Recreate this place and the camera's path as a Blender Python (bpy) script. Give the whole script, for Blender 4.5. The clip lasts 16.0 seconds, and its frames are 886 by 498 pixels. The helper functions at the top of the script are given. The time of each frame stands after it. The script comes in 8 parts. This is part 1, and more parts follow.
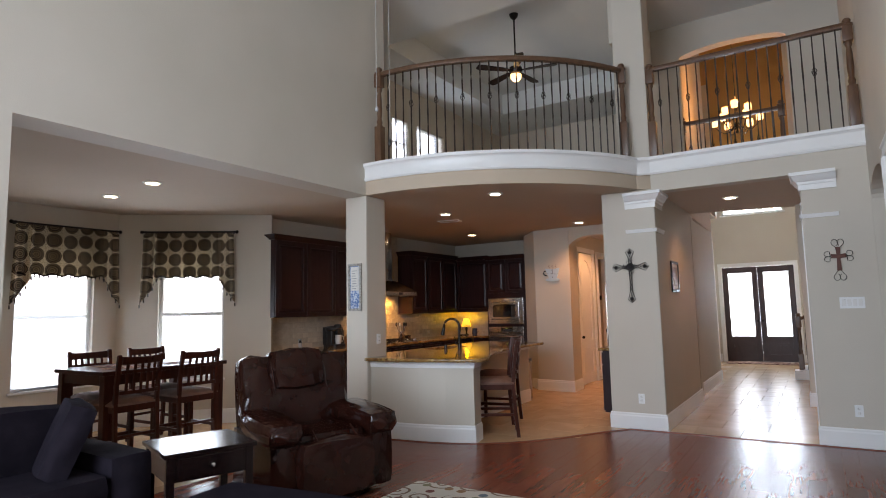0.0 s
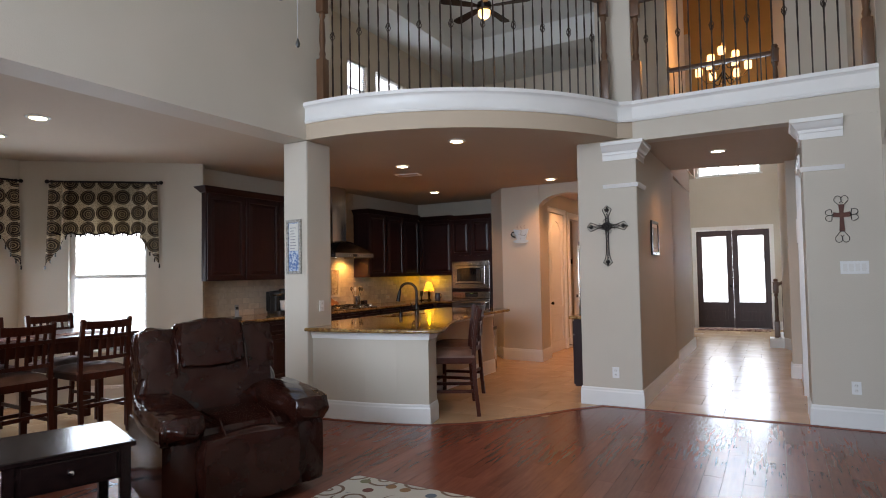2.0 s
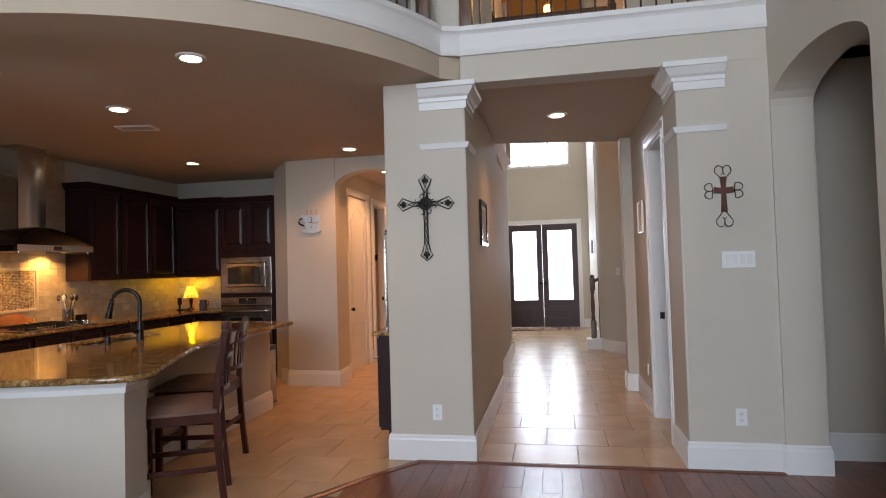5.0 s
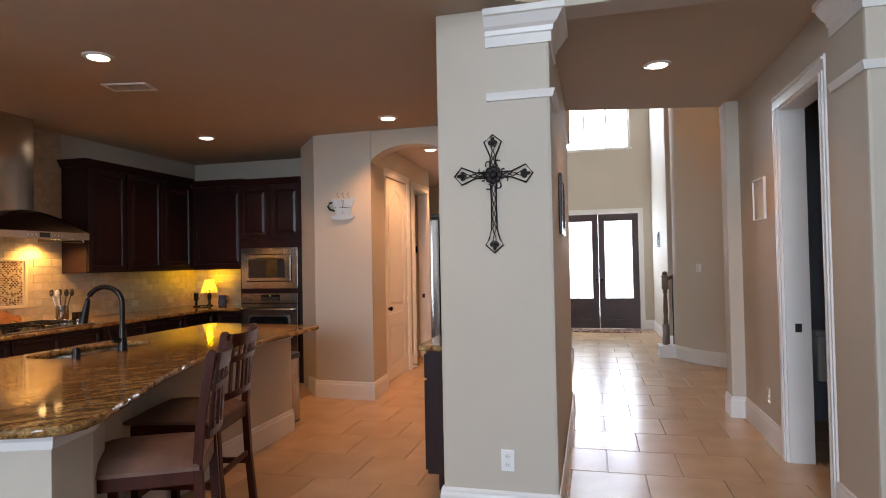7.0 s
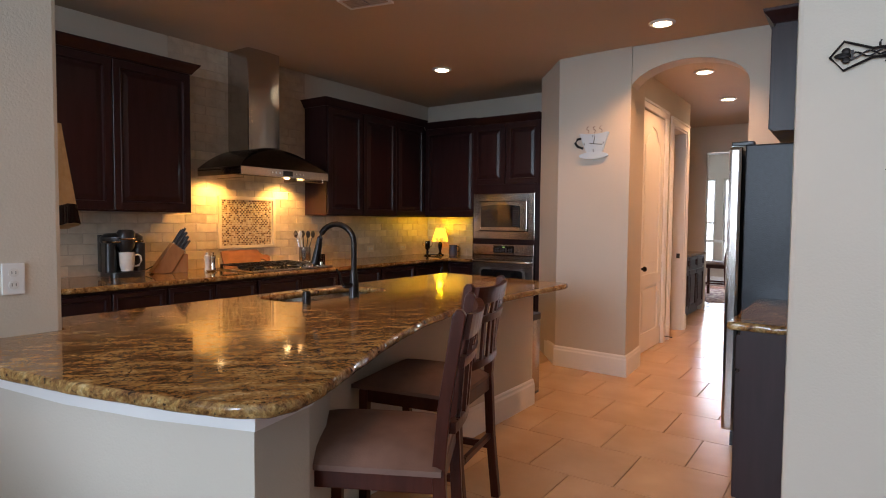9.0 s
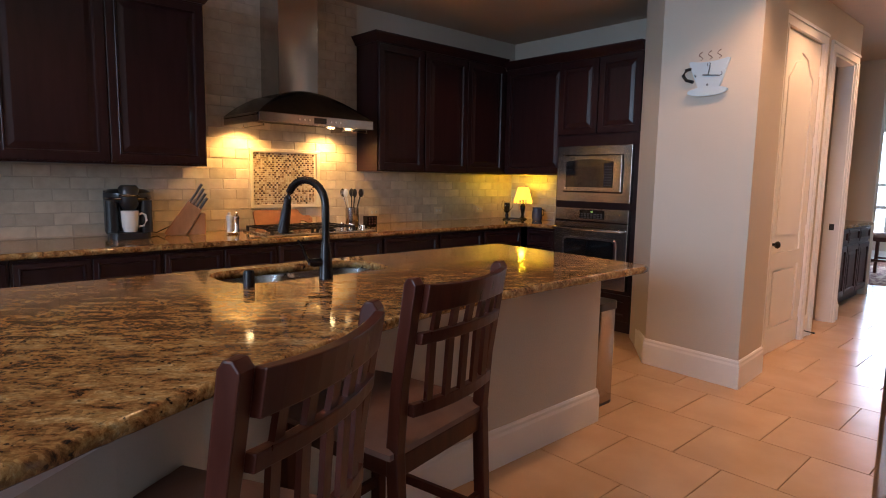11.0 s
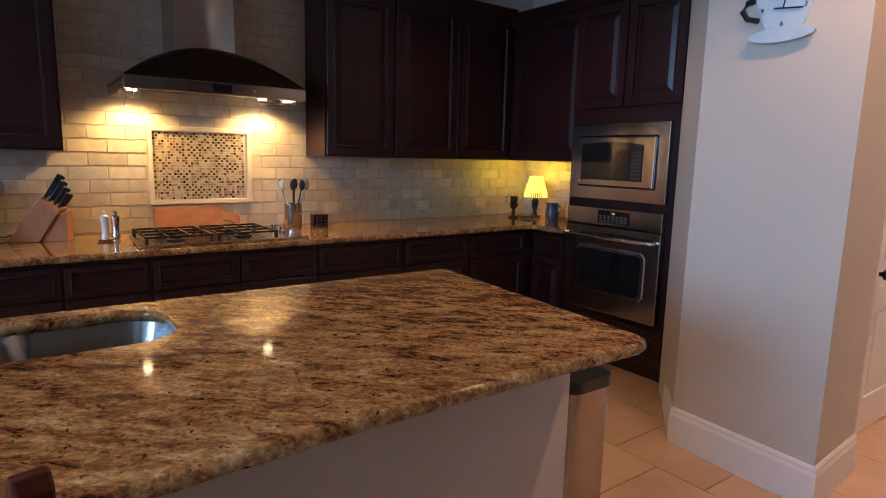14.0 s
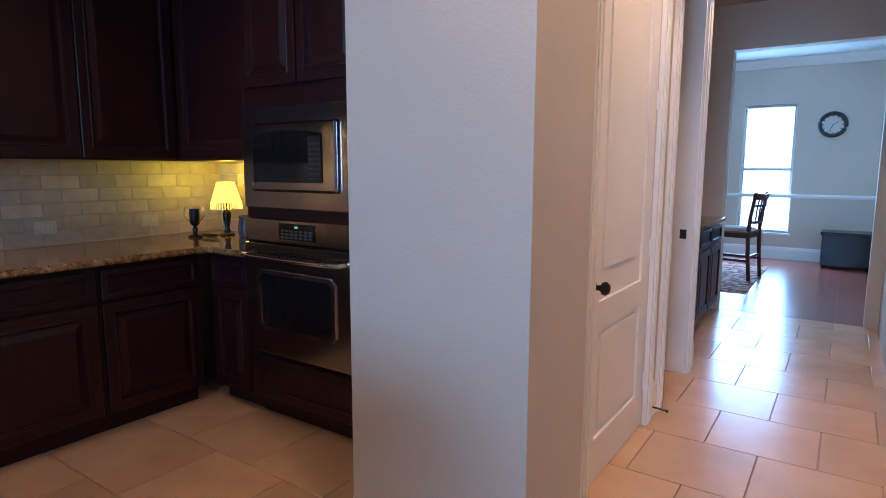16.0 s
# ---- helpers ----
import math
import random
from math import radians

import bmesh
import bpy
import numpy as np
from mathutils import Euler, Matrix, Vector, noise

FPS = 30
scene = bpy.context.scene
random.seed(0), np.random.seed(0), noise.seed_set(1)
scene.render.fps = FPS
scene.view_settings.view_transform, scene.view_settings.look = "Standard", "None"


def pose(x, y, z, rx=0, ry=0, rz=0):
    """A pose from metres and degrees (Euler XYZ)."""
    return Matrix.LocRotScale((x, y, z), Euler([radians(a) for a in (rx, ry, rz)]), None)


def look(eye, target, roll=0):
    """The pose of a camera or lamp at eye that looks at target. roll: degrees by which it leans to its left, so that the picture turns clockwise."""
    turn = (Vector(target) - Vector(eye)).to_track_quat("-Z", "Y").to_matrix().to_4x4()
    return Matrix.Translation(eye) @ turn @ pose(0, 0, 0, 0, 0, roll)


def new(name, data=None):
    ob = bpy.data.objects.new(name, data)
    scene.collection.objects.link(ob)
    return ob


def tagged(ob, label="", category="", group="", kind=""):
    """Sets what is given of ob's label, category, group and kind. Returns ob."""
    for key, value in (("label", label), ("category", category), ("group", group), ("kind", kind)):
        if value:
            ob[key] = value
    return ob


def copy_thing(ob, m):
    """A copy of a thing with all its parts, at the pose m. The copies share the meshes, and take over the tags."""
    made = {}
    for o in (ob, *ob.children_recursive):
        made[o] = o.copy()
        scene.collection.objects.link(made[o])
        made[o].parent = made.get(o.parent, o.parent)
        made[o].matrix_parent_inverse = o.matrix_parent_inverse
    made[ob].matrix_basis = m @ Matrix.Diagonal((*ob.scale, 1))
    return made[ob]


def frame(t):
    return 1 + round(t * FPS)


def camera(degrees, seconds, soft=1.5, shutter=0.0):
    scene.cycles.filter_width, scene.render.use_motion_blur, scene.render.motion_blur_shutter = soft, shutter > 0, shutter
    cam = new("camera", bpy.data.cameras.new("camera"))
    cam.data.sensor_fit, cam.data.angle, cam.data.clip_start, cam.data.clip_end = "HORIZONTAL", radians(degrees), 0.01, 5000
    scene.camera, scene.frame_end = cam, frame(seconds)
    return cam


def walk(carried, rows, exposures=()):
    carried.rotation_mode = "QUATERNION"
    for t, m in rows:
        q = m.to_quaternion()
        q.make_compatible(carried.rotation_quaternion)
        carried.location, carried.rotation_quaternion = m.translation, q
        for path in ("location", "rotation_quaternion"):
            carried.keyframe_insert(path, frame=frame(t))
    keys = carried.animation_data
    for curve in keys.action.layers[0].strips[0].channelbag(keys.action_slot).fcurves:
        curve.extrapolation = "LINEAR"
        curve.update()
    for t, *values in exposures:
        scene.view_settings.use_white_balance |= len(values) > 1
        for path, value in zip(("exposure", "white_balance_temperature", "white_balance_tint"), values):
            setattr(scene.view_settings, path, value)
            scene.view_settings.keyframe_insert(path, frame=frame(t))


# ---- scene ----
cam = camera(74.0, 16.0, soft=1.0)
PATH = [
    (0, (0.336, -0.936, 1.44), (-0.727, 0.746, 1.646), -1.3),
    (0.5, (0.354, -0.787, 1.463), (-0.723, 0.895, 1.575), -1.3),
    (1, (0.276, -0.641, 1.443), (-0.798, 1.043, 1.527), -1.1),
    (1.5, (0.093, -0.422, 1.448), (-0.958, 1.278, 1.53), -1.0),
    (2, (0.026, -0.097, 1.436), (-0.959, 1.642, 1.517), -1.0),
    (2.5, (-0.038, 0.246, 1.435), (-0.926, 2.037, 1.516), -1.2),
    (3, (-0.205, 0.55, 1.446), (-0.901, 2.423, 1.527), -1.4),
    (3.5, (-0.28, 0.969, 1.439), (-0.817, 2.894, 1.524), -1.6),
    (4, (-0.367, 1.339, 1.43), (-0.833, 3.282, 1.513), -1.7),
    (6.5, (-0.912, 2.761, 1.42), (-1.22, 4.737, 1.457), -1.4),
    (7, (-1.022, 3.042, 1.434), (-1.511, 4.981, 1.476), -1.1),
    (7.5, (-1.243, 3.196, 1.373), (-2.055, 5.024, 1.393), -0.3),
    (8, (-1.415, 3.366, 1.393), (-2.414, 5.099, 1.385), 0.2),
    (8.5, (-1.54, 3.547, 1.371), (-2.589, 5.25, 1.324), 0.3),
    (9, (-1.653, 3.796, 1.334), (-2.8, 5.431, 1.24), 0.5),
    (11.5, (-1.886, 5.118, 1.321), (-3.392, 6.408, 1.059), 1.0),
    (12, (-1.978, 5.293, 1.31), (-3.522, 6.533, 1.026), 1.1),
    (12.5, (-2.049, 5.455, 1.335), (-3.642, 6.627, 1.038), 1.5),
    (13, (-2.173, 5.689, 1.344), (-3.794, 6.821, 1.041), 1.6),
    (13.5, (-2.309, 5.919, 1.365), (-3.922, 7.063, 1.063), 1.6),
    (14, (-2.344, 6.253, 1.404), (-3.94, 7.418, 1.092), 1.4),
    (14.5, (-2.438, 6.48, 1.376), (-3.993, 7.7, 1.075), 1.2),
    (15, (-2.551, 6.743, 1.394), (-4.011, 8.076, 1.094), 1.0),
    (15.5, (-2.601, 7.104, 1.362), (-3.877, 8.617, 1.074), 0.7),
    (16, (-2.594, 7.469, 1.344), (-3.716, 9.102, 1.073), 0.2),
]
walk(cam, [(t, look(eye, target, roll)) for t, eye, target, roll in PATH],
     [(0, 0.0, 6500, 15), (3.5, 0.05, 6500, 15), (7, 0.28, 6450, 14), (9, 0.40, 6200, 13), (12.5, 0.42, 4900, 9), (14, 0.42, 4550, 7), (16.0, 0.38, 4150, 3)])

# ---- light ----
scene.view_settings.exposure = 0.0
world = bpy.data.worlds.new("sky")
scene.world = world
world.use_nodes = True
_n = world.node_tree.nodes
_sky = _n.new("ShaderNodeTexSky")
_sky.sky_type, _sky.sun_disc = "NISHITA", False
_sky.sun_elevation, _sky.sun_rotation = radians(50), radians(200)
world.node_tree.links.new(_sky.outputs[0], _n["Background"].inputs[0])
_n["Background"].inputs[1].default_value = 0.12

DAY = (0.72, 0.86, 1.0)
WARM = (1.0, 0.47, 0.19)


def lamp(kind, name, m, watts, color, size=0.1, size_y=None, spot=None):
    d = bpy.data.lights.new(name, kind)
    d.energy, d.color = watts, color
    if kind == "AREA":
        d.size = size
        if size_y:
            d.shape, d.size_y = "RECTANGLE", size_y
    else:
        d.shadow_soft_size = size
    if spot:
        d.spot_size, d.spot_blend = radians(spot), 0.6
    ob = new(name, d)
    ob.matrix_world = m
    return ob


lamp("SUN", "sun", look((0, -8, 12), (0, 0, 0)), 1.0, (1.0, 0.96, 0.9)).data.angle = radians(12)
# daylight through the windows of the living room's south wall, of the dining nook, the front door and the dining room
lamp("AREA", "daylight_south", look((-1.9, -3.95, 2.6), (-1.9, 5, 2.2)), 440, DAY, 3.6, 3.6)
lamp("AREA", "daylight_nook_west", look((-7.62, 2.6, 1.25), (0, 2.6, 1.0)), 30, DAY, 0.85, 1.3)
lamp("AREA", "daylight_nook_bay", look((-6.88, 4.02, 1.3), (-5.0, 1.75, 1.1)), 28, DAY, 0.75, 1.3)
lamp("AREA", "daylight_front_door", look((-0.86, 15.5, 1.4), (-0.86, 5, 1.0)), 115, DAY, 1.2, 1.6)
lamp("AREA", "daylight_clerestory", look((-0.9, 15.5, 4.3), (-0.5, 8, 2.0)), 60, DAY, 1.3, 1.2)
lamp("AREA", "daylight_dining", look((-3.9, 17.55, 1.3), (-3.0, 10, 0.9)), 80, DAY, 1.3, 1.7)
lamp("AREA", "daylight_loft", look((-6.2, 8.5, 4.75), (-3, 8.0, 4.3)), 26, DAY, 1.6, 0.9)

# ---- materials ----


def material(name):
    m = bpy.data.materials.new(name)
    m.use_nodes = True
    nt = m.node_tree
    return m, nt.nodes, nt.links, nt.nodes["Principled BSDF"]


def surface(name, c1, c2, rough=0.6, scale=4.0, bump=0.0, bump_scale=120.0, metal=0.0, vary=0.0, stretch=(1, 1, 1), detail=6.0, rough2=None, coat=0.0, contrast=0.5, spec=0.5):
    """Two colours mixed by noise at a large and a small scale, with bump, and a shift of value from piece to piece."""
    m, n, l, b = material(name)
    co = n.new("ShaderNodeTexCoord")
    mp = n.new("ShaderNodeMapping")
    mp.inputs["Scale"].default_value = stretch
    l.new(co.outputs["Object"], mp.inputs[0])
    t = n.new("ShaderNodeTexNoise")
    t.inputs["Scale"].default_value, t.inputs["Detail"].default_value = scale, detail
    l.new(mp.outputs[0], t.inputs["Vector"])
    r = n.new("ShaderNodeValToRGB")
    r.color_ramp.elements[0].position, r.color_ramp.elements[1].position = 0.5 - contrast / 2, 0.5 + contrast / 2
    r.color_ramp.elements[0].color, r.color_ramp.elements[1].color = (*c1, 1), (*c2, 1)
    l.new(t.outputs["Fac"], r.inputs[0])
    out = r.outputs[0]
    if vary:
        oi = n.new("ShaderNodeObjectInfo")
        hs = n.new("ShaderNodeHueSaturation")
        mr = n.new("ShaderNodeMapRange")
        mr.inputs["To Min"].default_value, mr.inputs["To Max"].default_value = 1 - vary, 1 + vary
        l.new(oi.outputs["Random"], mr.inputs["Value"])
        l.new(mr.outputs[0], hs.inputs["Value"])
        l.new(out, hs.inputs["Color"])
        out = hs.outputs[0]
        off = n.new("ShaderNodeVectorMath")
        off.operation = "ADD"
        cmb = n.new("ShaderNodeMath")
        cmb.operation, cmb.inputs[1].default_value = "MULTIPLY", 37.0
        l.new(oi.outputs["Random"], cmb.inputs[0])
        l.new(mp.outputs[0], off.inputs[0])
        l.new(cmb.outputs[0], off.inputs[1])
        l.new(off.outputs[0], t.inputs["Vector"])
    l.new(out, b.inputs["Base Color"])
    b.inputs["Metallic"].default_value = metal
    b.inputs["Coat Weight"].default_value = coat
    b.inputs["Specular IOR Level"].default_value = spec
    b.inputs["Roughness"].default_value = rough
    if rough2 is not None:
        mr2 = n.new("ShaderNodeMapRange")
        mr2.inputs["To Min"].default_value, mr2.inputs["To Max"].default_value = rough, rough2
        l.new(t.outputs["Fac"], mr2.inputs["Value"])
        l.new(mr2.outputs[0], b.inputs["Roughness"])
    if bump:
        t2 = n.new("ShaderNodeTexNoise")
        t2.inputs["Scale"].default_value, t2.inputs["Detail"].default_value = bump_scale, 3.0
        l.new(mp.outputs[0], t2.inputs["Vector"])
        bp = n.new("ShaderNodeBump")
        bp.inputs["Strength"].default_value, bp.inputs["Distance"].default_value = bump, 0.004
        l.new(t2.outputs["Fac"], bp.inputs["Height"])
        l.new(bp.outputs[0], b.inputs["Normal"])
    return m


def glow(name, color, strength):
    m, n, l, b = material(name)
    b.inputs["Base Color"].default_value = (*[0.8 * k for k in color], 1)
    b.inputs["Emission Color"].default_value = (*color, 1)
    b.inputs["Emission Strength"].default_value = strength
    return m


PAINT = surface("tan_wall_paint", (0.55, 0.50, 0.42), (0.60, 0.545, 0.465), 0.70, 1.2, 0.30, 110)
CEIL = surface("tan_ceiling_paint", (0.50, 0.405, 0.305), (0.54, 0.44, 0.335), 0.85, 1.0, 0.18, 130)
LOFT_CEIL = surface("grey_white_ceiling_paint", (0.62, 0.63, 0.62), (0.67, 0.68, 0.67), 0.85, 1.0, 0.1, 130)
# tan wall with the chandelier's orange light put into its colour
CHANDELIER_LIT = surface("wall_paint_with_warm_chandelier_light", (0.62, 0.30, 0.07), (0.68, 0.34, 0.09), 0.75, 1.2, 0.1, 160)
SLATE = surface("slate_blue_wall_paint", (0.20, 0.22, 0.24), (0.23, 0.25, 0.27), 0.75, 1.2, 0.1, 160)
TRIM = surface("white_trim_paint", (0.77, 0.76, 0.74), (0.82, 0.81, 0.79), 0.35, 3.0, 0.03, 60)
CHERRY = surface("dark_cherry_cabinet_wood", (0.0150, 0.0052, 0.0060), (0.0285, 0.0102, 0.0112), 0.28, 5.0, 0.05, 40, stretch=(6, 6, 0.7), rough2=0.40, spec=0.30)
STOOL_WOOD = surface("reddish_cherry_chair_wood", (0.036, 0.0076, 0.0040), (0.068, 0.0160, 0.0080), 0.22, 6.0, 0.03, 40, stretch=(5, 5, 0.8), rough2=0.40, spec=0.22)
RAIL_WOOD = surface("brown_handrail_wood", (0.085, 0.040, 0.020), (0.14, 0.07, 0.035), 0.35, 6.0, 0.05, 50, stretch=(4, 4, 1))
ESPRESSO = surface("espresso_table_wood", (0.0060, 0.0030, 0.0030), (0.0125, 0.0055, 0.0048), 0.16, 5.0, 0.02, 40, stretch=(5, 1, 5), rough2=0.24, spec=0.30)
FRONT_DOOR = surface("dark_stained_door_wood", (0.035, 0.018, 0.018), (0.06, 0.03, 0.028), 0.4, 6.0, 0.08, 40, stretch=(6, 6, 0.8))
PLANK = surface("red_brown_floor_plank", (0.155, 0.046, 0.028), (0.225, 0.070, 0.040), 0.25, 5.0, 0.0, 14, vary=0.14, stretch=(9, 0.9, 1))
GROUT = surface("tan_grout", (0.31, 0.21, 0.125), (0.39, 0.275, 0.17), 0.8, 8.0, 0.1, 90)
TILE = surface("honey_travertine_floor_tile", (0.46, 0.292, 0.158), (0.61, 0.42, 0.25), 0.17, 3.2, 0.06, 14, vary=0.07, rough2=0.30, contrast=0.7)
STEEL = surface("brushed_stainless_steel", (0.36, 0.33, 0.305), (0.47, 0.435, 0.405), 0.18, 60.0, 0.02, 300, metal=1.0, stretch=(1, 1, 14))
CHROME = surface("polished_chrome", (0.75, 0.75, 0.75), (0.8, 0.8, 0.8), 0.08, 3.0, metal=1.0)
BLACK_GLASS = surface("black_oven_glass", (0.008, 0.008, 0.009), (0.012, 0.012, 0.013), 0.06, 3.0)
BLACK = surface("black_plastic", (0.012, 0.012, 0.013), (0.02, 0.02, 0.021), 0.3, 9.0)
IRON = surface("wrought_iron", (0.012, 0.010, 0.010), (0.03, 0.024, 0.022), 0.45, 30.0, 0.2, 200, metal=0.6)
BALUSTER = surface("dark_bronze_baluster", (0.035, 0.026, 0.022), (0.06, 0.045, 0.04), 0.4, 20.0, 0.1, 90, metal=0.7)
BRONZE = surface("oil_rubbed_bronze", (0.010, 0.008, 0.008), (0.02, 0.015, 0.013), 0.25, 12.0, metal=0.5)
RUST = surface("rusty_red_metal", (0.075, 0.026, 0.018), (0.13, 0.048, 0.030), 0.6, 20.0, 0.2, 90, metal=0.3)
LEATHER = surface("dark_brown_leather", (0.0150, 0.0038, 0.0024), (0.0270, 0.0072, 0.0044), 0.09, 7.0, 0.02, 60, rough2=0.17, spec=0.34)
SOFA_CLOTH = surface("charcoal_plum_upholstery", (0.011, 0.009, 0.013), (0.020, 0.016, 0.022), 0.95, 9.0, 0.5, 260, spec=0.04)
SUEDE = surface("taupe_suede_seat", (0.125, 0.066, 0.048), (0.225, 0.128, 0.094), 0.85, 6.0, 0.2, 160)
CREAM = surface("cream_tile_trim", (0.62, 0.53, 0.40), (0.70, 0.61, 0.48), 0.5, 8.0, 0.1, 60)
BRICK = surface("tumbled_travertine_wall_tile", (0.44, 0.36, 0.27), (0.66, 0.57, 0.45), 0.40, 11.0, 0.6, 34, vary=0.15, rough2=0.6, contrast=0.6)
WHITE = surface("glossy_white", (0.78, 0.78, 0.77), (0.83, 0.83, 0.82), 0.2, 3.0)
CERAMIC = surface("white_ceramic", (0.72, 0.71, 0.68), (0.78, 0.77, 0.74), 0.12, 3.0)
BOARD_WOOD = surface("honey_wood", (0.20, 0.078, 0.030), (0.31, 0.135, 0.058), 0.45, 5.0, 0.05, 40, stretch=(2, 8, 2))
BLOCK_WOOD = surface("light_beech_wood", (0.30, 0.135, 0.048), (0.40, 0.19, 0.075), 0.4, 5.0, 0.05, 40, stretch=(8, 2, 2))
BLUE_POT = surface("slate_blue_glaze", (0.05, 0.06, 0.10), (0.10, 0.11, 0.16), 0.25, 14.0)
GREY_PLASTIC = surface("grey_plastic", (0.25, 0.25, 0.25), (0.3, 0.3, 0.3), 0.4, 9.0)
DIM_PLASTIC = surface("dim_grey_key_print", (0.05, 0.05, 0.055), (0.07, 0.07, 0.075), 0.5, 9.0)
SKY_BLUE = surface("pale_blue_enamel", (0.42, 0.55, 0.66), (0.55, 0.66, 0.74), 0.3, 4.0)
PAPER = surface("off_white_paper", (0.62, 0.60, 0.55), (0.70, 0.68, 0.63), 0.8, 20.0)
BLUE_ART = surface("blue_patterned_print", (0.08, 0.16, 0.38), (0.55, 0.62, 0.70), 0.6, 55.0, contrast=0.15)
GREY_FRAME = surface("grey_patterned_frame", (0.22, 0.20, 0.17), (0.42, 0.40, 0.36), 0.6, 60.0, contrast=0.2)
DARK_ART = surface("brown_toned_print", (0.10, 0.07, 0.05), (0.42, 0.36, 0.28), 0.4, 6.0)
BLIND = surface("white_blind_slat", (0.80, 0.80, 0.80), (0.84, 0.84, 0.84), 0.5, 3.0)
TOWEL = surface("tan_towel_cloth", (0.45, 0.33, 0.18), (0.55, 0.42, 0.25), 0.95, 30.0, 0.5, 200)
RED_RUG = surface("red_patterned_rug", (0.10, 0.02, 0.02), (0.35, 0.22, 0.15), 0.95, 14.0, 0.4, 300, contrast=0.1)
OUTSIDE = glow("overcast_daylight_beyond_the_window", (0.93, 0.97, 1.0), 2.6)
BULB = glow("warm_downlight_lens", (1.0, 0.80, 0.52), 14)
HOOD_BULB = glow("halogen_lens", (1.0, 0.62, 0.24), 14)
SHADE = glow("lit_fabric_lampshade", (1.0, 0.55, 0.04), 1.5)
SHADE_GLASS = glow("lit_frosted_glass_shade", (1.0, 0.62, 0.25), 2.8)


def granite():
    m, n, l, b = material("brown_granite")
    co = n.new("ShaderNodeTexCoord")
    mr_ = n.new("ShaderNodeMapping")
    mr_.inputs["Rotation"].default_value = (0, 0, radians(-50))
    l.new(co.outputs["Object"], mr_.inputs[0])
    mp = n.new("ShaderNodeMapping")
    mp.inputs["Scale"].default_value = (0.9, 2.3, 1.5)
    l.new(mr_.outputs[0], mp.inputs[0])
    big = n.new("ShaderNodeTexNoise")
    big.inputs["Scale"].default_value, big.inputs["Detail"].default_value, big.inputs["Distortion"].default_value = 9.0, 15.0, 0.35
    big.inputs["Roughness"].default_value = 0.80
    l.new(mp.outputs[0], big.inputs["Vector"])
    ramp = n.new("ShaderNodeValToRGB")
    cr = ramp.color_ramp
    cr.elements[0].position, cr.elements[0].color = 0.325, (0.010, 0.007, 0.006, 1)
    cr.elements[1].position, cr.elements[1].color = 0.69, (0.56, 0.44, 0.25, 1)
    for p, c in ((0.385, (0.050, 0.024, 0.010)), (0.435, (0.17, 0.074, 0.018)), (0.50, (0.275, 0.150, 0.040)), (0.56, (0.36, 0.232, 0.078)), (0.62, (0.45, 0.34, 0.165))):
        e = cr.elements.new(p)
        e.color = (*c, 1)
    l.new(big.outputs["Fac"], ramp.inputs[0])
    sp = n.new("ShaderNodeTexVoronoi")
    sp.inputs["Scale"].default_value = 110
    l.new(co.outputs["Object"], sp.inputs["Vector"])
    fl = n.new("ShaderNodeTexNoise")
    fl.inputs["Scale"].default_value, fl.inputs["Detail"].default_value = 60, 4
    l.new(co.outputs["Object"], fl.inputs["Vector"])
    r2 = n.new("ShaderNodeValToRGB")
    r2.color_ramp.elements[0].position, r2.color_ramp.elements[1].position = 0.635, 0.70
    l.new(fl.outputs["Fac"], r2.inputs[0])
    mx = n.new("ShaderNodeMix")
    mx.data_type = "RGBA"
    mx.inputs["B"].default_value = (0.015, 0.012, 0.012, 1)
    l.new(r2.outputs[0], mx.inputs["Factor"])
    l.new(ramp.outputs[0], mx.inputs["A"])
    mx2 = n.new("ShaderNodeMix")
    mx2.data_type, mx2.blend_type = "RGBA", "OVERLAY"
    mx2.inputs["Factor"].default_value = 0.45
    l.new(mx.outputs["Result"], mx2.inputs["A"])
    bw_ = n.new("ShaderNodeRGBToBW")
    l.new(sp.outputs["Color"], bw_.inputs[0])
    l.new(bw_.outputs[0], mx2.inputs["B"])
    hs = n.new("ShaderNodeHueSaturation")
    hs.inputs["Saturation"].default_value = 0.95
    l.new(mx2.outputs["Result"], hs.inputs["Color"])
    l.new(hs.outputs[0], b.inputs["Base Color"])
    b.inputs["Roughness"].default_value = 0.07
    b.inputs["Specular IOR Level"].default_value = 0.55
    return m


GRANITE = granite()
SINK_STEEL = surface("satin_sink_steel", (0.55, 0.54, 0.53), (0.62, 0.61, 0.60), 0.22, 60.0, metal=1.0)
WALL_GROUT = surface("tan_wall_grout", (0.44, 0.38, 0.30), (0.50, 0.43, 0.34), 0.8, 20.0)


def glass(name, tint=(1, 1, 1), rough=0.0):
    m, n, l, b = material(name)
    b.inputs["Base Color"].default_value = (*tint, 1)
    b.inputs["Transmission Weight"].default_value = 1.0
    b.inputs["Roughness"].default_value = rough
    b.inputs["IOR"].default_value = 1.45
    return m


GLASS = glass("clear_glass")


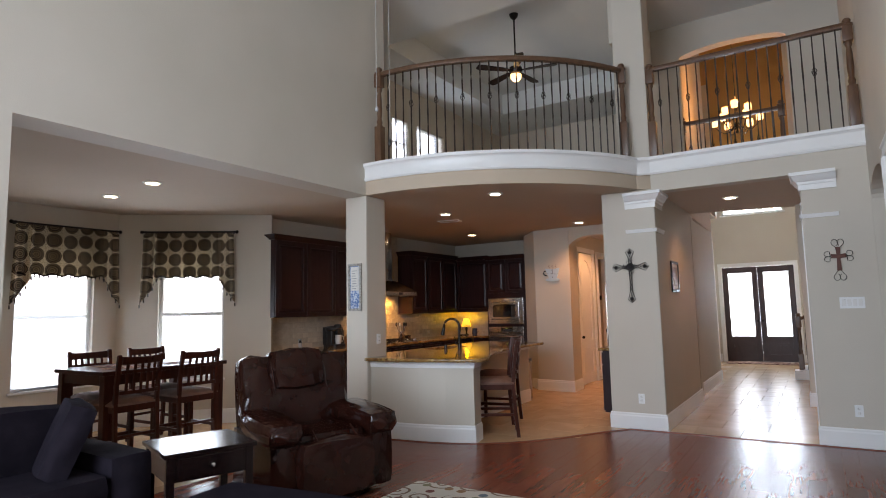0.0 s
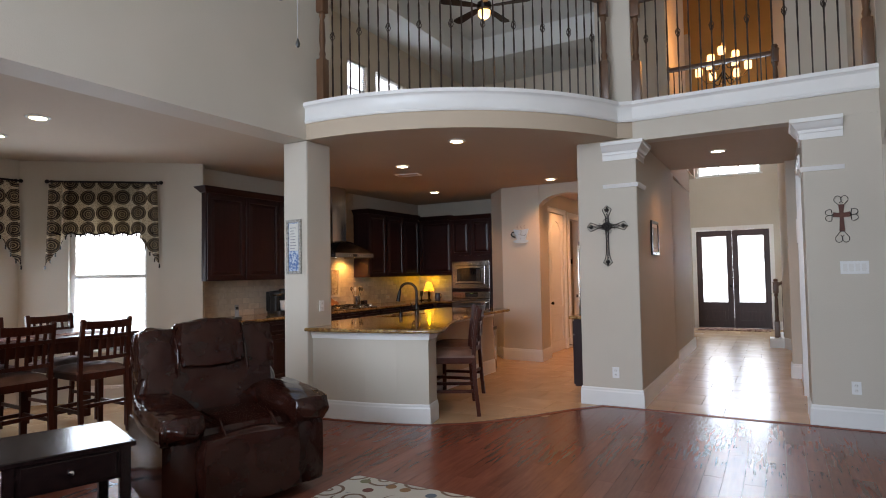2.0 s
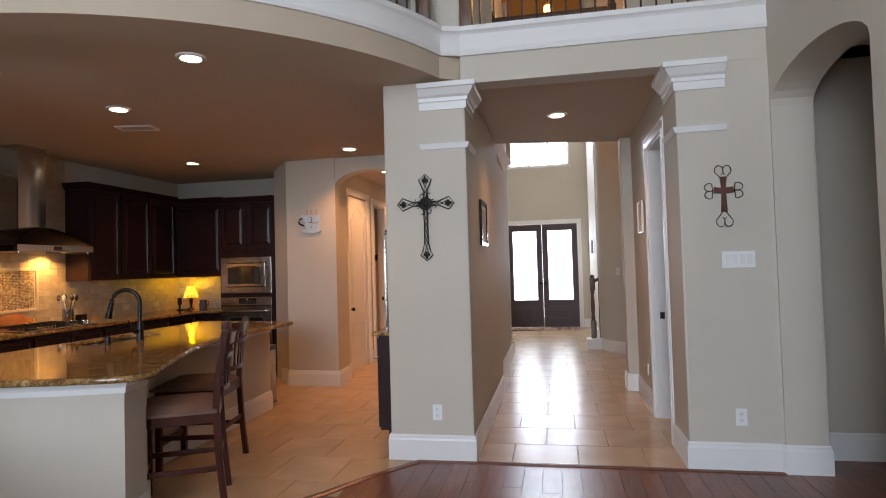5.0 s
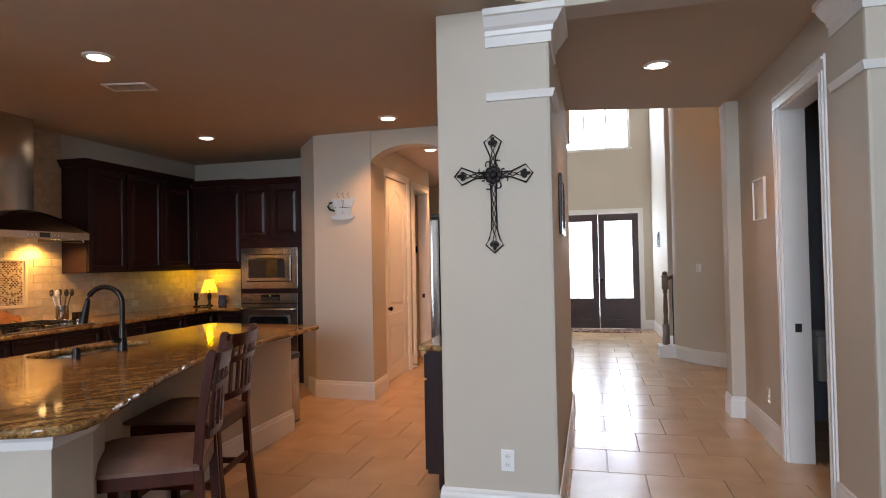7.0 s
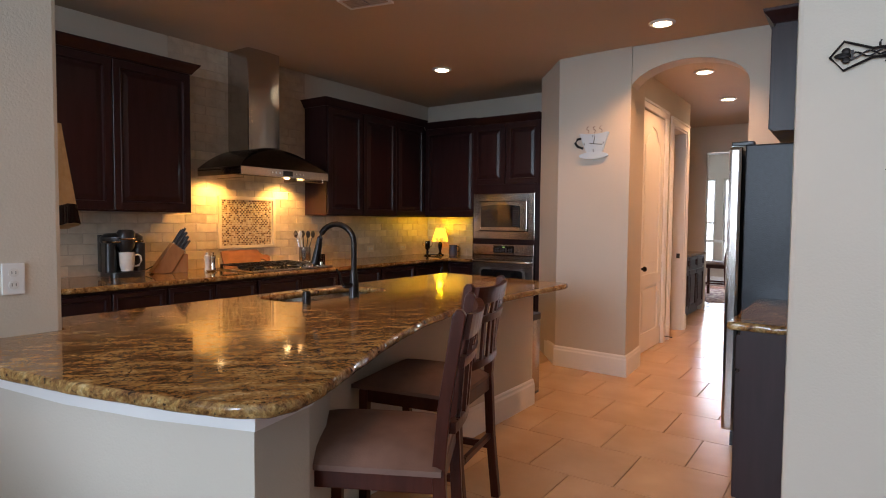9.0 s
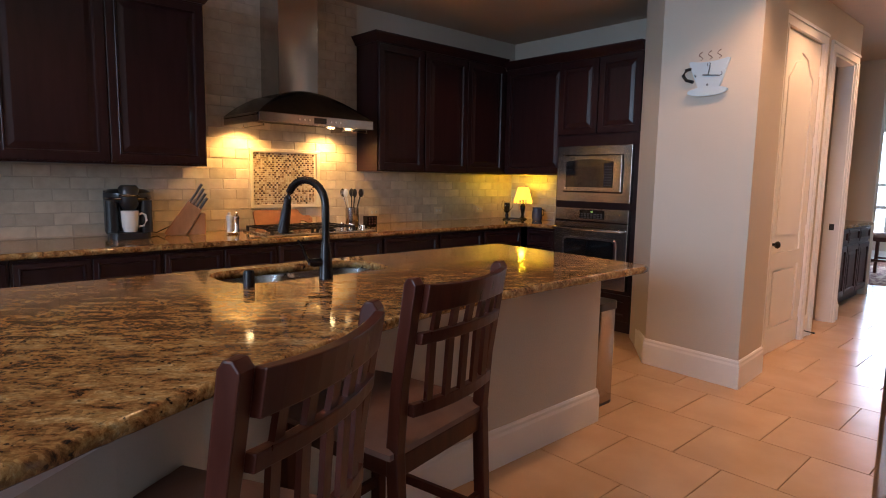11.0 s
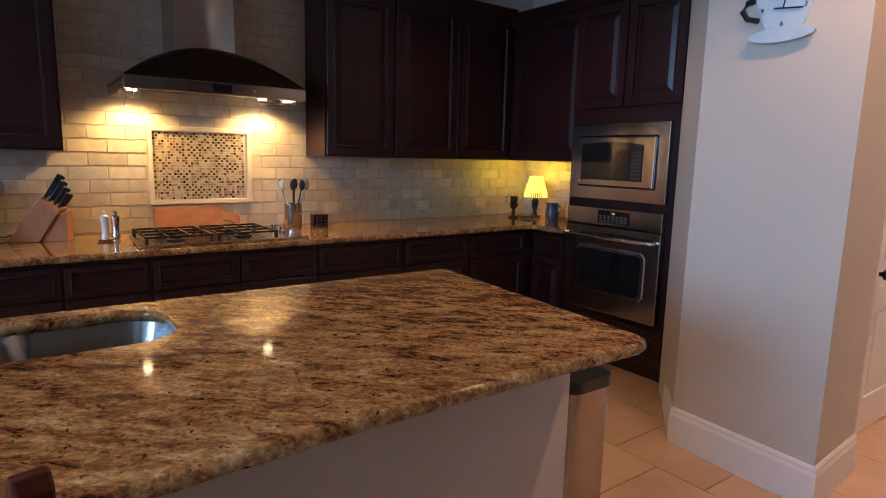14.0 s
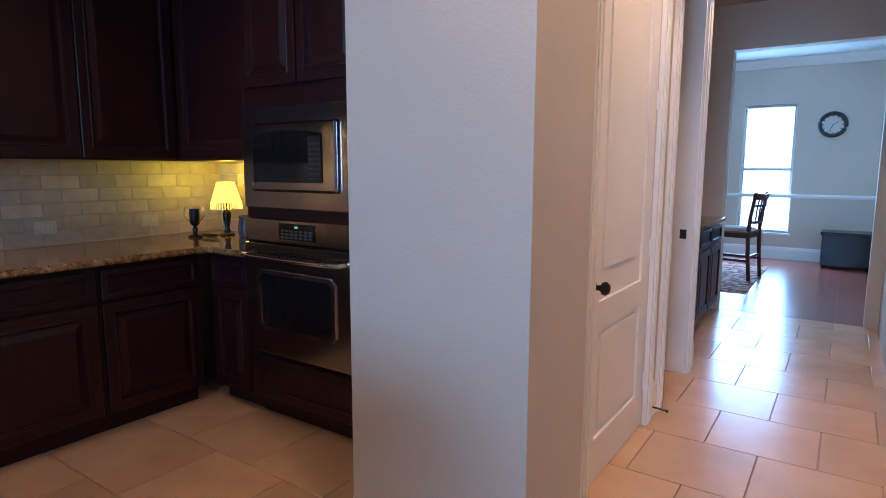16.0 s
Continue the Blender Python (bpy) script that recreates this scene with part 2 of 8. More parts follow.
def medallion():
    """Cloth with rows of round medallions in brown, gold and cream."""
    m, n, l, b = material("medallion_print_cloth")
    co = n.new("ShaderNodeTexCoord")
    v = n.new("ShaderNodeTexVoronoi")
    v.voronoi_dimensions = "2D"
    v.inputs["Scale"].default_value, v.inputs["Randomness"].default_value = 5.4, 0.10
    l.new(co.outputs["UV"], v.inputs["Vector"])
    r = n.new("ShaderNodeValToRGB")
    r.color_ramp.interpolation = "CONSTANT"
    cr = r.color_ramp
    cr.elements[0].position, cr.elements[0].color = 0.0, (0.16, 0.12, 0.07, 1)
    cr.elements[1].position, cr.elements[1].color = 0.46, (0.52, 0.46, 0.34, 1)
    for p, c in ((0.05, (0.03, 0.02, 0.016)), (0.10, (0.30, 0.24, 0.15)), (0.16, (0.035, 0.025, 0.018)), (0.23, (0.30, 0.24, 0.16)), (0.28, (0.03, 0.022, 0.016)), (0.37, (0.22, 0.17, 0.11)), (0.41, (0.035, 0.025, 0.018))):
        cr.elements.new(p).color = (*c, 1)
    l.new(v.outputs["Distance"], r.inputs[0])
    fine = n.new("ShaderNodeTexVoronoi")
    fine.voronoi_dimensions = "2D"
    fine.inputs["Scale"].default_value = 62
    l.new(co.outputs["UV"], fine.inputs["Vector"])
    spot = n.new("ShaderNodeValToRGB")
    spot.color_ramp.elements[0].position, spot.color_ramp.elements[1].position = 0.22, 0.40
    spot.color_ramp.elements[0].color, spot.color_ramp.elements[1].color = (0.28, 0.24, 0.2, 1), (1.25, 1.2, 1.1, 1)
    l.new(fine.outputs["Distance"], spot.inputs[0])
    mx = n.new("ShaderNodeMix")
    mx.data_type, mx.blend_type = "RGBA", "MULTIPLY"
    mx.inputs["Factor"].default_value = 0.5
    l.new(r.outputs[0], mx.inputs["A"])
    l.new(spot.outputs[0], mx.inputs["B"])
    l.new(mx.outputs["Result"], b.inputs["Base Color"])
    b.inputs["Roughness"].default_value = 0.9
    return m


VALANCE = medallion()


def scroll_rug():
    """Cream wool with thin brown spirals and scattered coloured dots."""
    m, n, l, b = material("scroll_pattern_area_rug")
    co = n.new("ShaderNodeTexCoord")

    def op(kind, a, c=None):
        q = n.new("ShaderNodeMath")
        q.operation = kind
        for k, x in ((0, a), (1, c)):
            if x is None:
                continue
            if isinstance(x, (int, float)):
                q.inputs[k].default_value = x
            else:
                l.new(x, q.inputs[k])
        return q.outputs[0]

    def cells(size, rnd):
        v = n.new("ShaderNodeTexVoronoi")
        v.voronoi_dimensions = "2D"
        v.inputs["Scale"].default_value, v.inputs["Randomness"].default_value = size, rnd
        l.new(co.outputs["Object"], v.inputs["Vector"])
        sep = n.new("ShaderNodeSeparateColor")
        l.new(v.outputs["Color"], sep.inputs[0])
        return v, sep

    v, tone = cells(3.4, 0.6)
    d = n.new("ShaderNodeVectorMath")
    d.operation = "SUBTRACT"
    l.new(co.outputs["Object"], d.inputs[0])
    l.new(v.outputs["Position"], d.inputs[1])
    xy = n.new("ShaderNodeSeparateXYZ")
    l.new(d.outputs[0], xy.inputs[0])
    ang = op("ARCTAN2", xy.outputs[1], xy.outputs[0])
    spiral = op("SINE", op("ADD", op("MULTIPLY", v.outputs["Distance"], 24.0), ang))
    line = op("MULTIPLY", op("GREATER_THAN", spiral, 0.62), op("LESS_THAN", v.outputs["Distance"], 0.46))
    v2, tone2 = cells(8.0, 0.9)
    dot = op("MULTIPLY", op("LESS_THAN", v2.outputs["Distance"], 0.30), op("GREATER_THAN", tone2.outputs[1], 0.45))
    dot = op("MULTIPLY", dot, op("GREATER_THAN", v.outputs["Distance"], 0.36))
    hues = n.new("ShaderNodeValToRGB")
    hues.color_ramp.interpolation = "CONSTANT"
    hues.color_ramp.elements[0].color = (0.22, 0.11, 0.04, 1)
    hues.color_ramp.elements[1].position, hues.color_ramp.elements[1].color = 0.8, (0.09, 0.12, 0.15, 1)
    hues.color_ramp.elements.new(0.3).color = (0.13, 0.035, 0.025, 1)
    hues.color_ramp.elements.new(0.55).color = (0.15, 0.14, 0.07, 1)
    l.new(tone2.outputs[0], hues.inputs[0])
    mx = n.new("ShaderNodeMix")
    mx.data_type = "RGBA"
    mx.inputs["A"].default_value, mx.inputs["B"].default_value = (0.50, 0.46, 0.39, 1), (0.15, 0.085, 0.05, 1)
    l.new(line, mx.inputs["Factor"])
    mx2 = n.new("ShaderNodeMix")
    mx2.data_type = "RGBA"
    l.new(dot, mx2.inputs["Factor"])
    l.new(mx.outputs["Result"], mx2.inputs["A"])
    l.new(hues.outputs[0], mx2.inputs["B"])
    l.new(mx2.outputs["Result"], b.inputs["Base Color"])
    b.inputs["Roughness"].default_value = 0.95
    t = n.new("ShaderNodeTexNoise")
    t.inputs["Scale"].default_value = 350
    l.new(co.outputs["Object"], t.inputs["Vector"])
    bp = n.new("ShaderNodeBump")
    bp.inputs["Strength"].default_value, bp.inputs["Distance"].default_value = 0.6, 0.004
    l.new(t.outputs["Fac"], bp.inputs["Height"])
    l.new(bp.outputs[0], b.inputs["Normal"])
    return m


RUG = scroll_rug()

# ---- builders ----


def box(bm, x0, x1, y0, y1, z0, z1, bev=0.0):
    r = bmesh.ops.create_cube(bm, size=1.0, matrix=Matrix.Translation(((x0 + x1) / 2, (y0 + y1) / 2, (z0 + z1) / 2)) @ Matrix.Diagonal((abs(x1 - x0), abs(y1 - y0), abs(z1 - z0), 1)))
    if bev:
        es = list({e for v in r["verts"] for e in v.link_edges})
        bmesh.ops.bevel(bm, geom=es, offset=bev, segments=2, profile=0.6, affect="EDGES")
    return r


def rod(bm, a, b, r0, r1=None, seg=10):
    a, b = Vector(a), Vector(b)
    d = b - a
    m = Matrix.Translation((a + b) / 2) @ d.to_track_quat("Z", "Y").to_matrix().to_4x4()
    bmesh.ops.create_cone(bm, cap_ends=True, segments=seg, radius1=r0, radius2=r0 if r1 is None else r1, depth=d.length, matrix=m)


def ball(bm, c, r, seg=12, scale=(1, 1, 1)):
    bmesh.ops.create_uvsphere(bm, u_segments=seg, v_segments=max(6, seg // 2 + 2), radius=r, matrix=Matrix.Translation(c) @ Matrix.Diagonal((*scale, 1)))


def lathe(bm, profile, c=(0, 0, 0), seg=20):
    """Turned solid: profile of (radius, z) from bottom to top."""
    rings = []
    for r, z in profile:
        rings.append([bm.verts.new((c[0] + max(r, 0.0004) * math.cos(2 * math.pi * i / seg), c[1] + max(r, 0.0004) * math.sin(2 * math.pi * i / seg), c[2] + z)) for i in range(seg)])
    for a, b in zip(rings, rings[1:]):
        for i in range(seg):
            bm.faces.new((a[i], a[(i + 1) % seg], b[(i + 1) % seg], b[i]))
    bm.faces.new(rings[0][::-1])
    bm.faces.new(rings[-1])


def tube(bm, pts, r, seg=8, closed=False):
    """Round bar along a line of points; r may be a list."""
    pts = [Vector(p) for p in pts]
    rings = []
    n = len(pts)
    up = Vector((0, 0, 1))
    for i, p in enumerate(pts):
        if closed:
            d = pts[(i + 1) % n] - pts[i - 1]
        else:
            d = pts[min(i + 1, n - 1)] - pts[max(i - 1, 0)]
        d.normalize()
        ref = up if abs(d.dot(up)) < 0.95 else Vector((1, 0, 0))
        s = d.cross(ref).normalized()
        u = s.cross(d)
        rr = r[i] if isinstance(r, (list, tuple)) else r
        rings.append([bm.verts.new(p + s * rr * math.cos(2 * math.pi * k / seg) + u * rr * math.sin(2 * math.pi * k / seg)) for k in range(seg)])
    for i in range(n if closed else n - 1):
        a, b = rings[i], rings[(i + 1) % n]
        for k in range(seg):
            bm.faces.new((a[k], a[(k + 1) % seg], b[(k + 1) % seg], b[k]))
    if not closed:
        bm.faces.new(rings[0][::-1])
        bm.faces.new(rings[-1])


def sweep(bm, path, profile, closed=False):
    """Moulding: profile of (out, z) carried along a plan path of (x, y); out points to the right of the way."""
    n = len(path)
    pts = [Vector(p) for p in path]
    rings = []
    for i in range(n):
        d0 = (pts[i] - pts[i - 1]).normalized() if i or closed else (pts[1] - pts[0]).normalized()
        d1 = (pts[(i + 1) % n] - pts[i]).normalized() if i < n - 1 or closed else d0
        n0, n1 = Vector((d0.y, -d0.x)), Vector((d1.y, -d1.x))
        m = (n0 + n1)
        m = m / max(0.3, (1 + n0.dot(n1)))
        rings.append([bm.verts.new((pts[i].x + m.x * o, pts[i].y + m.y * o, z)) for o, z in profile])
    k = len(profile)
    for i in range(n if closed else n - 1):
        a, b = rings[i], rings[(i + 1) % n]
        for j in range(k):
            bm.faces.new((a[j], b[j], b[(j + 1) % k], a[(j + 1) % k]))
    if not closed:
        bm.faces.new(rings[0])
        bm.faces.new(rings[-1][::-1])


def plate(bm, outer, holes, w0, w1, put):
    """Flat slab with holes: outlines in (u, v), from w0 to w1 across; put maps (u, v, w) to (x, y, z)."""
    tmp = bmesh.new()
    es = []
    for loop in (outer, *holes):
        vs = [tmp.verts.new((u, v, 0)) for u, v in loop]
        es += [tmp.edges.new((vs[i], vs[(i + 1) % len(vs)])) for i in range(len(vs))]
    bmesh.ops.triangle_fill(tmp, use_beauty=True, use_dissolve=False, edges=es)
    tmp.verts.index_update()
    flat = [(v.co.x, v.co.y) for v in tmp.verts]
    tris = [[v.index for v in f.verts] for f in tmp.faces]
    rim = [(e.verts[0].index, e.verts[1].index) for e in tmp.edges if len(e.link_faces) == 1]
    tmp.free()
    lo = [bm.verts.new(put(u, v, w0)) for u, v in flat]
    hi = [bm.verts.new(put(u, v, w1)) for u, v in flat]
    fs = []
    for t in tris:
        fs.append(bm.faces.new([lo[i] for i in t]))
        fs.append(bm.faces.new([hi[i] for i in reversed(t)]))
    for a, b in rim:
        fs.append(bm.faces.new((lo[a], lo[b], hi[b], hi[a])))
    bmesh.ops.recalc_face_normals(bm, faces=fs)


def flat(u, v, w):
    return (u, v, w)


def along_x(u, v, w):
    """u is x, v is z, w is y."""
    return (u, w, v)


def along_y(u, v, w):
    """u is y, v is z, w is x."""
    return (w, u, v)


def part(name, bm, mat, parent=None, label="", smooth=False, loc=None, bevel=0.0):
    if bevel:
        bmesh.ops.remove_doubles(bm, verts=bm.verts, dist=1e-5)
        es = [e for e in bm.edges if len(e.link_faces) == 2 and e.calc_face_angle(0) > 0.5]
        bmesh.ops.bevel(bm, geom=es, offset=bevel, segments=2, profile=0.6, affect="EDGES", clamp_overlap=True)
    me = bpy.data.meshes.new(name)
    bm.to_mesh(me)
    bm.free()
    if smooth:
        me.shade_smooth()
        me.set_sharp_from_angle(angle=radians(42))
    me.materials.append(mat)
    ob = new(name, me)
    if parent:
        ob.parent = parent
    if loc:
        ob.location = loc
    if label:
        ob["label"] = label
    return ob


def thing(name, label, category, x=0, y=0, z=0, rz=0, group="", kind=""):
    ob = new(name)
    ob.empty_display_size = 0.1
    ob.matrix_world = pose(x, y, z, 0, 0, rz)
    return tagged(ob, label, category, group, kind)


def structure(name, bm, mat, label, category, smooth=False):
    return tagged(part(name, bm, mat, None, "", smooth), label, category, "", "structure")


def rect(u0, u1, v0, v1):
    return [(u0, v0), (u1, v0), (u1, v1), (u0, v1)]


def arch(u0, u1, v0, spring, crown, n=14):
    """Outline of an opening with a low arched head."""
    c, h = (u0 + u1) / 2, (u1 - u0) / 2
    return [(u0, v0), (u1, v0)] + [(c + h * math.cos(math.pi * i / n), spring + (crown - spring) * math.sin(math.pi * i / n)) for i in range(n + 1)]


# ---- the large structure ----
CZ, LZ, TOP = 2.82, 3.20, 6.6      # ceiling of the ground floor, loft floor, living-room ceiling
HOODX, OVENY = -6.28, 10.03
ARC_C, ARC_R = (-4.02, 7.28), 2.86


def arc_pts(r, a0, a1, n):
    return [(ARC_C[0] + r * math.cos(radians(a0 + (a1 - a0) * i / n)), ARC_C[1] + r * math.sin(radians(a0 + (a1 - a0) * i / n))) for i in range(n + 1)]


A0, A1 = -91.5, -22.0   # from the slim column round to the middle pier

# floors
bm = bmesh.new()
box(bm, -9.0, 3.6, -4.2, 18.2, -0.20, -0.005)
slab = structure("floor_slab", bm, GROUT, "tan grout bed under the floor tiles", "floor")

# ceilings of the ground floor with the loft floor above
bm = bmesh.new()
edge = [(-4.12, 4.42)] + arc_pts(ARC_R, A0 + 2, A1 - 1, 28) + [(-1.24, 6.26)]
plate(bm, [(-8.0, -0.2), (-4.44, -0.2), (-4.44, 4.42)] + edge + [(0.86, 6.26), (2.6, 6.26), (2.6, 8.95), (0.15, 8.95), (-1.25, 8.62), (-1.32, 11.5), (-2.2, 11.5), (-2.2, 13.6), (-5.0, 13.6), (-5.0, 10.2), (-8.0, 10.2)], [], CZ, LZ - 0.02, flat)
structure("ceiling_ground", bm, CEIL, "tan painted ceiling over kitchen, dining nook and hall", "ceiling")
bm = bmesh.new()
plate(bm, [(-8.0, 4.6), (-4.12, 4.6)] + arc_pts(ARC_R - 0.04, A0 + 2, A1 - 1, 20) + [(-1.24, 6.26), (0.86, 6.26), (0.86, 8.5), (-1.3, 8.5), (-1.3, 12.2), (-8.0, 12.2)], [], LZ - 0.02, LZ, flat)
structure("floor_loft", bm, CEIL, "loft floor behind the balcony rail", "floor")
bm = bmesh.new()
box(bm, -5, 3.4, -4.2, 6.4, TOP, TOP + 0.2)
structure("ceiling_living_room", bm, LOFT_CEIL, "pale high ceiling of the living room", "ceiling")
bm = bmesh.new()
plate(bm, [(-6.5, 4.5), (1.1, 4.5), (1.1, 8.45), (-1.45, 8.45), (-1.45, 12.4), (-6.5, 12.4)], [rect(-5.3, -2.4, 6.4, 10.6)], 5.75, 5.95, flat)
box(bm, -5.3, -2.4, 6.4, 10.6, 6.2, 6.3)
for q in ((-5.4, -5.3, 6.3, 10.7), (-2.4, -2.3, 6.3, 10.7), (-5.4, -2.3, 6.3, 6.4), (-5.4, -2.3, 10.6, 10.7)):
    box(bm, *q, 5.95, 6.3)
structure("ceiling_loft_tray", bm, LOFT_CEIL, "grey white tray ceiling of the loft", "ceiling")
bm = bmesh.new()
box(bm, -2.4, 3.4, 8.5, 15.8, 8.6, 8.8)
structure("ceiling_foyer", bm, LOFT_CEIL, "high ceiling of the foyer", "ceiling")

# tall wall west of the living room, open below to the dining nook
bm = bmesh.new()
plate(bm, [(-4.2, 0), (0.76, 0), (0.76, CZ), (4.42, CZ), (4.80, CZ), (4.80, TOP), (-4.2, TOP)], [], -4.44, -4.12, along_y)
structure("wall_west", bm, PAINT, "tall tan wall above the opening to the dining nook", "wall")
bm = bmesh.new()
box(bm, -4.44, -4.12, 4.42, 4.79, 0, CZ, 0.018)
structure("column_slim", bm, PAINT, "slim square tan column with rounded corners", "column")
# south wall with its large window
bm = bmesh.new()
plate(bm, rect(-4.44, 1.2, 0, TOP), [rect(-3.7, 0.5, 0.8, 4.4)], -4.2, -4.0, along_x)
structure("wall_south", bm, PAINT, "tan wall behind with a large window", "wall")
# east wall: bookcase recess and arched passage
bm = bmesh.new()
plate(bm, [(-4.2, 0), (2.2, 0), (2.2, 2.52), (4.52, 2.52), (4.52, 0), (4.93, 0)] + arch(4.93, 6.195, 0, 2.44, 2.63)[2:][::-1] + [(6.195, 0), (6.216, 0), (6.216, TOP), (-4.2, TOP)], [], 0.86, 1.12, along_y)
structure("wall_east", bm, PAINT, "tall tan wall with an arched passage", "wall")
bm = bmesh.new()
box(bm, 1.12, 2.6, 6.52, 6.70, 0, CZ)
box(bm, 2.5, 2.6, 4.6, 6.52, 0, CZ)
box(bm, 1.26, 2.6, 4.55, 4.7, 0, CZ)
box(bm, 1.12, 2.6, 4.6, 6.6, CZ, CZ + 0.1)
structure("wall_passage", bm, PAINT, "tan walls of the side passage", "wall")

# front of the upper floor and the two piers of the hall
bm = bmesh.new()
box(bm, -1.24, 0.858, 6.216, 6.40, CZ - 0.04, LZ - 0.004)
structure("wall_hall_header", bm, PAINT, "tan header over the hall opening", "wall")
bm = bmesh.new()
box(bm, -1.845, -1.215, 6.22, 6.62, 0, CZ, 0.018)
structure("pier_middle", bm, PAINT, "tan pier between kitchen and hall", "column")
bm = bmesh.new()
box(bm, -1.45, -1.225, 6.62, 8.64, 0, CZ)
box(bm, -1.50, -1.32, 8.64, 11.48, 0, 8.6)
box(bm, -1.95, -1.50, 11.3, 11.48, 0, 8.6)
structure("wall_hall_west", bm, PAINT, "tan wall along the hall", "wall")
bm = bmesh.new()
box(bm, 0.262, 1.11, 6.22, 6.72, 0, CZ - 0.002, 0.018)
structure("pier_east", bm, PAINT, "tan pier beside the hall opening", "column")
bm = bmesh.new()
plate(bm, [(6.72, 0), (6.80, 0), (6.80, 2.46), (7.58, 2.46), (7.58, 0), (8.75, 0), (8.75, CZ), (6.72, CZ)], [], 0.275, 0.42, along_y)
box(bm, 0.16, 0.42, 8.75, 8.95, 0, CZ, 0.015)
structure("wall_hall_east", bm, PAINT, "tan hall wall with the powder-room doorway", "wall")
bm = bmesh.new()
box(bm, 0.42, 2.4, 8.75, 8.9, 0, CZ)
box(bm, 1.9, 2.0, 6.7, 8.75, 0, CZ)
box(bm, 0.43, 1.9, 6.72, 6.76, 0, CZ)
structure("wall_powder_room", bm, SLATE, "dark slate walls of the powder room", "wall")
# upper pier beside the curved balcony
bm = bmesh.new()
box(bm, -1.62, -1.24, 6.26, 6.60, LZ, TOP, 0.015)
structure("pier_loft", bm, PAINT, "tan pier of the loft beside the balcony", "column")

# kitchen walls
bm = bmesh.new()
box(bm, HOODX - 0.15, HOODX, 4.56, 10.2, 0, CZ)
structure("wall_kitchen_west", bm, PAINT, "tan kitchen wall behind hood and cabinets", "wall")
bm = bmesh.new()
box(bm, HOODX, -3.42, OVENY, OVENY + 0.12, 0, CZ)
structure("wall_kitchen_north", bm, PAINT, "tan kitchen wall behind the wall ovens", "wall")
bm = bmesh.new()
plate(bm, [(-4.366, 9.425), (-3.915, 8.855), (-3.245, 8.812), (-3.275, 9.30), (-3.40, 9.34), (-3.40, 9.62), (-3.52, 9.62), (-3.52, 9.40), (-4.24, 9.50)], [], 0, CZ, flat)
structure("wall_pantry", bm, PAINT, "tan pantry wall with rounded corners", "wall")
bm = bmesh.new()
plate(bm, [(-3.29, 2.42), (-3.29, CZ), (-1.25, CZ), (-1.25, 0), (-2.35, 0)] + arch(-3.275, -2.35, 0, 2.42, 2.66)[2:], [], 8.835, 9.02, along_x)
structure("wall_arch", bm, PAINT, "tan wall with an arched opening to the corridor", "wall")
bm = bmesh.new()
plate(bm, [(9.62, 0), (9.66, 0), (9.66, 2.47), (10.50, 2.47), (10.50, 0), (10.82, 0), (10.82, 2.45), (11.48, 2.45), (11.48, 0), (11.66, 0), (11.66, CZ), (9.62, CZ)], [], -3.52, -3.40, along_y)
structure("wall_corridor_west", bm, PAINT, "tan corridor wall with pantry door and doorway", "wall")
bm = bmesh.new()
box(bm, -2.27, -2.12, 9.02, 13.62, 0, CZ)
structure("wall_corridor_east", bm, PAINT, "tan corridor wall", "wall")
bm = bmesh.new()
box(bm, -4.12, -3.52, 11.54, 11.66, 0, CZ)
box(bm, -4.24, -4.12, 11.54, 13.62, 0, CZ)
box(bm, -5.0, -4.9, 10.15, 11.6, 0, CZ)
structure("wall_butler_recess", bm, PAINT, "tan walls of the serving recess and mud room", "wall")
bm = bmesh.new()
plate(bm, [(-5.6, 0), (-3.56, 0), (-3.56, 2.42), (-2.40, 2.42), (-2.40, 0), (-1.6, 0), (-1.6, 2.95), (-5.6, 2.95)], [], 13.55, 13.70, along_x)
structure("wall_dining_south", bm, PAINT, "tan wall with a wide opening to the dining room", "wall")
bm = bmesh.new()
plate(bm, rect(-5.6, -1.9, 0, 2.95), [rect(-4.00, -3.30, 0.40, 2.30), rect(-4.86, -4.16, 0.40, 2.30)], 17.6, 17.75, along_x)
box(bm, -5.6, -5.45, 13.7, 17.6, 0, 2.95)
box(bm, -2.05, -1.9, 13.7, 17.6, 0, 2.95)
structure("wall_dining_north", bm, PAINT, "tan dining room wall with tall windows", "wall")
bm = bmesh.new()
box(bm, -5.6, -1.9, 13.55, 17.75, 2.95, 3.1)
structure("ceiling_dining", bm, LOFT_CEIL, "pale dining room ceiling", "ceiling")

# dining nook
NOOK_A, NOOK_B = Vector((-7.58, 3.36)), Vector((HOODX + 0.15, 4.60))
bay = (NOOK_B - NOOK_A).normalized()
bay_n = Vector((bay.y, -bay.x))      # towards the room


def on_bay(u, v, w):
    p = NOOK_A + bay * u + bay_n * w
    return (p.x, p.y, v)


bm = bmesh.new()
plate(bm, rect(-0.3, 3.42, 0, CZ), [rect(2.19, 3.08, 0.60, 2.32)], -7.72, -7.56, along_y)
structure("wall_nook_west", bm, PAINT, "tan dining nook wall with a window", "wall")
bm = bmesh.new()
plate(bm, rect(-0.05, (NOOK_B - NOOK_A).length + 0.12, 0, CZ), [rect(0.55, 1.40, 0.60, 2.32)], -0.14, 0.0, on_bay)
structure("wall_nook_bay", bm, PAINT, "angled tan bay wall with a window", "wall")
bm = bmesh.new()
box(bm, -7.7, -4.44, -0.3, -0.15, 0, CZ)
structure("wall_nook_south", bm, PAINT, "tan end wall of the dining nook", "wall")

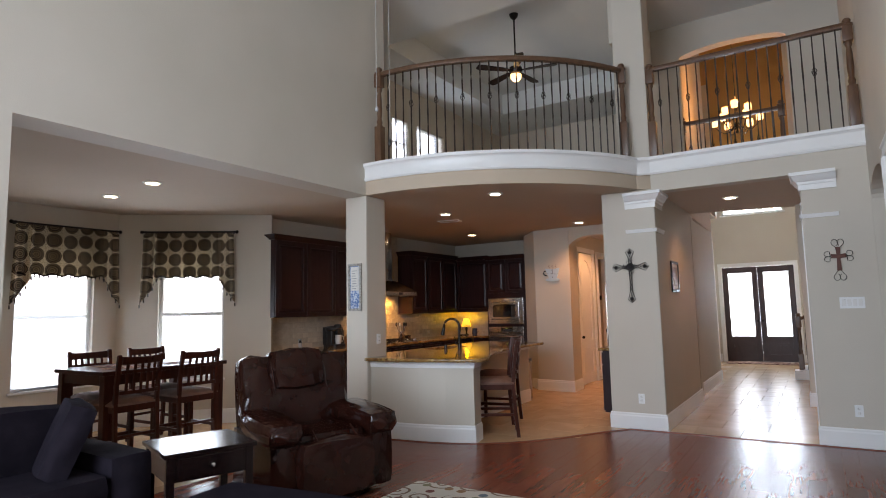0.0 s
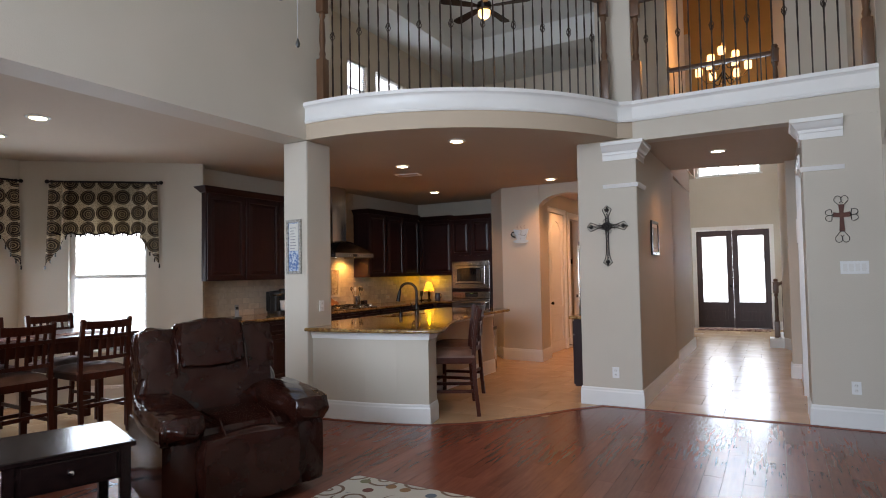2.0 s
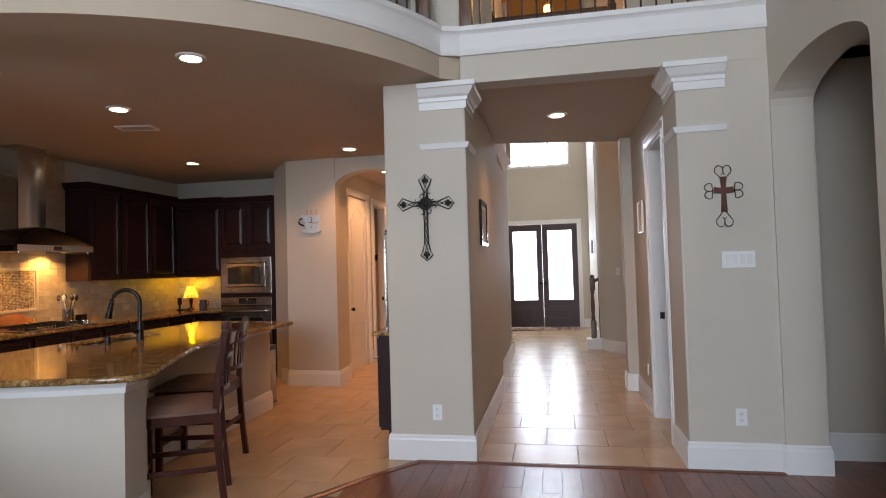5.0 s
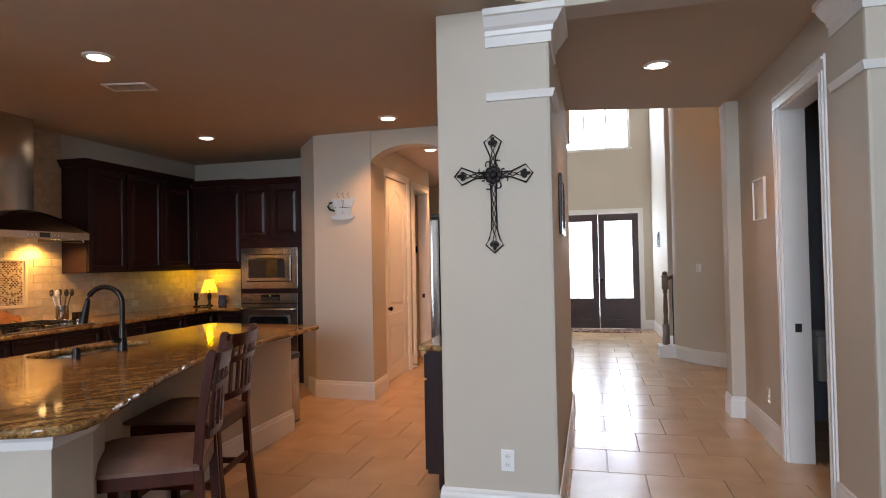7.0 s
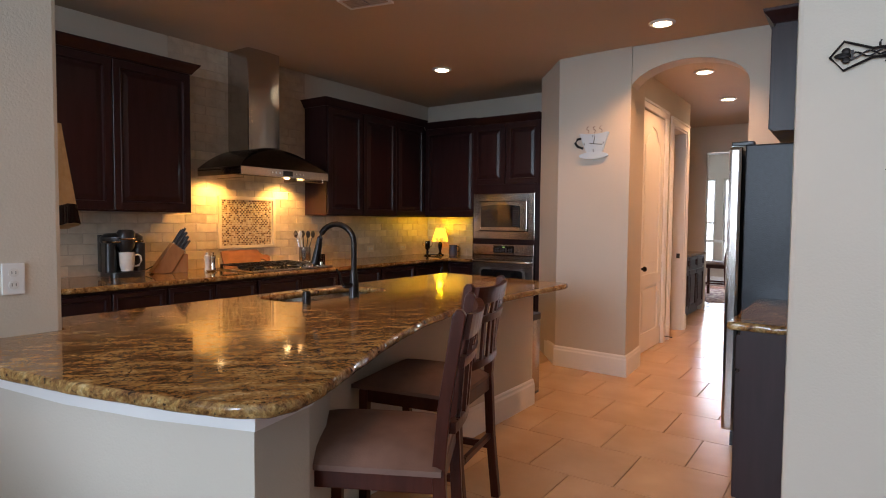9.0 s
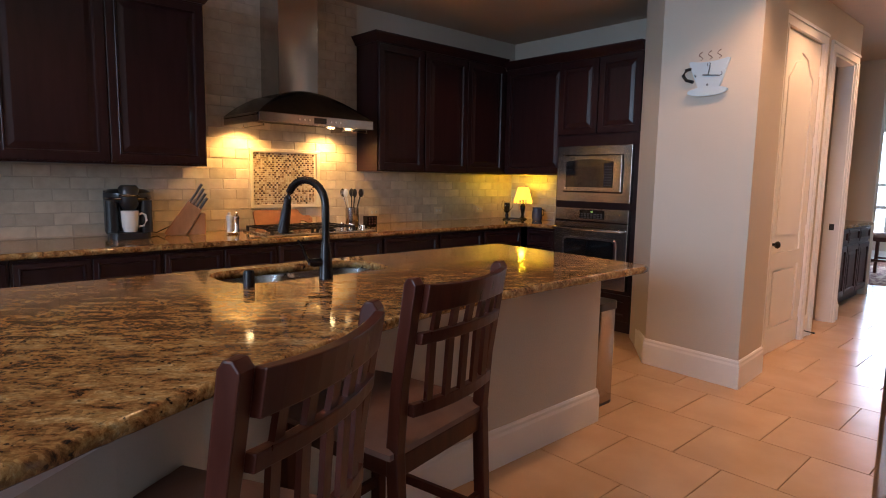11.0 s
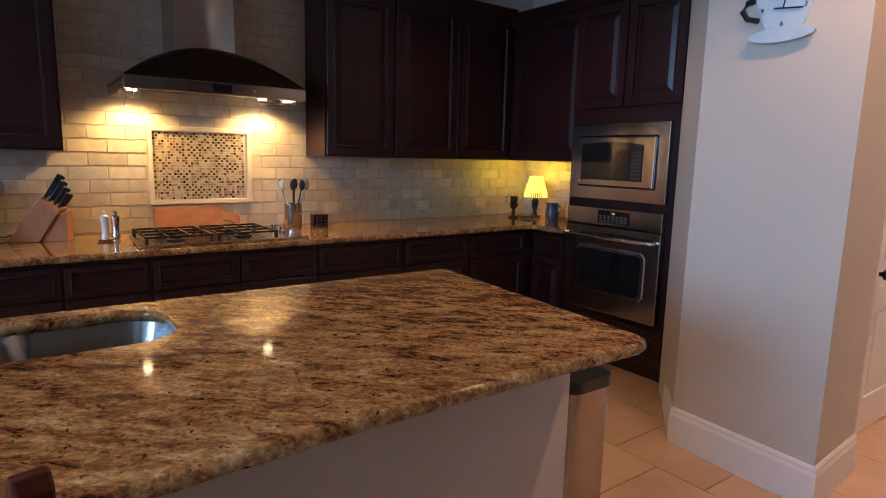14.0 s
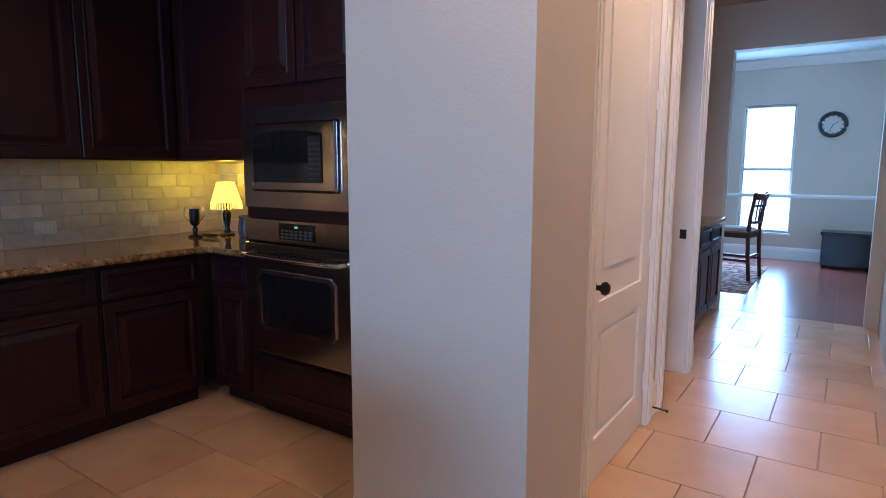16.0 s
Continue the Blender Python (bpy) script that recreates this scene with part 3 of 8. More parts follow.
# foyer
bm = bmesh.new()
plate(bm, rect(-2.3, 1.7, 0, 5.12), [rect(-1.665, -0.095, 0, 2.34), rect(-1.58, -0.22, 3.66, 5.05)], 15.42, 15.62, along_x)
box(bm, -2.3, -1.95, 11.3, 15.42, 0, 8.6)
structure("wall_foyer_north", bm, PAINT, "tan foyer wall around the front door", "wall")
# upper part of the tan wall; its orange stands for warm chandelier light
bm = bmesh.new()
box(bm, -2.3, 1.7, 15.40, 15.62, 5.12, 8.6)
structure("wall_foyer_gallery", bm, CHANDELIER_LIT, "upper foyer wall with orange chandelier light put into its colour", "wall")
bm = bmesh.new()
box(bm, 0.16, 0.32, 13.05, 15.42, 0, 8.6)
structure("wall_foyer_east", bm, PAINT, "tan foyer wall beside the stairs", "wall")
bm = bmesh.new()
cw = [(0.10, 12.0), (0.14, 11.85), (0.22, 11.68), (0.36, 11.48), (0.56, 11.30), (0.82, 11.16), (1.15, 11.08), (1.6, 11.05)]
plate(bm, cw + [(x + 0.03, y + 0.18) for x, y in cw[::-1]], [], 0, 7.6, flat)
structure("wall_foyer_curved", bm, PAINT, "curved tan wall at the stair foot", "wall", True)
bm = bmesh.new()
box(bm, 1.6, 1.75, 8.6, 15.6, 0, 8.6)
box(bm, 0.42, 1.7, 8.9, 8.96, 0, 8.6)
structure("wall_foyer_stair", bm, PAINT, "tan outer wall of the stair", "wall")
# loft walls
bm = bmesh.new()
plate(bm, rect(4.55, 12.4, LZ, 6.0), [rect(7.62, 8.16, 4.15, 5.08), rect(8.42, 9.42, 4.15, 5.08)], HOODX, HOODX + 0.15, along_y)
structure("wall_loft_west", bm, PAINT, "tan loft wall with two windows", "wall")
bm = bmesh.new()
plate(bm, rect(-6.3, -1.3, LZ, 6.0), [], 12.1, 12.3, along_x)
box(bm, -6.3, -4.2, 4.55, 4.7, LZ, 6.0)
structure("wall_loft_north", bm, PAINT, "tan loft wall", "wall")
bm = bmesh.new()
plate(bm, rect(-1.75, 1.12, LZ, 8.6), [arch(-1.20, 0.23, LZ + 0.02, 5.20, 5.32)], 8.42, 8.60, along_x)
box(bm, -1.75, -1.6, 6.6, 8.42, 4.9, TOP)
structure("wall_loft_arch", bm, PAINT, "tan loft wall with an arched overlook to the foyer", "wall")
bm = bmesh.new()
box(bm, 0.86, 1.12, 6.24, 8.42, LZ, TOP)
box(bm, -1.75, 1.1, 6.3, 8.6, 5.95, 6.05)
structure("wall_loft_east", bm, PAINT, "tan wall at the end of the bridge", "wall")

# ---- trims ----
BASE = [(0, 0), (0.016, 0), (0.016, 0.150), (0.011, 0.165), (0.011, 0.178), (0.005, 0.19), (0, 0.19)]


def baseboard(*paths):
    for p in paths:
        bm = bmesh.new()
        sweep(bm, p, BASE)
        structure("baseboard", bm, TRIM, "tall white moulded baseboard", "baseboard")


ISLE = [(-4.12, 4.49), (-3.82, 4.505), (-3.50, 4.545), (-3.18, 4.62), (-2.885, 4.725), (-2.93, 4.95), (-3.10, 5.18), (-3.36, 5.45), (-3.555, 5.85), (-3.555, 7.655), (-4.40, 7.72), (-4.40, 4.79), (-4.12, 4.79)]
baseboard(
    [(-4.44, 4.70), (-4.44, 4.42), (-4.12, 4.42), (-4.12, 4.47)] + ISLE[1:10] + [(-3.9, 7.68)],
    [(-1.845, 6.58), (-1.845, 6.22), (-1.215, 6.22), (-1.215, 8.66), (-1.305, 8.66), (-1.305, 11.48), (-1.9, 11.49)],
    [(0.40, 8.95), (0.16, 8.95), (0.16, 8.75), (0.275, 8.74), (0.275, 7.67)],
    [(0.262, 6.71), (0.262, 6.22), (0.845, 6.22), (0.86, 6.193), (1.12, 6.193), (1.12, 6.52), (2.5, 6.52)],
    [(-4.33, 9.42), (-3.915, 8.855), (-3.245, 8.812), (-3.275, 9.30), (-3.40, 9.34), (-3.40, 9.57)],
    [(-3.40, 10.60), (-3.40, 10.73)],
    [(-3.40, 11.57), (-3.40, 11.66), (-4.12, 11.66)],
    [(-2.27, 13.55), (-2.27, 9.02)],
    [(-2.05, 17.6), (-2.05, 13.7)],
    [(-5.45, 17.6), (-2.05, 17.6)],
    [(-7.56, -0.15), (-7.56, 3.37), (NOOK_B.x, NOOK_B.y)],
    [(0.10, 12.0)] + cw[1:],
    [(-1.95, 15.42), (-1.77, 15.42)], [(0.0, 15.42), (0.16, 15.42), (0.16, 13.06)],
    [(-4.12, -4.0), (-4.12, 0.76), (-4.44, 0.76)],
    [(0.86, 4.92), (0.86, 4.64)],
)

# white fascia of the curved balcony and of the bridge
FASCIA = [(0, 2.985), (0.018, 2.985), (0.026, 3.005), (0.018, 3.025), (0.018, 3.135), (0.030, 3.15), (0.045, 3.16), (0.045, 3.195), (0, 3.195)]
RIM = [(-4.12, 4.42)] + arc_pts(ARC_R, A0 + 2, A1 - 1, 28) + [(-1.24, 6.214)]
bm = bmesh.new()
sweep(bm, RIM, FASCIA)
structure("trim_balcony", bm, TRIM, "white moulded fascia of the curved balcony", "trim", True)
bm = bmesh.new()
sweep(bm, [(-1.24, 6.214), (0.86, 6.214)], FASCIA)
structure("trim_bridge", bm, TRIM, "white moulded fascia of the bridge", "trim")

CAPITAL = [(0, 2.60), (0.012, 2.60), (0.012, 2.655), (0.022, 2.66), (0.026, 2.685), (0.045, 2.70), (0.075, 2.745), (0.088, 2.75), (0.088, 2.785), (0, 2.785)]
NECK = [(0, 2.305), (0.014, 2.305), (0.020, 2.325), (0.028, 2.345), (0, 2.345)]
for path in ([(-1.56, 6.22), (-1.215, 6.22), (-1.215, 6.60)], [(0.262, 6.62), (0.262, 6.22), (0.585, 6.22)]):
    for nm, pr in (("trim_capital", CAPITAL), ("trim_neck", NECK)):
        bm = bmesh.new()
        sweep(bm, path, pr)
        structure(nm, bm, TRIM, "white stepped crown moulding round the pier", "trim")


def casing(name, a, b, top, put, w=0.09, t=0.022, label="white moulded door casing"):
    """Two legs and a head round an opening from a to b."""
    bm = bmesh.new()
    for q in (rect(a - w, a, 0, top), rect(b, b + w, 0, top), rect(a - w, b + w, top, top + w)):
        plate(bm, q, [], 0, t, put)
        us, vs = [p[0] for p in q], [p[1] for p in q]
        if max(vs) - min(vs) > w + 0.01:
            plate(bm, rect(min(us) + 0.02, min(us) + 0.035, min(vs), max(vs)), [], t, t + 0.008, put)
            plate(bm, rect(max(us) - 0.028, max(us) - 0.012, min(vs), max(vs)), [], t, t + 0.006, put)
        else:
            plate(bm, rect(min(us) + 0.01, max(us) - 0.01, max(vs) - 0.03, max(vs) - 0.012), [], t, t + 0.010, put)
    return structure(name, bm, TRIM, label, "door casing")


casing("trim_powder_door", 6.80, 7.58, 2.46, lambda u, v, w: (0.275 - w, u, v))
casing("trim_pantry_door", 9.66, 10.50, 2.47, lambda u, v, w: (-3.40 + w, u, v))
casing("trim_mud_door", 10.82, 11.48, 2.45, lambda u, v, w: (-3.40 + w, u, v))
casing("trim_front_door", -1.665, -0.095, 2.34, lambda u, v, w: (u, 15.42 - w, v))
for a, b, x0, x1, top in ((6.795, 7.585, 0.27, 0.425, 2.46), (10.815, 11.485, -3.525, -3.395, 2.45)):
    bm = bmesh.new()
    box(bm, x0, x1, a, a + 0.02, 0, top)
    box(bm, x0, x1, b - 0.02, b, 0, top)
    box(bm, x0, x1, a, b, top - 0.02, top)
    structure("trim_door_jamb", bm, TRIM, "white painted door jamb with a dark strike plate", "door jamb")

# crown of the dining room
bm = bmesh.new()
sweep(bm, [(-5.45, 13.7), (-5.45, 17.6), (-2.05, 17.6), (-2.05, 13.7)], [(0, 2.82), (0.02, 2.82), (0.11, 2.93), (0.11, 2.95), (0, 2.95)])
structure("trim_dining_crown", bm, TRIM, "white crown moulding of the dining room", "trim")
bm = bmesh.new()
sweep(bm, [(-5.45, 17.6), (-2.05, 17.6), (-2.05, 13.7)], [(0, 0.93), (0.015, 0.93), (0.022, 0.96), (0.015, 0.985), (0, 0.985)])
structure("trim_chair_rail", bm, TRIM, "white chair rail", "trim")

# dark reducer strip where boards meet tiles
bm = bmesh.new()
sweep(bm, [(-4.30, 0.78), (-4.30, 4.40)], [(-0.03, -0.01), (0.03, -0.01), (0.03, 0.006), (0, 0.010), (-0.03, 0.006)])
structure("trim_floor_nook", bm, PLANK, "dark wooden threshold strip", "trim")
bm = bmesh.new()
EDGE = [(-4.00, 4.47)] + [(-3.5, 4.525), (-3.18, 4.60), (-2.86, 4.72), (-2.60, 4.90), (-2.36, 5.13), (-2.17, 5.38), (-2.02, 5.63), (-1.86, 5.88), (-1.68, 6.11), (-1.62, 6.19)] + [(-1.2, 6.195), (0.85, 6.195)]
sweep(bm, EDGE, [(-0.028, -0.01), (0.028, -0.01), (0.028, 0.005), (0, 0.010), (-0.028, 0.006)])
structure("trim_floor_edge", bm, PLANK, "dark wooden threshold strip along the curved tile edge", "trim")

# ---- kitchen ----


def panel_door(w, h, t=0.02, mat=CHERRY, rail=0.06):
    """Raised-panel door, its face towards -y, from (0, 0, 0) up."""
    bm = bmesh.new()
    steps = [(0.0, 0.0), (0.0, -t + 0.003), (0.003, -t), (rail - 0.012, -t), (rail - 0.008, -t - 0.003), (rail - 0.003, -t - 0.002), (rail, -t + 0.004), (rail + 0.004, -0.007)]
    if w > 2 * rail + 0.13 and h > 2 * rail + 0.13:
        steps += [(rail + 0.014, -0.007), (rail + 0.042, -t + 0.003), (rail + 0.046, -t + 0.002)]
    rings = []
    for inset, d in steps:
        rings.append([bm.verts.new(p) for p in ((inset, d, inset), (w - inset, d, inset), (w - inset, d, h - inset), (inset, d, h - inset))])
    for lo, hi in zip(rings, rings[1:]):
        for k in range(4):
            bm.faces.new((lo[k], lo[(k + 1) % 4], hi[(k + 1) % 4], hi[k]))
    bm.faces.new(rings[-1])
    bm.faces.new(rings[0][::-1])
    return bm


def cornice(bm, w, d, z, left=True, right=True):
    """Crown along the front and the open sides of a cabinet top."""
    pr = [(0, z), (0.012, z), (0.03, z + 0.03), (0.055, z + 0.06), (0.06, z + 0.075), (0, z + 0.075)]
    p = ([(0, 0)] if left else []) + [(0, -d), (w, -d)] + ([(w, 0)] if right else [])
    sweep(bm, p, pr)


def upper_unit(w, h, d, doors, x, y, z, rz, label, left=False, right=False, crown=True):
    t = thing("wall_cabinet", label, "wall cabinet", x, y, z, rz, "dark cherry wall cabinets")
    bm = bmesh.new()
    box(bm, 0, w, -d + 0.02, 0, 0, h)
    part("body", bm, CHERRY, t)
    if crown:
        bm = bmesh.new()
        cornice(bm, w, d - 0.02, h - 0.004, left, right)
        part("cornice", bm, CHERRY, t)
    dw = (w - 0.012) / doors
    for i in range(doors):
        part("door", panel_door(dw - 0.008, h - 0.03), CHERRY, t, loc=(0.010 + i * dw, -d + 0.02, 0.012))
    return t


def base_unit(w, doors, x, y, rz, d=0.60, h=0.872):
    t = thing("base_cabinet", "dark cherry base cabinet under a granite counter", "base cabinet", x, y, 0, rz, "dark cherry base cabinets")
    bm = bmesh.new()
    box(bm, 0, w, -d + 0.02, 0, 0.10, h)
    part("body", bm, CHERRY, t)
    bm = bmesh.new()
    box(bm, 0, w, -d + 0.09, -d + 0.11, 0, 0.10)
    part("toe_kick", bm, CHERRY, t)
    dw = (w - 0.012) / doors
    for i in range(doors):
        part("drawer", panel_door(dw - 0.012, 0.15, rail=0.035), CHERRY, t, loc=(0.012 + i * dw, -d + 0.02, h - 0.175))
        part("door", panel_door(dw - 0.012, h - 0.31), CHERRY, t, loc=(0.012 + i * dw, -d + 0.02, 0.12))
    return t


UB, UH = 1.385, 1.085
upper_unit(0.60, UH, 0.33, 1, HOODX, 4.67, UB, 90, "dark cherry single-door wall cabinet beside the dining nook", left=True)
upper_unit(1.20, UH, 0.33, 2, HOODX, 5.27, UB, 90, "dark cherry two-door wall cabinet beside the range hood", right=True)
upper_unit(0.52, UH, 0.33, 1, HOODX, 7.92, UB, 90, "dark cherry single-door wall cabinet lit by the hood lamps", left=True)
upper_unit(1.09, UH, 0.33, 2, HOODX, 8.44, UB, 90, "dark cherry two-door wall cabinet above the counter")
upper_unit(0.745, UH - 0.03, 0.50, 1, -5.956, OVENY, UB, 0, "dark cherry corner wall cabinet above the table lamp", left=False)
fil = thing("cabinet_filler", "dark cherry filler closing the cabinet corner", "wall cabinet", HOODX, OVENY, UB, 0, "dark cherry wall cabinets")
bm = bmesh.new()
box(bm, 0.0, 0.318, -0.499, -0.001, 0, UH - 0.04)
part("body", bm, CHERRY, fil)
x0 = 4.68
for w, k in ((0.60, 1), (0.75, 2), (0.75, 2), (0.90, 2), (0.60, 1), (0.55, 1), (0.55, 1)):
    base_unit(w - 0.004, k, HOODX, x0, 90, d=0.73)
    x0 += w
base_unit(0.33, 1, -5.545, OVENY, 0, d=0.60)

# wall oven tower
TX0, TX1, TY = -5.21, -4.375, 9.43
tower = thing("oven_tower", "tall dark cherry cabinet holding the microwave and wall oven", "oven cabinet", TX0, OVENY, 0)
TW, TD = TX1 - TX0, OVENY - TY
bm = bmesh.new()
box(bm, 0, TW, -TD + 0.02, 0, 0.09, 2.41)
box(bm, 0.0, TW, -TD + 0.08, -TD + 0.1, 0, 0.09)
part("body", bm, CHERRY, tower)
bm = bmesh.new()
cornice(bm, TW, TD - 0.02, 2.406, True, False)
part("cornice", bm, CHERRY, tower)
for i in range(2):
    part("door", panel_door(TW / 2 - 0.012, 0.65), CHERRY, tower, loc=(0.008 + i * TW / 2, -TD + 0.02, 1.745))
part("drawer", panel_door(TW - 0.02, 0.23), CHERRY, tower, loc=(0.01, -TD + 0.02, 0.12))

micro = thing("microwave", "built-in stainless steel microwave with a black glass window", "microwave", TX0 + 0.035, TY, 1.145)
MW = 0.755
bm = bmesh.new()
plate(bm, rect(0, MW, 0, 0.495), [rect(0.075, MW - 0.075, 0.085, 0.415)], -0.022, 0.02, along_x)
part("trim_frame", bm, STEEL, micro, bevel=0.003)
bm = bmesh.new()
box(bm, 0.08, MW - 0.08, -0.045, 0.0, 0.09, 0.41, 0.006)
mdoor = part("door", bm, STEEL, micro)
bm = bmesh.new()
plate(bm, [(0.115, 0.13), (0.595, 0.13), (0.595, 0.355), (0.48, 0.372), (0.36, 0.378), (0.24, 0.372), (0.115, 0.355)], [], -0.050, -0.044, along_x)
part("window", bm, BLACK_GLASS, mdoor)
bm = bmesh.new()
box(bm, 0.51, 0.588, -0.0515, -0.044, 0.135, 0.345)
panel = part("control_panel", bm, BLACK, mdoor)
for r in range(8):
    bm = bmesh.new()
    for c in range(3):
        box(bm, 0.515 + c * 0.026, 0.535 + c * 0.026, -0.053, -0.0495, 0.145 + r * 0.023, 0.153 + r * 0.023)
    part("key_row", bm, DIM_PLASTIC, mdoor, "dim grey key row")
bm = bmesh.new()
box(bm, 0.51, 0.59, -0.051, -0.044, 0.335, 0.358)
part("display", bm, BLACK_GLASS, mdoor)
bm = bmesh.new()
rod(bm, (0.112, -0.045, 0.12), (0.112, -0.052, 0.12), 0.010)
part("badge", bm, CHROME, mdoor)

oven = thing("wall_oven", "stainless steel wall oven with a bar handle", "oven", TX0 + 0.035, TY, 0.39)
bm = bmesh.new()
box(bm, 0, MW, -0.03, 0.02, 0.585, 0.70, 0.004)
part("control_panel", bm, STEEL, oven)
bm = bmesh.new()
box(bm, 0.27, 0.52, -0.034, -0.029, 0.605, 0.685)
disp = part("display", bm, BLACK_GLASS, oven)
bm = bmesh.new()
for r in range(3):
    for c in range(7):
        box(bm, 0.285 + c * 0.033, 0.305 + c * 0.033, -0.0355, -0.0335, 0.612 + r * 0.016, 0.621 + r * 0.016)
part("key_row", bm, DIM_PLASTIC, disp)
font = bpy.data.curves.new("clock_digits", "FONT")
font.body, font.size, font.align_x, font.extrude = "1:05", 0.017, "CENTER", 0.0006
digits = new("clock_digits", font)
digits.data.materials.append(glow("green_clock_led", (0.45, 0.8, 0.2), 0.5))
digits.parent = disp
digits.matrix_local = pose(0.395, -0.0355, 0.663, 90, 0, 0)
bm = bmesh.new()
box(bm, 0, MW, -0.035, 0.02, 0.0, 0.575, 0.005)
odoor = part("door", bm, STEEL, oven)
bm = bmesh.new()
plate(bm, [(0.13, 0.13), (0.625, 0.13), (0.655, 0.16), (0.655, 0.41), (0.625, 0.44), (0.13, 0.44), (0.10, 0.41), (0.10, 0.16)], [[(0.145, 0.15), (0.61, 0.15), (0.635, 0.175), (0.635, 0.395), (0.61, 0.42), (0.145, 0.42), (0.12, 0.395), (0.12, 0.175)]], -0.045, -0.034, along_x)
part("window_frame", bm, CHROME, odoor)
bm = bmesh.new()
plate(bm, [(0.14, 0.14), (0.62, 0.14), (0.645, 0.165), (0.645, 0.405), (0.62, 0.43), (0.14, 0.43), (0.11, 0.405), (0.11, 0.165)], [], -0.038, -0.034, along_x)
part("window", bm, BLACK_GLASS, odoor)
bm = bmesh.new()
tube(bm, [(0.03, -0.035, 0.515), (0.035, -0.075, 0.515), (0.10, -0.09, 0.515), (0.375, -0.098, 0.515), (0.65, -0.09, 0.515), (0.715, -0.075, 0.515), (0.72, -0.035, 0.515)], 0.013, 10)
part("handle", bm, CHROME, odoor, smooth=True)

# counters
def slab_top(name, outer, holes, label, z0=0.872, z1=0.908):
    """Polished slab whose rim is broken by hand: the outline is cut fine and each course of the edge is uneven."""
    t = thing(name, label, "countertop")
    line = []
    n = len(outer)
    for (ax, ay), (bx, by) in zip(outer, outer[1:] + outer[:1]):
        k = max(1, int(math.hypot(bx - ax, by - ay) / 0.022))
        line += [(ax + (bx - ax) * i / k, ay + (by - ay) * i / k) for i in range(k)]
    n = len(line)
    turn = sum(line[i][0] * line[(i + 1) % n][1] - line[(i + 1) % n][0] * line[i][1] for i in range(n))
    way = 1 if turn > 0 else -1
    bm = bmesh.new()
    rings = []
    for inset, z, rough in ((0.010, z0, 0.004), (0.002, z0 + 0.006, 0.006), (-0.001, (z0 + z1) / 2, 0.007), (0.001, z1 - 0.009, 0.005), (0.004, z1 - 0.003, 0.003), (0.009, z1, 0.002)):
        ring = []
        for i, (x, y) in enumerate(line):
            dx, dy = line[(i + 1) % n][0] - line[i - 1][0], line[(i + 1) % n][1] - line[i - 1][1]
            d = math.hypot(dx, dy) or 1
            w = inset + rough * noise.noise(Vector((x * 28, y * 28, z * 45)))
            ring.append(bm.verts.new((x - dy / d * w * way, y + dx / d * w * way, z)))
        rings.append(ring)
    for lo, hi in zip(rings, rings[1:]):
        for i in range(n):
            bm.faces.new((lo[i], lo[(i + 1) % n], hi[(i + 1) % n], hi[i]))
    rims = []
    for hole_line in holes:
        m = len(hole_line)
        low, top = ([bm.verts.new((x, y, z)) for x, y in hole_line] for z in (z0, z1))
        for i in range(m):
            bm.faces.new((low[i], low[(i + 1) % m], top[(i + 1) % m], top[i]))
        rims.append((low, top))
    for k, ring in ((0, rings[0]), (1, rings[-1])):
        es = []
        for loop in [ring] + [r[k] for r in rims]:
            es += [bm.edges.get((loop[i], loop[(i + 1) % len(loop)])) for i in range(len(loop))]
        bmesh.ops.triangle_fill(bm, use_beauty=True, edges=es)
    bmesh.ops.recalc_face_normals(bm, faces=bm.faces)
    bm.normal_update()
    for f in bm.faces:
        f.smooth = abs(f.normal.z) < 0.98
    part("slab", bm, GRANITE, t)
    return t


slab_top("perimeter_countertop", [(HOODX, 4.66), (-5.52, 4.66), (-5.52, 9.40), (-5.212, 9.40), (-5.212, OVENY), (HOODX, OVENY)], [], "polished brown granite counter along the hood wall")


def rounded(u0, u1, v0, v1, r, n=6):
    out = []
    for cx, cy, a in ((u1 - r, v0 + r, -90), (u1 - r, v1 - r, 0), (u0 + r, v1 - r, 90), (u0 + r, v0 + r, 180)):
        out += [(cx + r * math.cos(radians(a + 90 * i / n)), cy + r * math.sin(radians(a + 90 * i / n))) for i in range(n + 1)]
    return out


SINK = [(-4.355, -3.98, 5.81, 6.155), (-4.355, -3.98, 6.175, 6.60)]
TOPLINE = [(-4.12, 4.37), (-3.72, 4.405), (-3.30, 4.475), (-2.95, 4.56), (-2.80, 4.615), (-2.745, 4.665), (-2.735, 4.74), (-2.76, 4.84), (-2.85, 5.04), (-2.95, 5.26), (-3.07, 5.55), (-3.17, 5.84), (-3.235, 6.15), (-3.27, 6.45), (-3.285, 6.80), (-3.285, 7.30), (-3.278, 7.62), (-3.292, 7.665), (-3.33, 7.688), (-4.40, 7.79), (-4.435, 7.775), (-4.44, 7.74), (-4.44, 4.795), (-4.122, 4.795)]
hole = rounded(-4.355, -3.98, 5.81, 6.60, 0.13)
isle_top = slab_top("island_countertop", TOPLINE, [hole], "polished brown granite island counter with a chiselled curved edge")

bm = bmesh.new()
plate(bm, ISLE, [rounded(-4.38, -3.95, 5.78, 6.63, 0.1)], 0, 0.872, flat)
isle = tagged(part("island_base", bm, PAINT), "tan painted island base with white trim", "kitchen island", "", "structure")
bm = bmesh.new()
sweep(bm, [(-4.11, 4.475)] + ISLE[1:10] + [(-3.9, 7.68)], [(0, 0.80), (0.010, 0.80), (0.014, 0.83), (0.026, 0.855), (0.03, 0.874), (0, 0.874)])
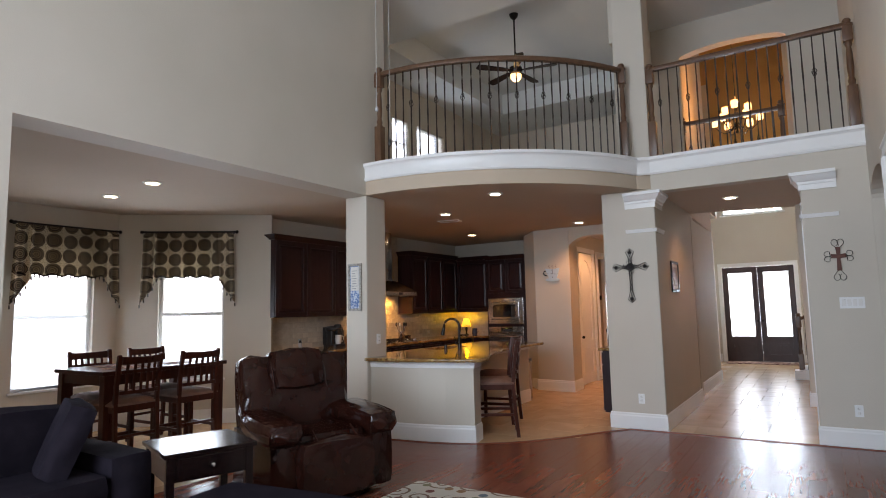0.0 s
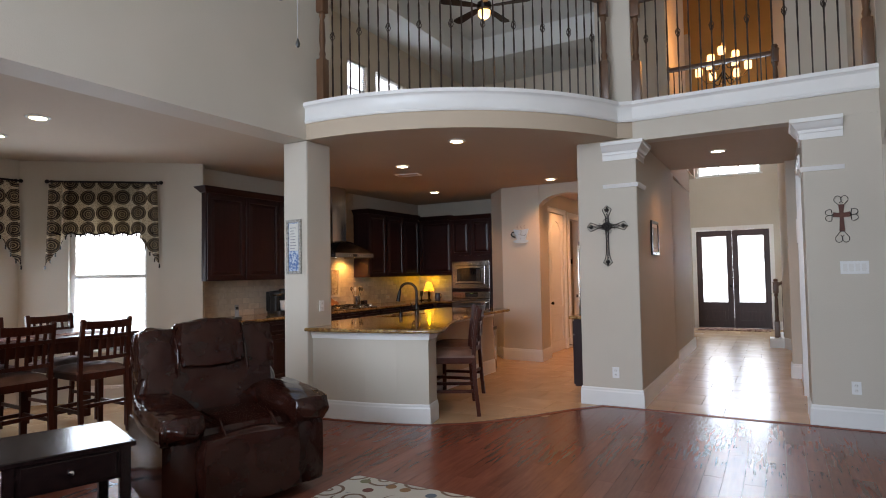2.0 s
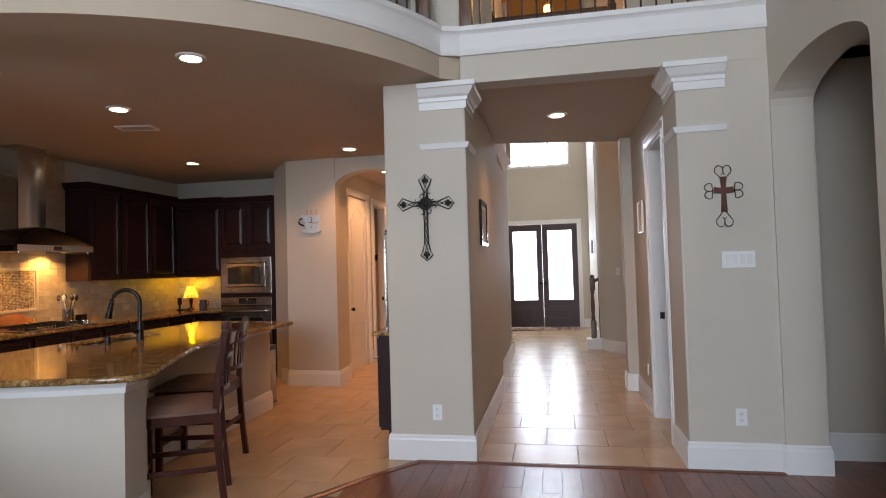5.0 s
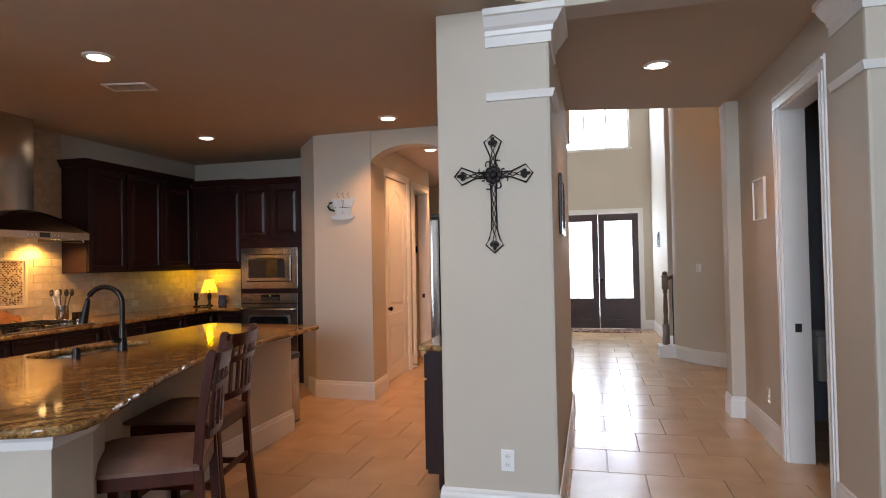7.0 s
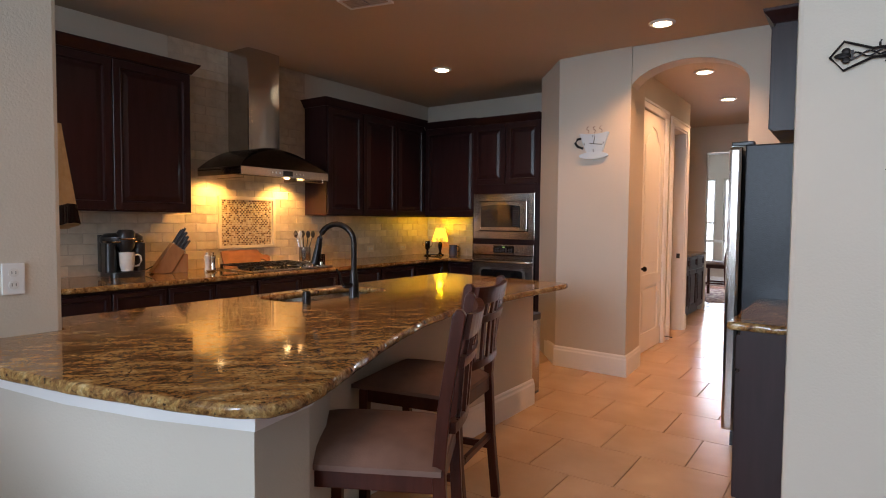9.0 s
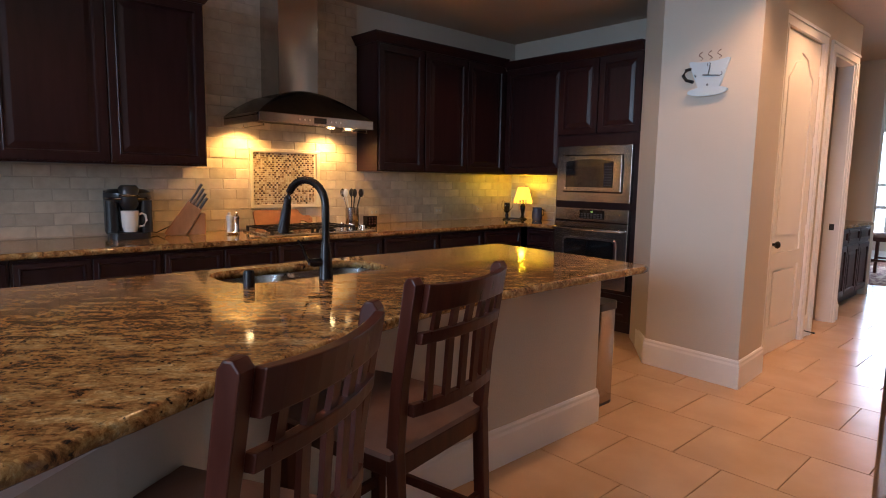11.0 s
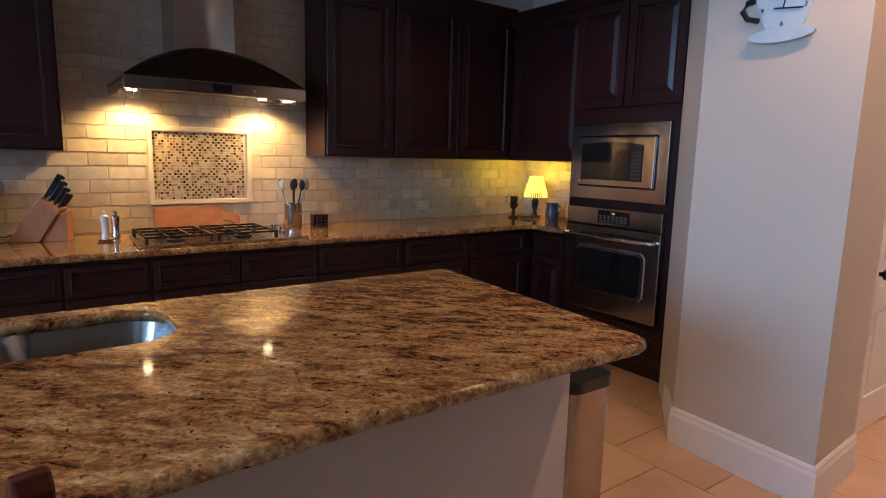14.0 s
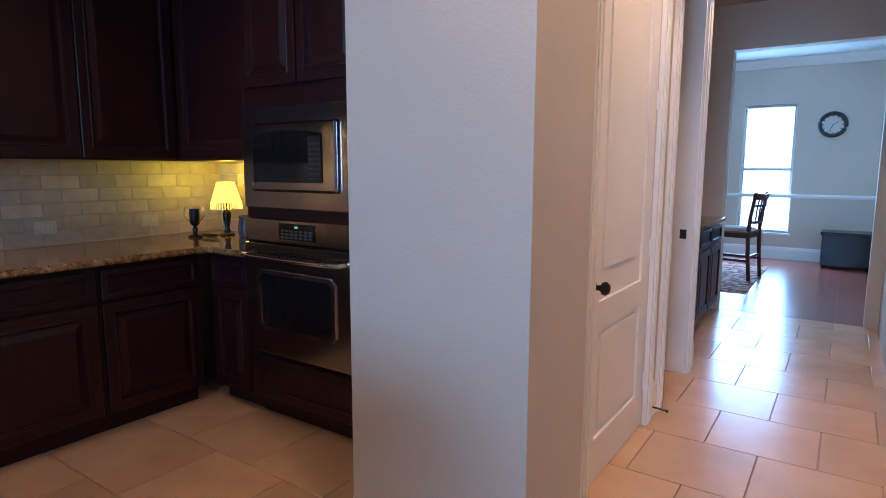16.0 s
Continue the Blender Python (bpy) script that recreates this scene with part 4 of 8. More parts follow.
structure("trim_island", bm, TRIM, "white moulding under the granite", "trim")

sink = thing("kitchen_sink", "double-bowl undermount stainless steel sink", "sink", -4.15, 6.17, 0.70)
for u0, u1, v0, v1 in SINK:
    bm = bmesh.new()
    o, i2 = rounded(u0 - 0.012 + 4.15, u1 + 0.012 + 4.15, v0 - 0.012 - 6.17, v1 + 0.012 - 6.17, 0.11), rounded(u0 + 0.03 + 4.15, u1 - 0.03 + 4.15, v0 + 0.03 - 6.17, v1 - 0.03 - 6.17, 0.08)
    a = [bm.verts.new((x, y, 0.172)) for x, y in o]
    b = [bm.verts.new((x, y, 0.02)) for x, y in i2]
    n = len(a)
    for k in range(n):
        bm.faces.new((a[k], a[(k + 1) % n], b[(k + 1) % n], b[k]))
    bm.faces.new(b)
    bmesh.ops.solidify(bm, geom=bm.faces[:], thickness=0.003)
    part("bowl", bm, SINK_STEEL, sink, smooth=True)
bm = bmesh.new()
rod(bm, (0, -0.22, 0.022), (0, -0.22, 0.028), 0.04, seg=16)
part("drain", bm, CHROME, sink)
bm = bmesh.new()
rod(bm, (0, 0.18, 0.022), (0, 0.18, 0.028), 0.04, seg=16)
part("drain", bm, CHROME, sink)

fau = thing("kitchen_faucet", "oil-rubbed bronze gooseneck kitchen faucet with side lever", "faucet", -3.915, 6.165, 0.908)
bm = bmesh.new()
lathe(bm, [(0.030, 0), (0.030, 0.006), (0.028, 0.012), (0.027, 0.06), (0.024, 0.10), (0.019, 0.15)])
part("body", bm, BRONZE, fau, smooth=True)
bm = bmesh.new()
neck = [(0, 0, 0.12), (0, 0, 0.28)] + [(-0.105 + 0.105 * math.cos(radians(a)), -0.03 * (1 - math.cos(radians(a))), 0.30 + 0.105 * math.sin(radians(a))) for a in range(0, 181, 15)]
tube(bm, neck, 0.016, 12)
part("spout", bm, BRONZE, fau, smooth=True)
bm = bmesh.new()
tube(bm, [(-0.21, -0.06, 0.30), (-0.222, -0.062, 0.25), (-0.236, -0.066, 0.18)], [0.0175, 0.021, 0.026], 12)
part("spray_head", bm, BRONZE, fau, smooth=True)
bm = bmesh.new()
tube(bm, [(0, -0.01, 0.07), (-0.005, -0.055, 0.072), (-0.005, -0.075, 0.075)], [0.017, 0.018, 0.012], 10)
tube(bm, [(-0.005, -0.072, 0.075), (-0.008, -0.088, 0.10), (-0.012, -0.10, 0.14), (-0.016, -0.118, 0.165)], [0.008, 0.007, 0.006, 0.005], 8)
part("lever", bm, BRONZE, fau, smooth=True)
gap = thing("air_gap", "small black sink air gap cap on the counter", "air gap", -3.94, 5.845, 0.908)
bm = bmesh.new()
lathe(bm, [(0.021, 0), (0.021, 0.05), (0.018, 0.062), (0.004, 0.066)])
part("cap", bm, BRONZE, gap, smooth=True)

# range hood
hood = thing("range_hood", "stainless steel chimney range hood with a curved black canopy", "range hood", HOODX, 7.195, 1.70, 90)
HW, HD = 0.475, 0.60
bm = bmesh.new()
front = [(-0.17 + 0.34 * i / 16, -0.292 - 0.014 * math.sin(math.pi * i / 16)) for i in range(17)]
plate(bm, [(-0.17, -0.004)] + [(-0.17, -0.27), (-0.168, -0.284)] + [(0.972 * a, c) for a, c in front] + [(0.168, -0.284), (0.17, -0.27)] + [(0.17, -0.004)], [], 0.24, 1.118, flat)
CHIMNEY = surface("brushed_chimney_steel", (0.46, 0.43, 0.40), (0.58, 0.55, 0.52), 0.12, 60.0, 0.0, 300, metal=1.0, stretch=(1, 1, 14), rough2=0.30)
part("chimney", bm, CHIMNEY, hood, smooth=True)
bm = bmesh.new()
n = 18
front, back = [], []
for i in range(n + 1):
    u = -HW + 2 * HW * i / n
    k = 1 - (u / HW) ** 2
    front.append((u, -HD + 0.22 * k * 0.9, 0.065 + 0.20 * k))
    back.append((u, -0.004, 0.065 + 0.20 * k))
lip = [(-HW + 2 * HW * i / n, -HD, 0.065) for i in range(n + 1)]
rows = []
for j in range(6):
    s = j / 5
    rows.append([bm.verts.new((a[0], a[1] + (b[1] - a[1]) * s, a[2] + (b[2] - a[2]) * math.sin(s * math.pi / 2))) for a, b in zip(lip, front)])
rows.append([bm.verts.new(p) for p in back])
for a, b in zip(rows, rows[1:]):
    for i in range(n):
        bm.faces.new((a[i], a[i + 1], b[i + 1], b[i]))
part("canopy", bm, surface("dark_steel_canopy", (0.05, 0.045, 0.042), (0.07, 0.065, 0.06), 0.24, 30.0, metal=1.0), hood, smooth=True)
bm = bmesh.new()
box(bm, -HW, HW, -HD, -0.004, 0.045, 0.064)
box(bm, -HW, HW, -HD - 0.004, -HD + 0.03, 0.0, 0.066, 0.004)
box(bm, -HW, -HW + 0.02, -HD + 0.03, -0.004, 0.0, 0.05)
box(bm, HW - 0.02, HW, -HD + 0.03, -0.004, 0.0, 0.05)
part("rim", bm, STEEL, hood)
for i in range(2):
    bm = bmesh.new()
    for k in range(14):
        yy = -HD + 0.06 + k * 0.035
        box(bm, -HW + 0.06 + i * 0.40, -0.02 + i * 0.40, yy, yy + 0.018, 0.036, 0.045)
    part("baffle_filter", bm, STEEL, hood)
for u in (-0.37, 0.37):
    for v in (-0.52, -0.15):
        bm = bmesh.new()
        rod(bm, (u, v, 0.026), (u, v, 0.046), 0.026, seg=16)
        part("lamp", bm, HOOD_BULB, hood, "glowing halogen hood lamp")
bm = bmesh.new()
box(bm, -0.05, 0.05, -HD - 0.007, -HD, 0.012, 0.054)
part("display", bm, BLACK_GLASS, hood)
for u in (-0.17, -0.13, -0.09, 0.09, 0.13, 0.17):
    bm = bmesh.new()
    rod(bm, (u, -HD - 0.004, 0.032), (u, -HD - 0.009, 0.032), 0.008)
    part("button", bm, CHROME, hood)
bm = bmesh.new()
tube(bm, [(0.20, -HD + 0.03, 0.0), (0.20, -HD + 0.02, -0.025), (0.43, -HD + 0.02, -0.025), (0.43, -HD + 0.03, 0.0)], 0.004, 6)
part("towel_rail", bm, CHROME, hood)
bm = bmesh.new()
tube(bm, [(-0.43, -HD + 0.03, 0.0), (-0.43, -HD + 0.02, -0.025), (-0.41, -0.2, -0.025), (-0.41, -0.2, 0.0)], 0.004, 6)
part("towel_rail", bm, CHROME, hood)
for u in (6.83, 7.565):
    lamp("SPOT", "hood_lamp", pose(HOODX + 0.15, u, 1.718), 30, (1.0, 0.50, 0.11), 0.025, spot=145)

# cooktop
cook = thing("gas_cooktop", "stainless steel gas cooktop with black cast-iron grates", "cooktop", -5.83, 7.20, 0.908, 90)
bm = bmesh.new()
box(bm, -0.44, 0.44, -0.24, 0.24, 0, 0.014, 0.005)
part("tray", bm, STEEL, cook)
for gx in (-0.26, 0.10):
    bm = bmesh.new()
    for u in (-0.16, -0.055, 0.055, 0.16):
        box(bm, gx + u - 0.004, gx + u + 0.004, -0.19, 0.20, 0.040, 0.05)
    for v in (-0.19, -0.06, 0.07, 0.20):
        box(bm, gx - 0.17, gx + 0.17, v - 0.004, v + 0.004, 0.040, 0.05)
    for u in (-0.16, 0.16):
        for v in (-0.19, 0.20):
            box(bm, gx + u - 0.008, gx + u + 0.008, v - 0.008, v + 0.008, 0.013, 0.04)
    part("grate", bm, IRON, cook)
    for v in (-0.10, 0.12):
        bm = bmesh.new()
        lathe(bm, [(0.05, 0.013), (0.048, 0.022), (0.034, 0.026), (0.032, 0.034), (0.004, 0.036)], (gx, v, 0), 16)
        part("burner", bm, IRON, cook)
for i in range(5):
    bm = bmesh.new()
    lathe(bm, [(0.021, 0.014), (0.021, 0.02), (0.017, 0.022), (0.015, 0.045), (0.003, 0.047)], (0.36 + 0.03 * (i % 2), -0.17 + i * 0.075, 0), 14)
    part("knob", bm, CHROME, cook, smooth=True)

# mosaic picture of the backsplash
mos = thing("mosaic_panel", "framed brown and cream mosaic tile panel on the backsplash", "mosaic", HOODX, 7.22, 1.07, 90)
bm = bmesh.new()
MWD, MH = 0.62, 0.475
plate(bm, rect(-MWD / 2, MWD / 2, 0, MH), [rect(-MWD / 2 + 0.03, MWD / 2 - 0.03, 0.03, MH - 0.03)], -0.026, -0.004, along_x)
part("frame", bm, CREAM, mos, bevel=0.005)
MOSAIC, n_, l_, b_ = material("mosaic_field")
geo = n_.new("ShaderNodeNewGeometry")
rp_ = n_.new("ShaderNodeValToRGB")
rp_.color_ramp.interpolation = "CONSTANT"
rp_.color_ramp.elements[0].color = (0.58, 0.50, 0.37, 1)
rp_.color_ramp.elements[1].position, rp_.color_ramp.elements[1].color = 0.72, (0.36, 0.25, 0.15, 1)
rp_.color_ramp.elements.new(0.40).color = (0.48, 0.39, 0.27, 1)
l_.new(geo.outputs["Random Per Island"], rp_.inputs[0])
l_.new(rp_.outputs[0], b_.inputs["Base Color"])
b_.inputs["Roughness"].default_value = 0.25
DARK_CHIP = surface("dark_brown_mosaic_chip", (0.035, 0.018, 0.012), (0.16, 0.085, 0.05), 0.2, 30.0, contrast=0.2)
bm, bm_dark = bmesh.new(), bmesh.new()
c = 0.0165
for i in range(int((MWD - 0.06) / c)):
    for j in range(int((MH - 0.06) / c)):
        u, v = -MWD / 2 + 0.03 + i * c, 0.03 + j * c
        dark = (i + j) % 2 == 0 and random.random() < 0.52
        bm_ = bm_dark if dark else bm
        vs = [bm_.verts.new(p) for p in ((u, -0.006, v), (u + c - 0.003, -0.006, v), (u + c - 0.003, -0.006, v + c - 0.003), (u, -0.006, v + c - 0.003))]
        vt = [bm_.verts.new((p.co.x, -0.012, p.co.z)) for p in vs]
        bm_.faces.new(vt)
        for k in range(4):
            bm_.faces.new((vs[k], vs[(k + 1) % 4], vt[(k + 1) % 4], vt[k]))
dark_chips = part("dark_field", bm_dark, DARK_CHIP, mos)
dark_chips["kind"] = "stuff"
chips = part("mosaic_field", bm, MOSAIC, mos)
chips["kind"] = "stuff"
bm = bmesh.new()
box(bm, -MWD / 2 + 0.02, MWD / 2 - 0.02, -0.007, -0.003, 0.02, MH - 0.02)
part("grout_bed", bm, CREAM, mos)

# fridge side
fr = thing("refrigerator", "black textured refrigerator with a steel door edge", "refrigerator", -1.47, 8.50, 0, -90)
FRIDGE = surface("textured_black_fridge", (0.003, 0.005, 0.010), (0.008, 0.012, 0.020), 0.30, 40.0, 0.22, 150, spec=0.30)
bm = bmesh.new()
box(bm, 0, 0.90, -0.72, 0, 0.03, 1.79, 0.008)
part("body", bm, FRIDGE, fr)
for a, b in ((0.004, 0.447), (0.453, 0.896)):
    bm = bmesh.new()
    box(bm, a, b, -0.81, -0.735, 0.10, 1.785, 0.02)
    dr = part("door", bm, STEEL, fr)
    bm = bmesh.new()
    hx = b - 0.05 if a < 0.2 else a + 0.05
    tube(bm, [(hx, -0.81, 0.65), (hx, -0.86, 0.68), (hx, -0.86, 1.52), (hx, -0.81, 1.55)], 0.012, 8)
    part("handle", bm, CHROME, dr, smooth=True)
bm = bmesh.new()
box(bm, 0.02, 0.88, -0.76, -0.70, 0.012, 0.095)
part("grille", bm, BLACK, fr)
for a in (0.06, 0.84):
    bm = bmesh.new()
    box(bm, a - 0.03, a + 0.03, -0.80, -0.68, 1.79, 1.815, 0.006)
    part("hinge_cover", bm, BLACK, fr)
    bm = bmesh.new()
    rod(bm, (a, -0.70, 0.0), (a, -0.70, 0.035), 0.02)
    part("foot", bm, BLACK, fr)
upper_unit(0.92, 0.60, 0.63, 2, -1.45, 8.52, 1.86, -90, "dark cherry cabinet above the refrigerator", left=False, right=True)
base_unit(0.94, 2, -1.45, 7.57, -90, d=0.62)
slab_top("side_countertop", [(-2.10, 6.60), (-1.452, 6.60), (-1.452, 7.585), (-2.10, 7.585)], [], "short brown granite counter beside the refrigerator")

# ---- doors and windows ----
front = thing("door_1", "dark stained double front door with tall frosted panes, closed", "front door", -0.88, 15.50, 0, kind="structure")
for s in (-1, 1):
    bm = bmesh.new()
    a, b = (-0.782, -0.003) if s < 0 else (0.003, 0.782)
    plate(bm, rect(a, b, 0.01, 2.33), [rect(a + 0.122, b - 0.122, 0.62, 2.19)], -0.03, 0.03, along_x)
    leaf = part("leaf", bm, FRONT_DOOR, front)
    bm = bmesh.new()
    plate(bm, rect(a + 0.13, b - 0.13, 0.16, 0.46), [rect(a + 0.16, b - 0.16, 0.19, 0.43)], -0.042, -0.028, along_x)
    box(bm, a + 0.19, b - 0.19, -0.04, -0.028, 0.22, 0.40, 0.004)
    part("panel", bm, FRONT_DOOR, leaf)
    # the pane emits light itself, in place of daylight passing through frosted glass
    bm = bmesh.new()
    box(bm, a + 0.117, b - 0.117, -0.006, 0.006, 0.615, 2.195)
    part("pane", bm, OUTSIDE, leaf, "frosted glass pane with daylight put in as its own glow")
    bm = bmesh.new()
    hx = b - 0.05 if s < 0 else a + 0.05
    lathe(bm, [(0.022, 0), (0.02, 0.012), (0.012, 0.02), (0.024, 0.045), (0.018, 0.06), (0.002, 0.064)], (0, 0, 0), 12)
    bmesh.ops.transform(bm, matrix=pose(hx, -0.03, 1.0, 90, 0, 0), verts=bm.verts)
    part("knob", bm, BRONZE, leaf, smooth=True)
mat_ = thing("door_mat", "dark red patterned door mat inside the front door", "door mat", -0.88, 15.1, 0.004)
bm = bmesh.new()
box(bm, -0.75, 0.75, -0.28, 0.28, 0, 0.012, 0.004)
part("mat", bm, RED_RUG, mat_)

pd = thing("door_2", "white two-panel arched-top pantry door, closed", "door", -3.425, 9.66, 0, 90, kind="structure")
bm = bmesh.new()
DW, DH = 0.84, 2.46
low = rect(0.12, DW - 0.12, 0.20, 0.68)
hi = [(0.12, 0.80), (DW - 0.12, 0.80), (DW - 0.12, 2.16), (DW - 0.19, 2.20), (DW - 0.28, 2.30), (DW / 2, 2.335), (0.28, 2.30), (0.19, 2.20), (0.12, 2.16)]
plate(bm, rect(0.003, DW - 0.003, 0.008, DH), [low, hi], -0.02, 0.02, along_x)
leaf = part("leaf", bm, TRIM, pd)
for o in (low, hi):
    bm = bmesh.new()
    cx, cz = sum(p[0] for p in o) / len(o), sum(p[1] for p in o) / len(o)
    plate(bm, o, [], -0.008, 0.008, along_x)
    plate(bm, [(cx + (u - cx) * 0.82, cz + (v - cz) * 0.88) for u, v in o], [], -0.016, 0.0, along_x)
    part("panel", bm, TRIM, leaf, bevel=0.004)
bm = bmesh.new()
lathe(bm, [(0.028, 0), (0.026, 0.008), (0.011, 0.012), (0.011, 0.03), (0.026, 0.042), (0.028, 0.055), (0.018, 0.068), (0.002, 0.072)], (0, 0, 0), 16)
bmesh.ops.transform(bm, matrix=pose(0.042, -0.02, 0.878, 90, 0, 0), verts=bm.verts)
part("knob", bm, BRONZE, leaf, smooth=True)
for z in (0.25, 0.95, 1.68, 2.25):
    bm = bmesh.new()
    box(bm, DW - 0.006, DW + 0.016, -0.034, -0.018, z - 0.045, z + 0.045)
    part("hinge", bm, TRIM, pd)
stop = thing("door_stop", "small dark spring door stop on the baseboard", "door stop", -3.385, 10.64, 0.06)
bm = bmesh.new()
rod(bm, (0, 0, 0), (0.075, 0.0, -0.005), 0.005)
rod(bm, (0.07, 0.0, -0.005), (0.085, 0.0, -0.006), 0.008)
part("spring", bm, BLACK, stop)
for x, y, z in ((-3.455, 11.462, 0.93), (0.345, 7.562, 0.93)):
    s = thing("strike_plate", "dark metal strike plate in the door jamb", "strike plate", x, y, z)
    bm = bmesh.new()
    box(bm, -0.02, 0.02, -0.004, 0.003, -0.03, 0.03)
    part("plate", bm, BLACK, s)


def window(name, w, z0, z1, put_m, label, blinds=True, deep=0.10, slats=40):
    """Double-hung window in an opening, centred on its sill; the room lies towards -y."""
    t = thing(name, label, "window", kind="structure")
    t.matrix_world = put_m
    h = z1 - z0
    bm = bmesh.new()
    plate(bm, rect(-w / 2, w / 2, 0, h), [rect(-w / 2 + 0.04, w / 2 - 0.04, 0.04, h / 2 - 0.02), rect(-w / 2 + 0.04, w / 2 - 0.04, h / 2 + 0.02, h - 0.04)], 0.05, 0.09, along_x)
    part("window_frame", bm, TRIM, t)
    bm = bmesh.new()
    box(bm, -w / 2 - 0.03, w / 2 + 0.03, -0.04, 0.06, -0.03, 0.0, 0.006)
    box(bm, -w / 2 - 0.02, w / 2 + 0.02, -0.015, 0.0, -0.10, -0.03, 0.004)
    part("window_sill", bm, TRIM, t)
    for a, b in ((0.03, h / 2 - 0.01), (h / 2 + 0.01, h - 0.03)):
        bm = bmesh.new()
        box(bm, -w / 2 + 0.03, w / 2 - 0.03, 0.066, 0.070, a, b)
        p = part("pane", bm, GLASS, t)
        p.visible_shadow = False
    if blinds:
        me = None
        for i in range(slats):
            z = 0.03 + (h - 0.06) * i / (slats - 1)
            if me is None:
                bm = bmesh.new()
                box(bm, -w / 2 + 0.015, w / 2 - 0.015, 0.012, 0.046, -0.0012, 0.0012)
                p = part("slat", bm, BLIND, t, loc=(0, 0, z))
                me = p.data
            else:
                p = new("slat", me)
                p.parent, p.location = t, (0, 0, z)
    return t


window("window_1", 0.89, 0.60, 2.32, pose(-7.58, 2.635, 0.60, 0, 0, 90), "white double-hung nook window with open white blinds")
mid = NOOK_A + bay * 0.975 - bay_n * 0.02
window("window_2", 0.85, 0.60, 2.32, Matrix.Translation((mid.x, mid.y, 0.60)) @ Matrix.Rotation(math.atan2(bay.y, bay.x), 4, "Z"), "white double-hung bay window with open white blinds")
window("window_3", 0.70, 0.40, 2.30, pose(-3.65, 17.62, 0.40), "tall dining room window with open white blinds", slats=44)
window("window_4", 0.70, 0.40, 2.30, pose(-4.51, 17.62, 0.40), "tall dining room window with open white blinds", slats=44)
window("window_5", 0.54, 4.15, 5.08, pose(HOODX + 0.14, 7.89, 4.15, 0, 0, 90), "loft window with white blinds", slats=24)
window("window_6", 1.00, 4.15, 5.08, pose(HOODX + 0.14, 8.92, 4.15, 0, 0, 90), "loft window with white blinds", slats=24)
cl = thing("window_7", "tall clerestory window above the front door", "window", -0.90, 15.52, 3.66, kind="structure")
bm = bmesh.new()
plate(bm, rect(-0.68, 0.68, 0, 1.44), [rect(-0.64, -0.235, 0.04, 1.40), rect(-0.205, 0.205, 0.04, 1.40), rect(0.235, 0.64, 0.04, 1.40)], 0.0, 0.05, along_x)
part("window_frame", bm, TRIM, cl)
bm = bmesh.new()
box(bm, -0.72, 0.72, -0.13, 0.0, -0.035, 0.0, 0.005)
part("window_sill", bm, TRIM, cl)
for a in (-0.645, -0.21, 0.23):
    bm = bmesh.new()
    box(bm, a, a + 0.42, 0.02, 0.026, 0.03, 1.41)
    p = part("pane", bm, GLASS, cl)
    p.visible_shadow = False
for i, (m, w, h) in enumerate(((pose(-9.2, 2.6, 1.6, 90, 0, 90), 4.5, 4), (Matrix.Translation((mid.x - bay_n.x * 1.6, mid.y - bay_n.y * 1.6, 1.6)) @ Matrix.Rotation(math.atan2(bay.y, bay.x), 4, "Z") @ pose(0, 0, 0, 90), 2.0, 4), (pose(-3.8, 18.6, 1.5, 90), 7, 6), (pose(-7.4, 8.5, 4.8, 90, 0, 90), 5, 4), (pose(-0.9, 16.2, 4.6, 90), 2.2, 4))):
    bm = bmesh.new()
    bmesh.ops.create_grid(bm, x_segments=1, y_segments=1, size=0.5, matrix=m @ Matrix.Diagonal((w, h, 1, 1)))
    b = structure("backdrop", bm, OUTSIDE, "white overcast daylight outside the window", "backdrop")
    b.visible_shadow = False
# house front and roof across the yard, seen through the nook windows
# flat panels that glow: the daylight on them is put in as emission
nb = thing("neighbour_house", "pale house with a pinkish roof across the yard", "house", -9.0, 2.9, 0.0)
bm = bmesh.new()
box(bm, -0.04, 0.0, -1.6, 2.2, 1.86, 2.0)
part("roof", bm, glow("pale_roof_daylight_glow", (0.95, 0.84, 0.82), 1.6), nb)
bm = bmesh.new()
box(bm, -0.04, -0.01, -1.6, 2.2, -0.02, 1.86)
part("wall", bm, glow("pale_wall_daylight_glow", (0.95, 0.96, 1.0), 2.1), nb)

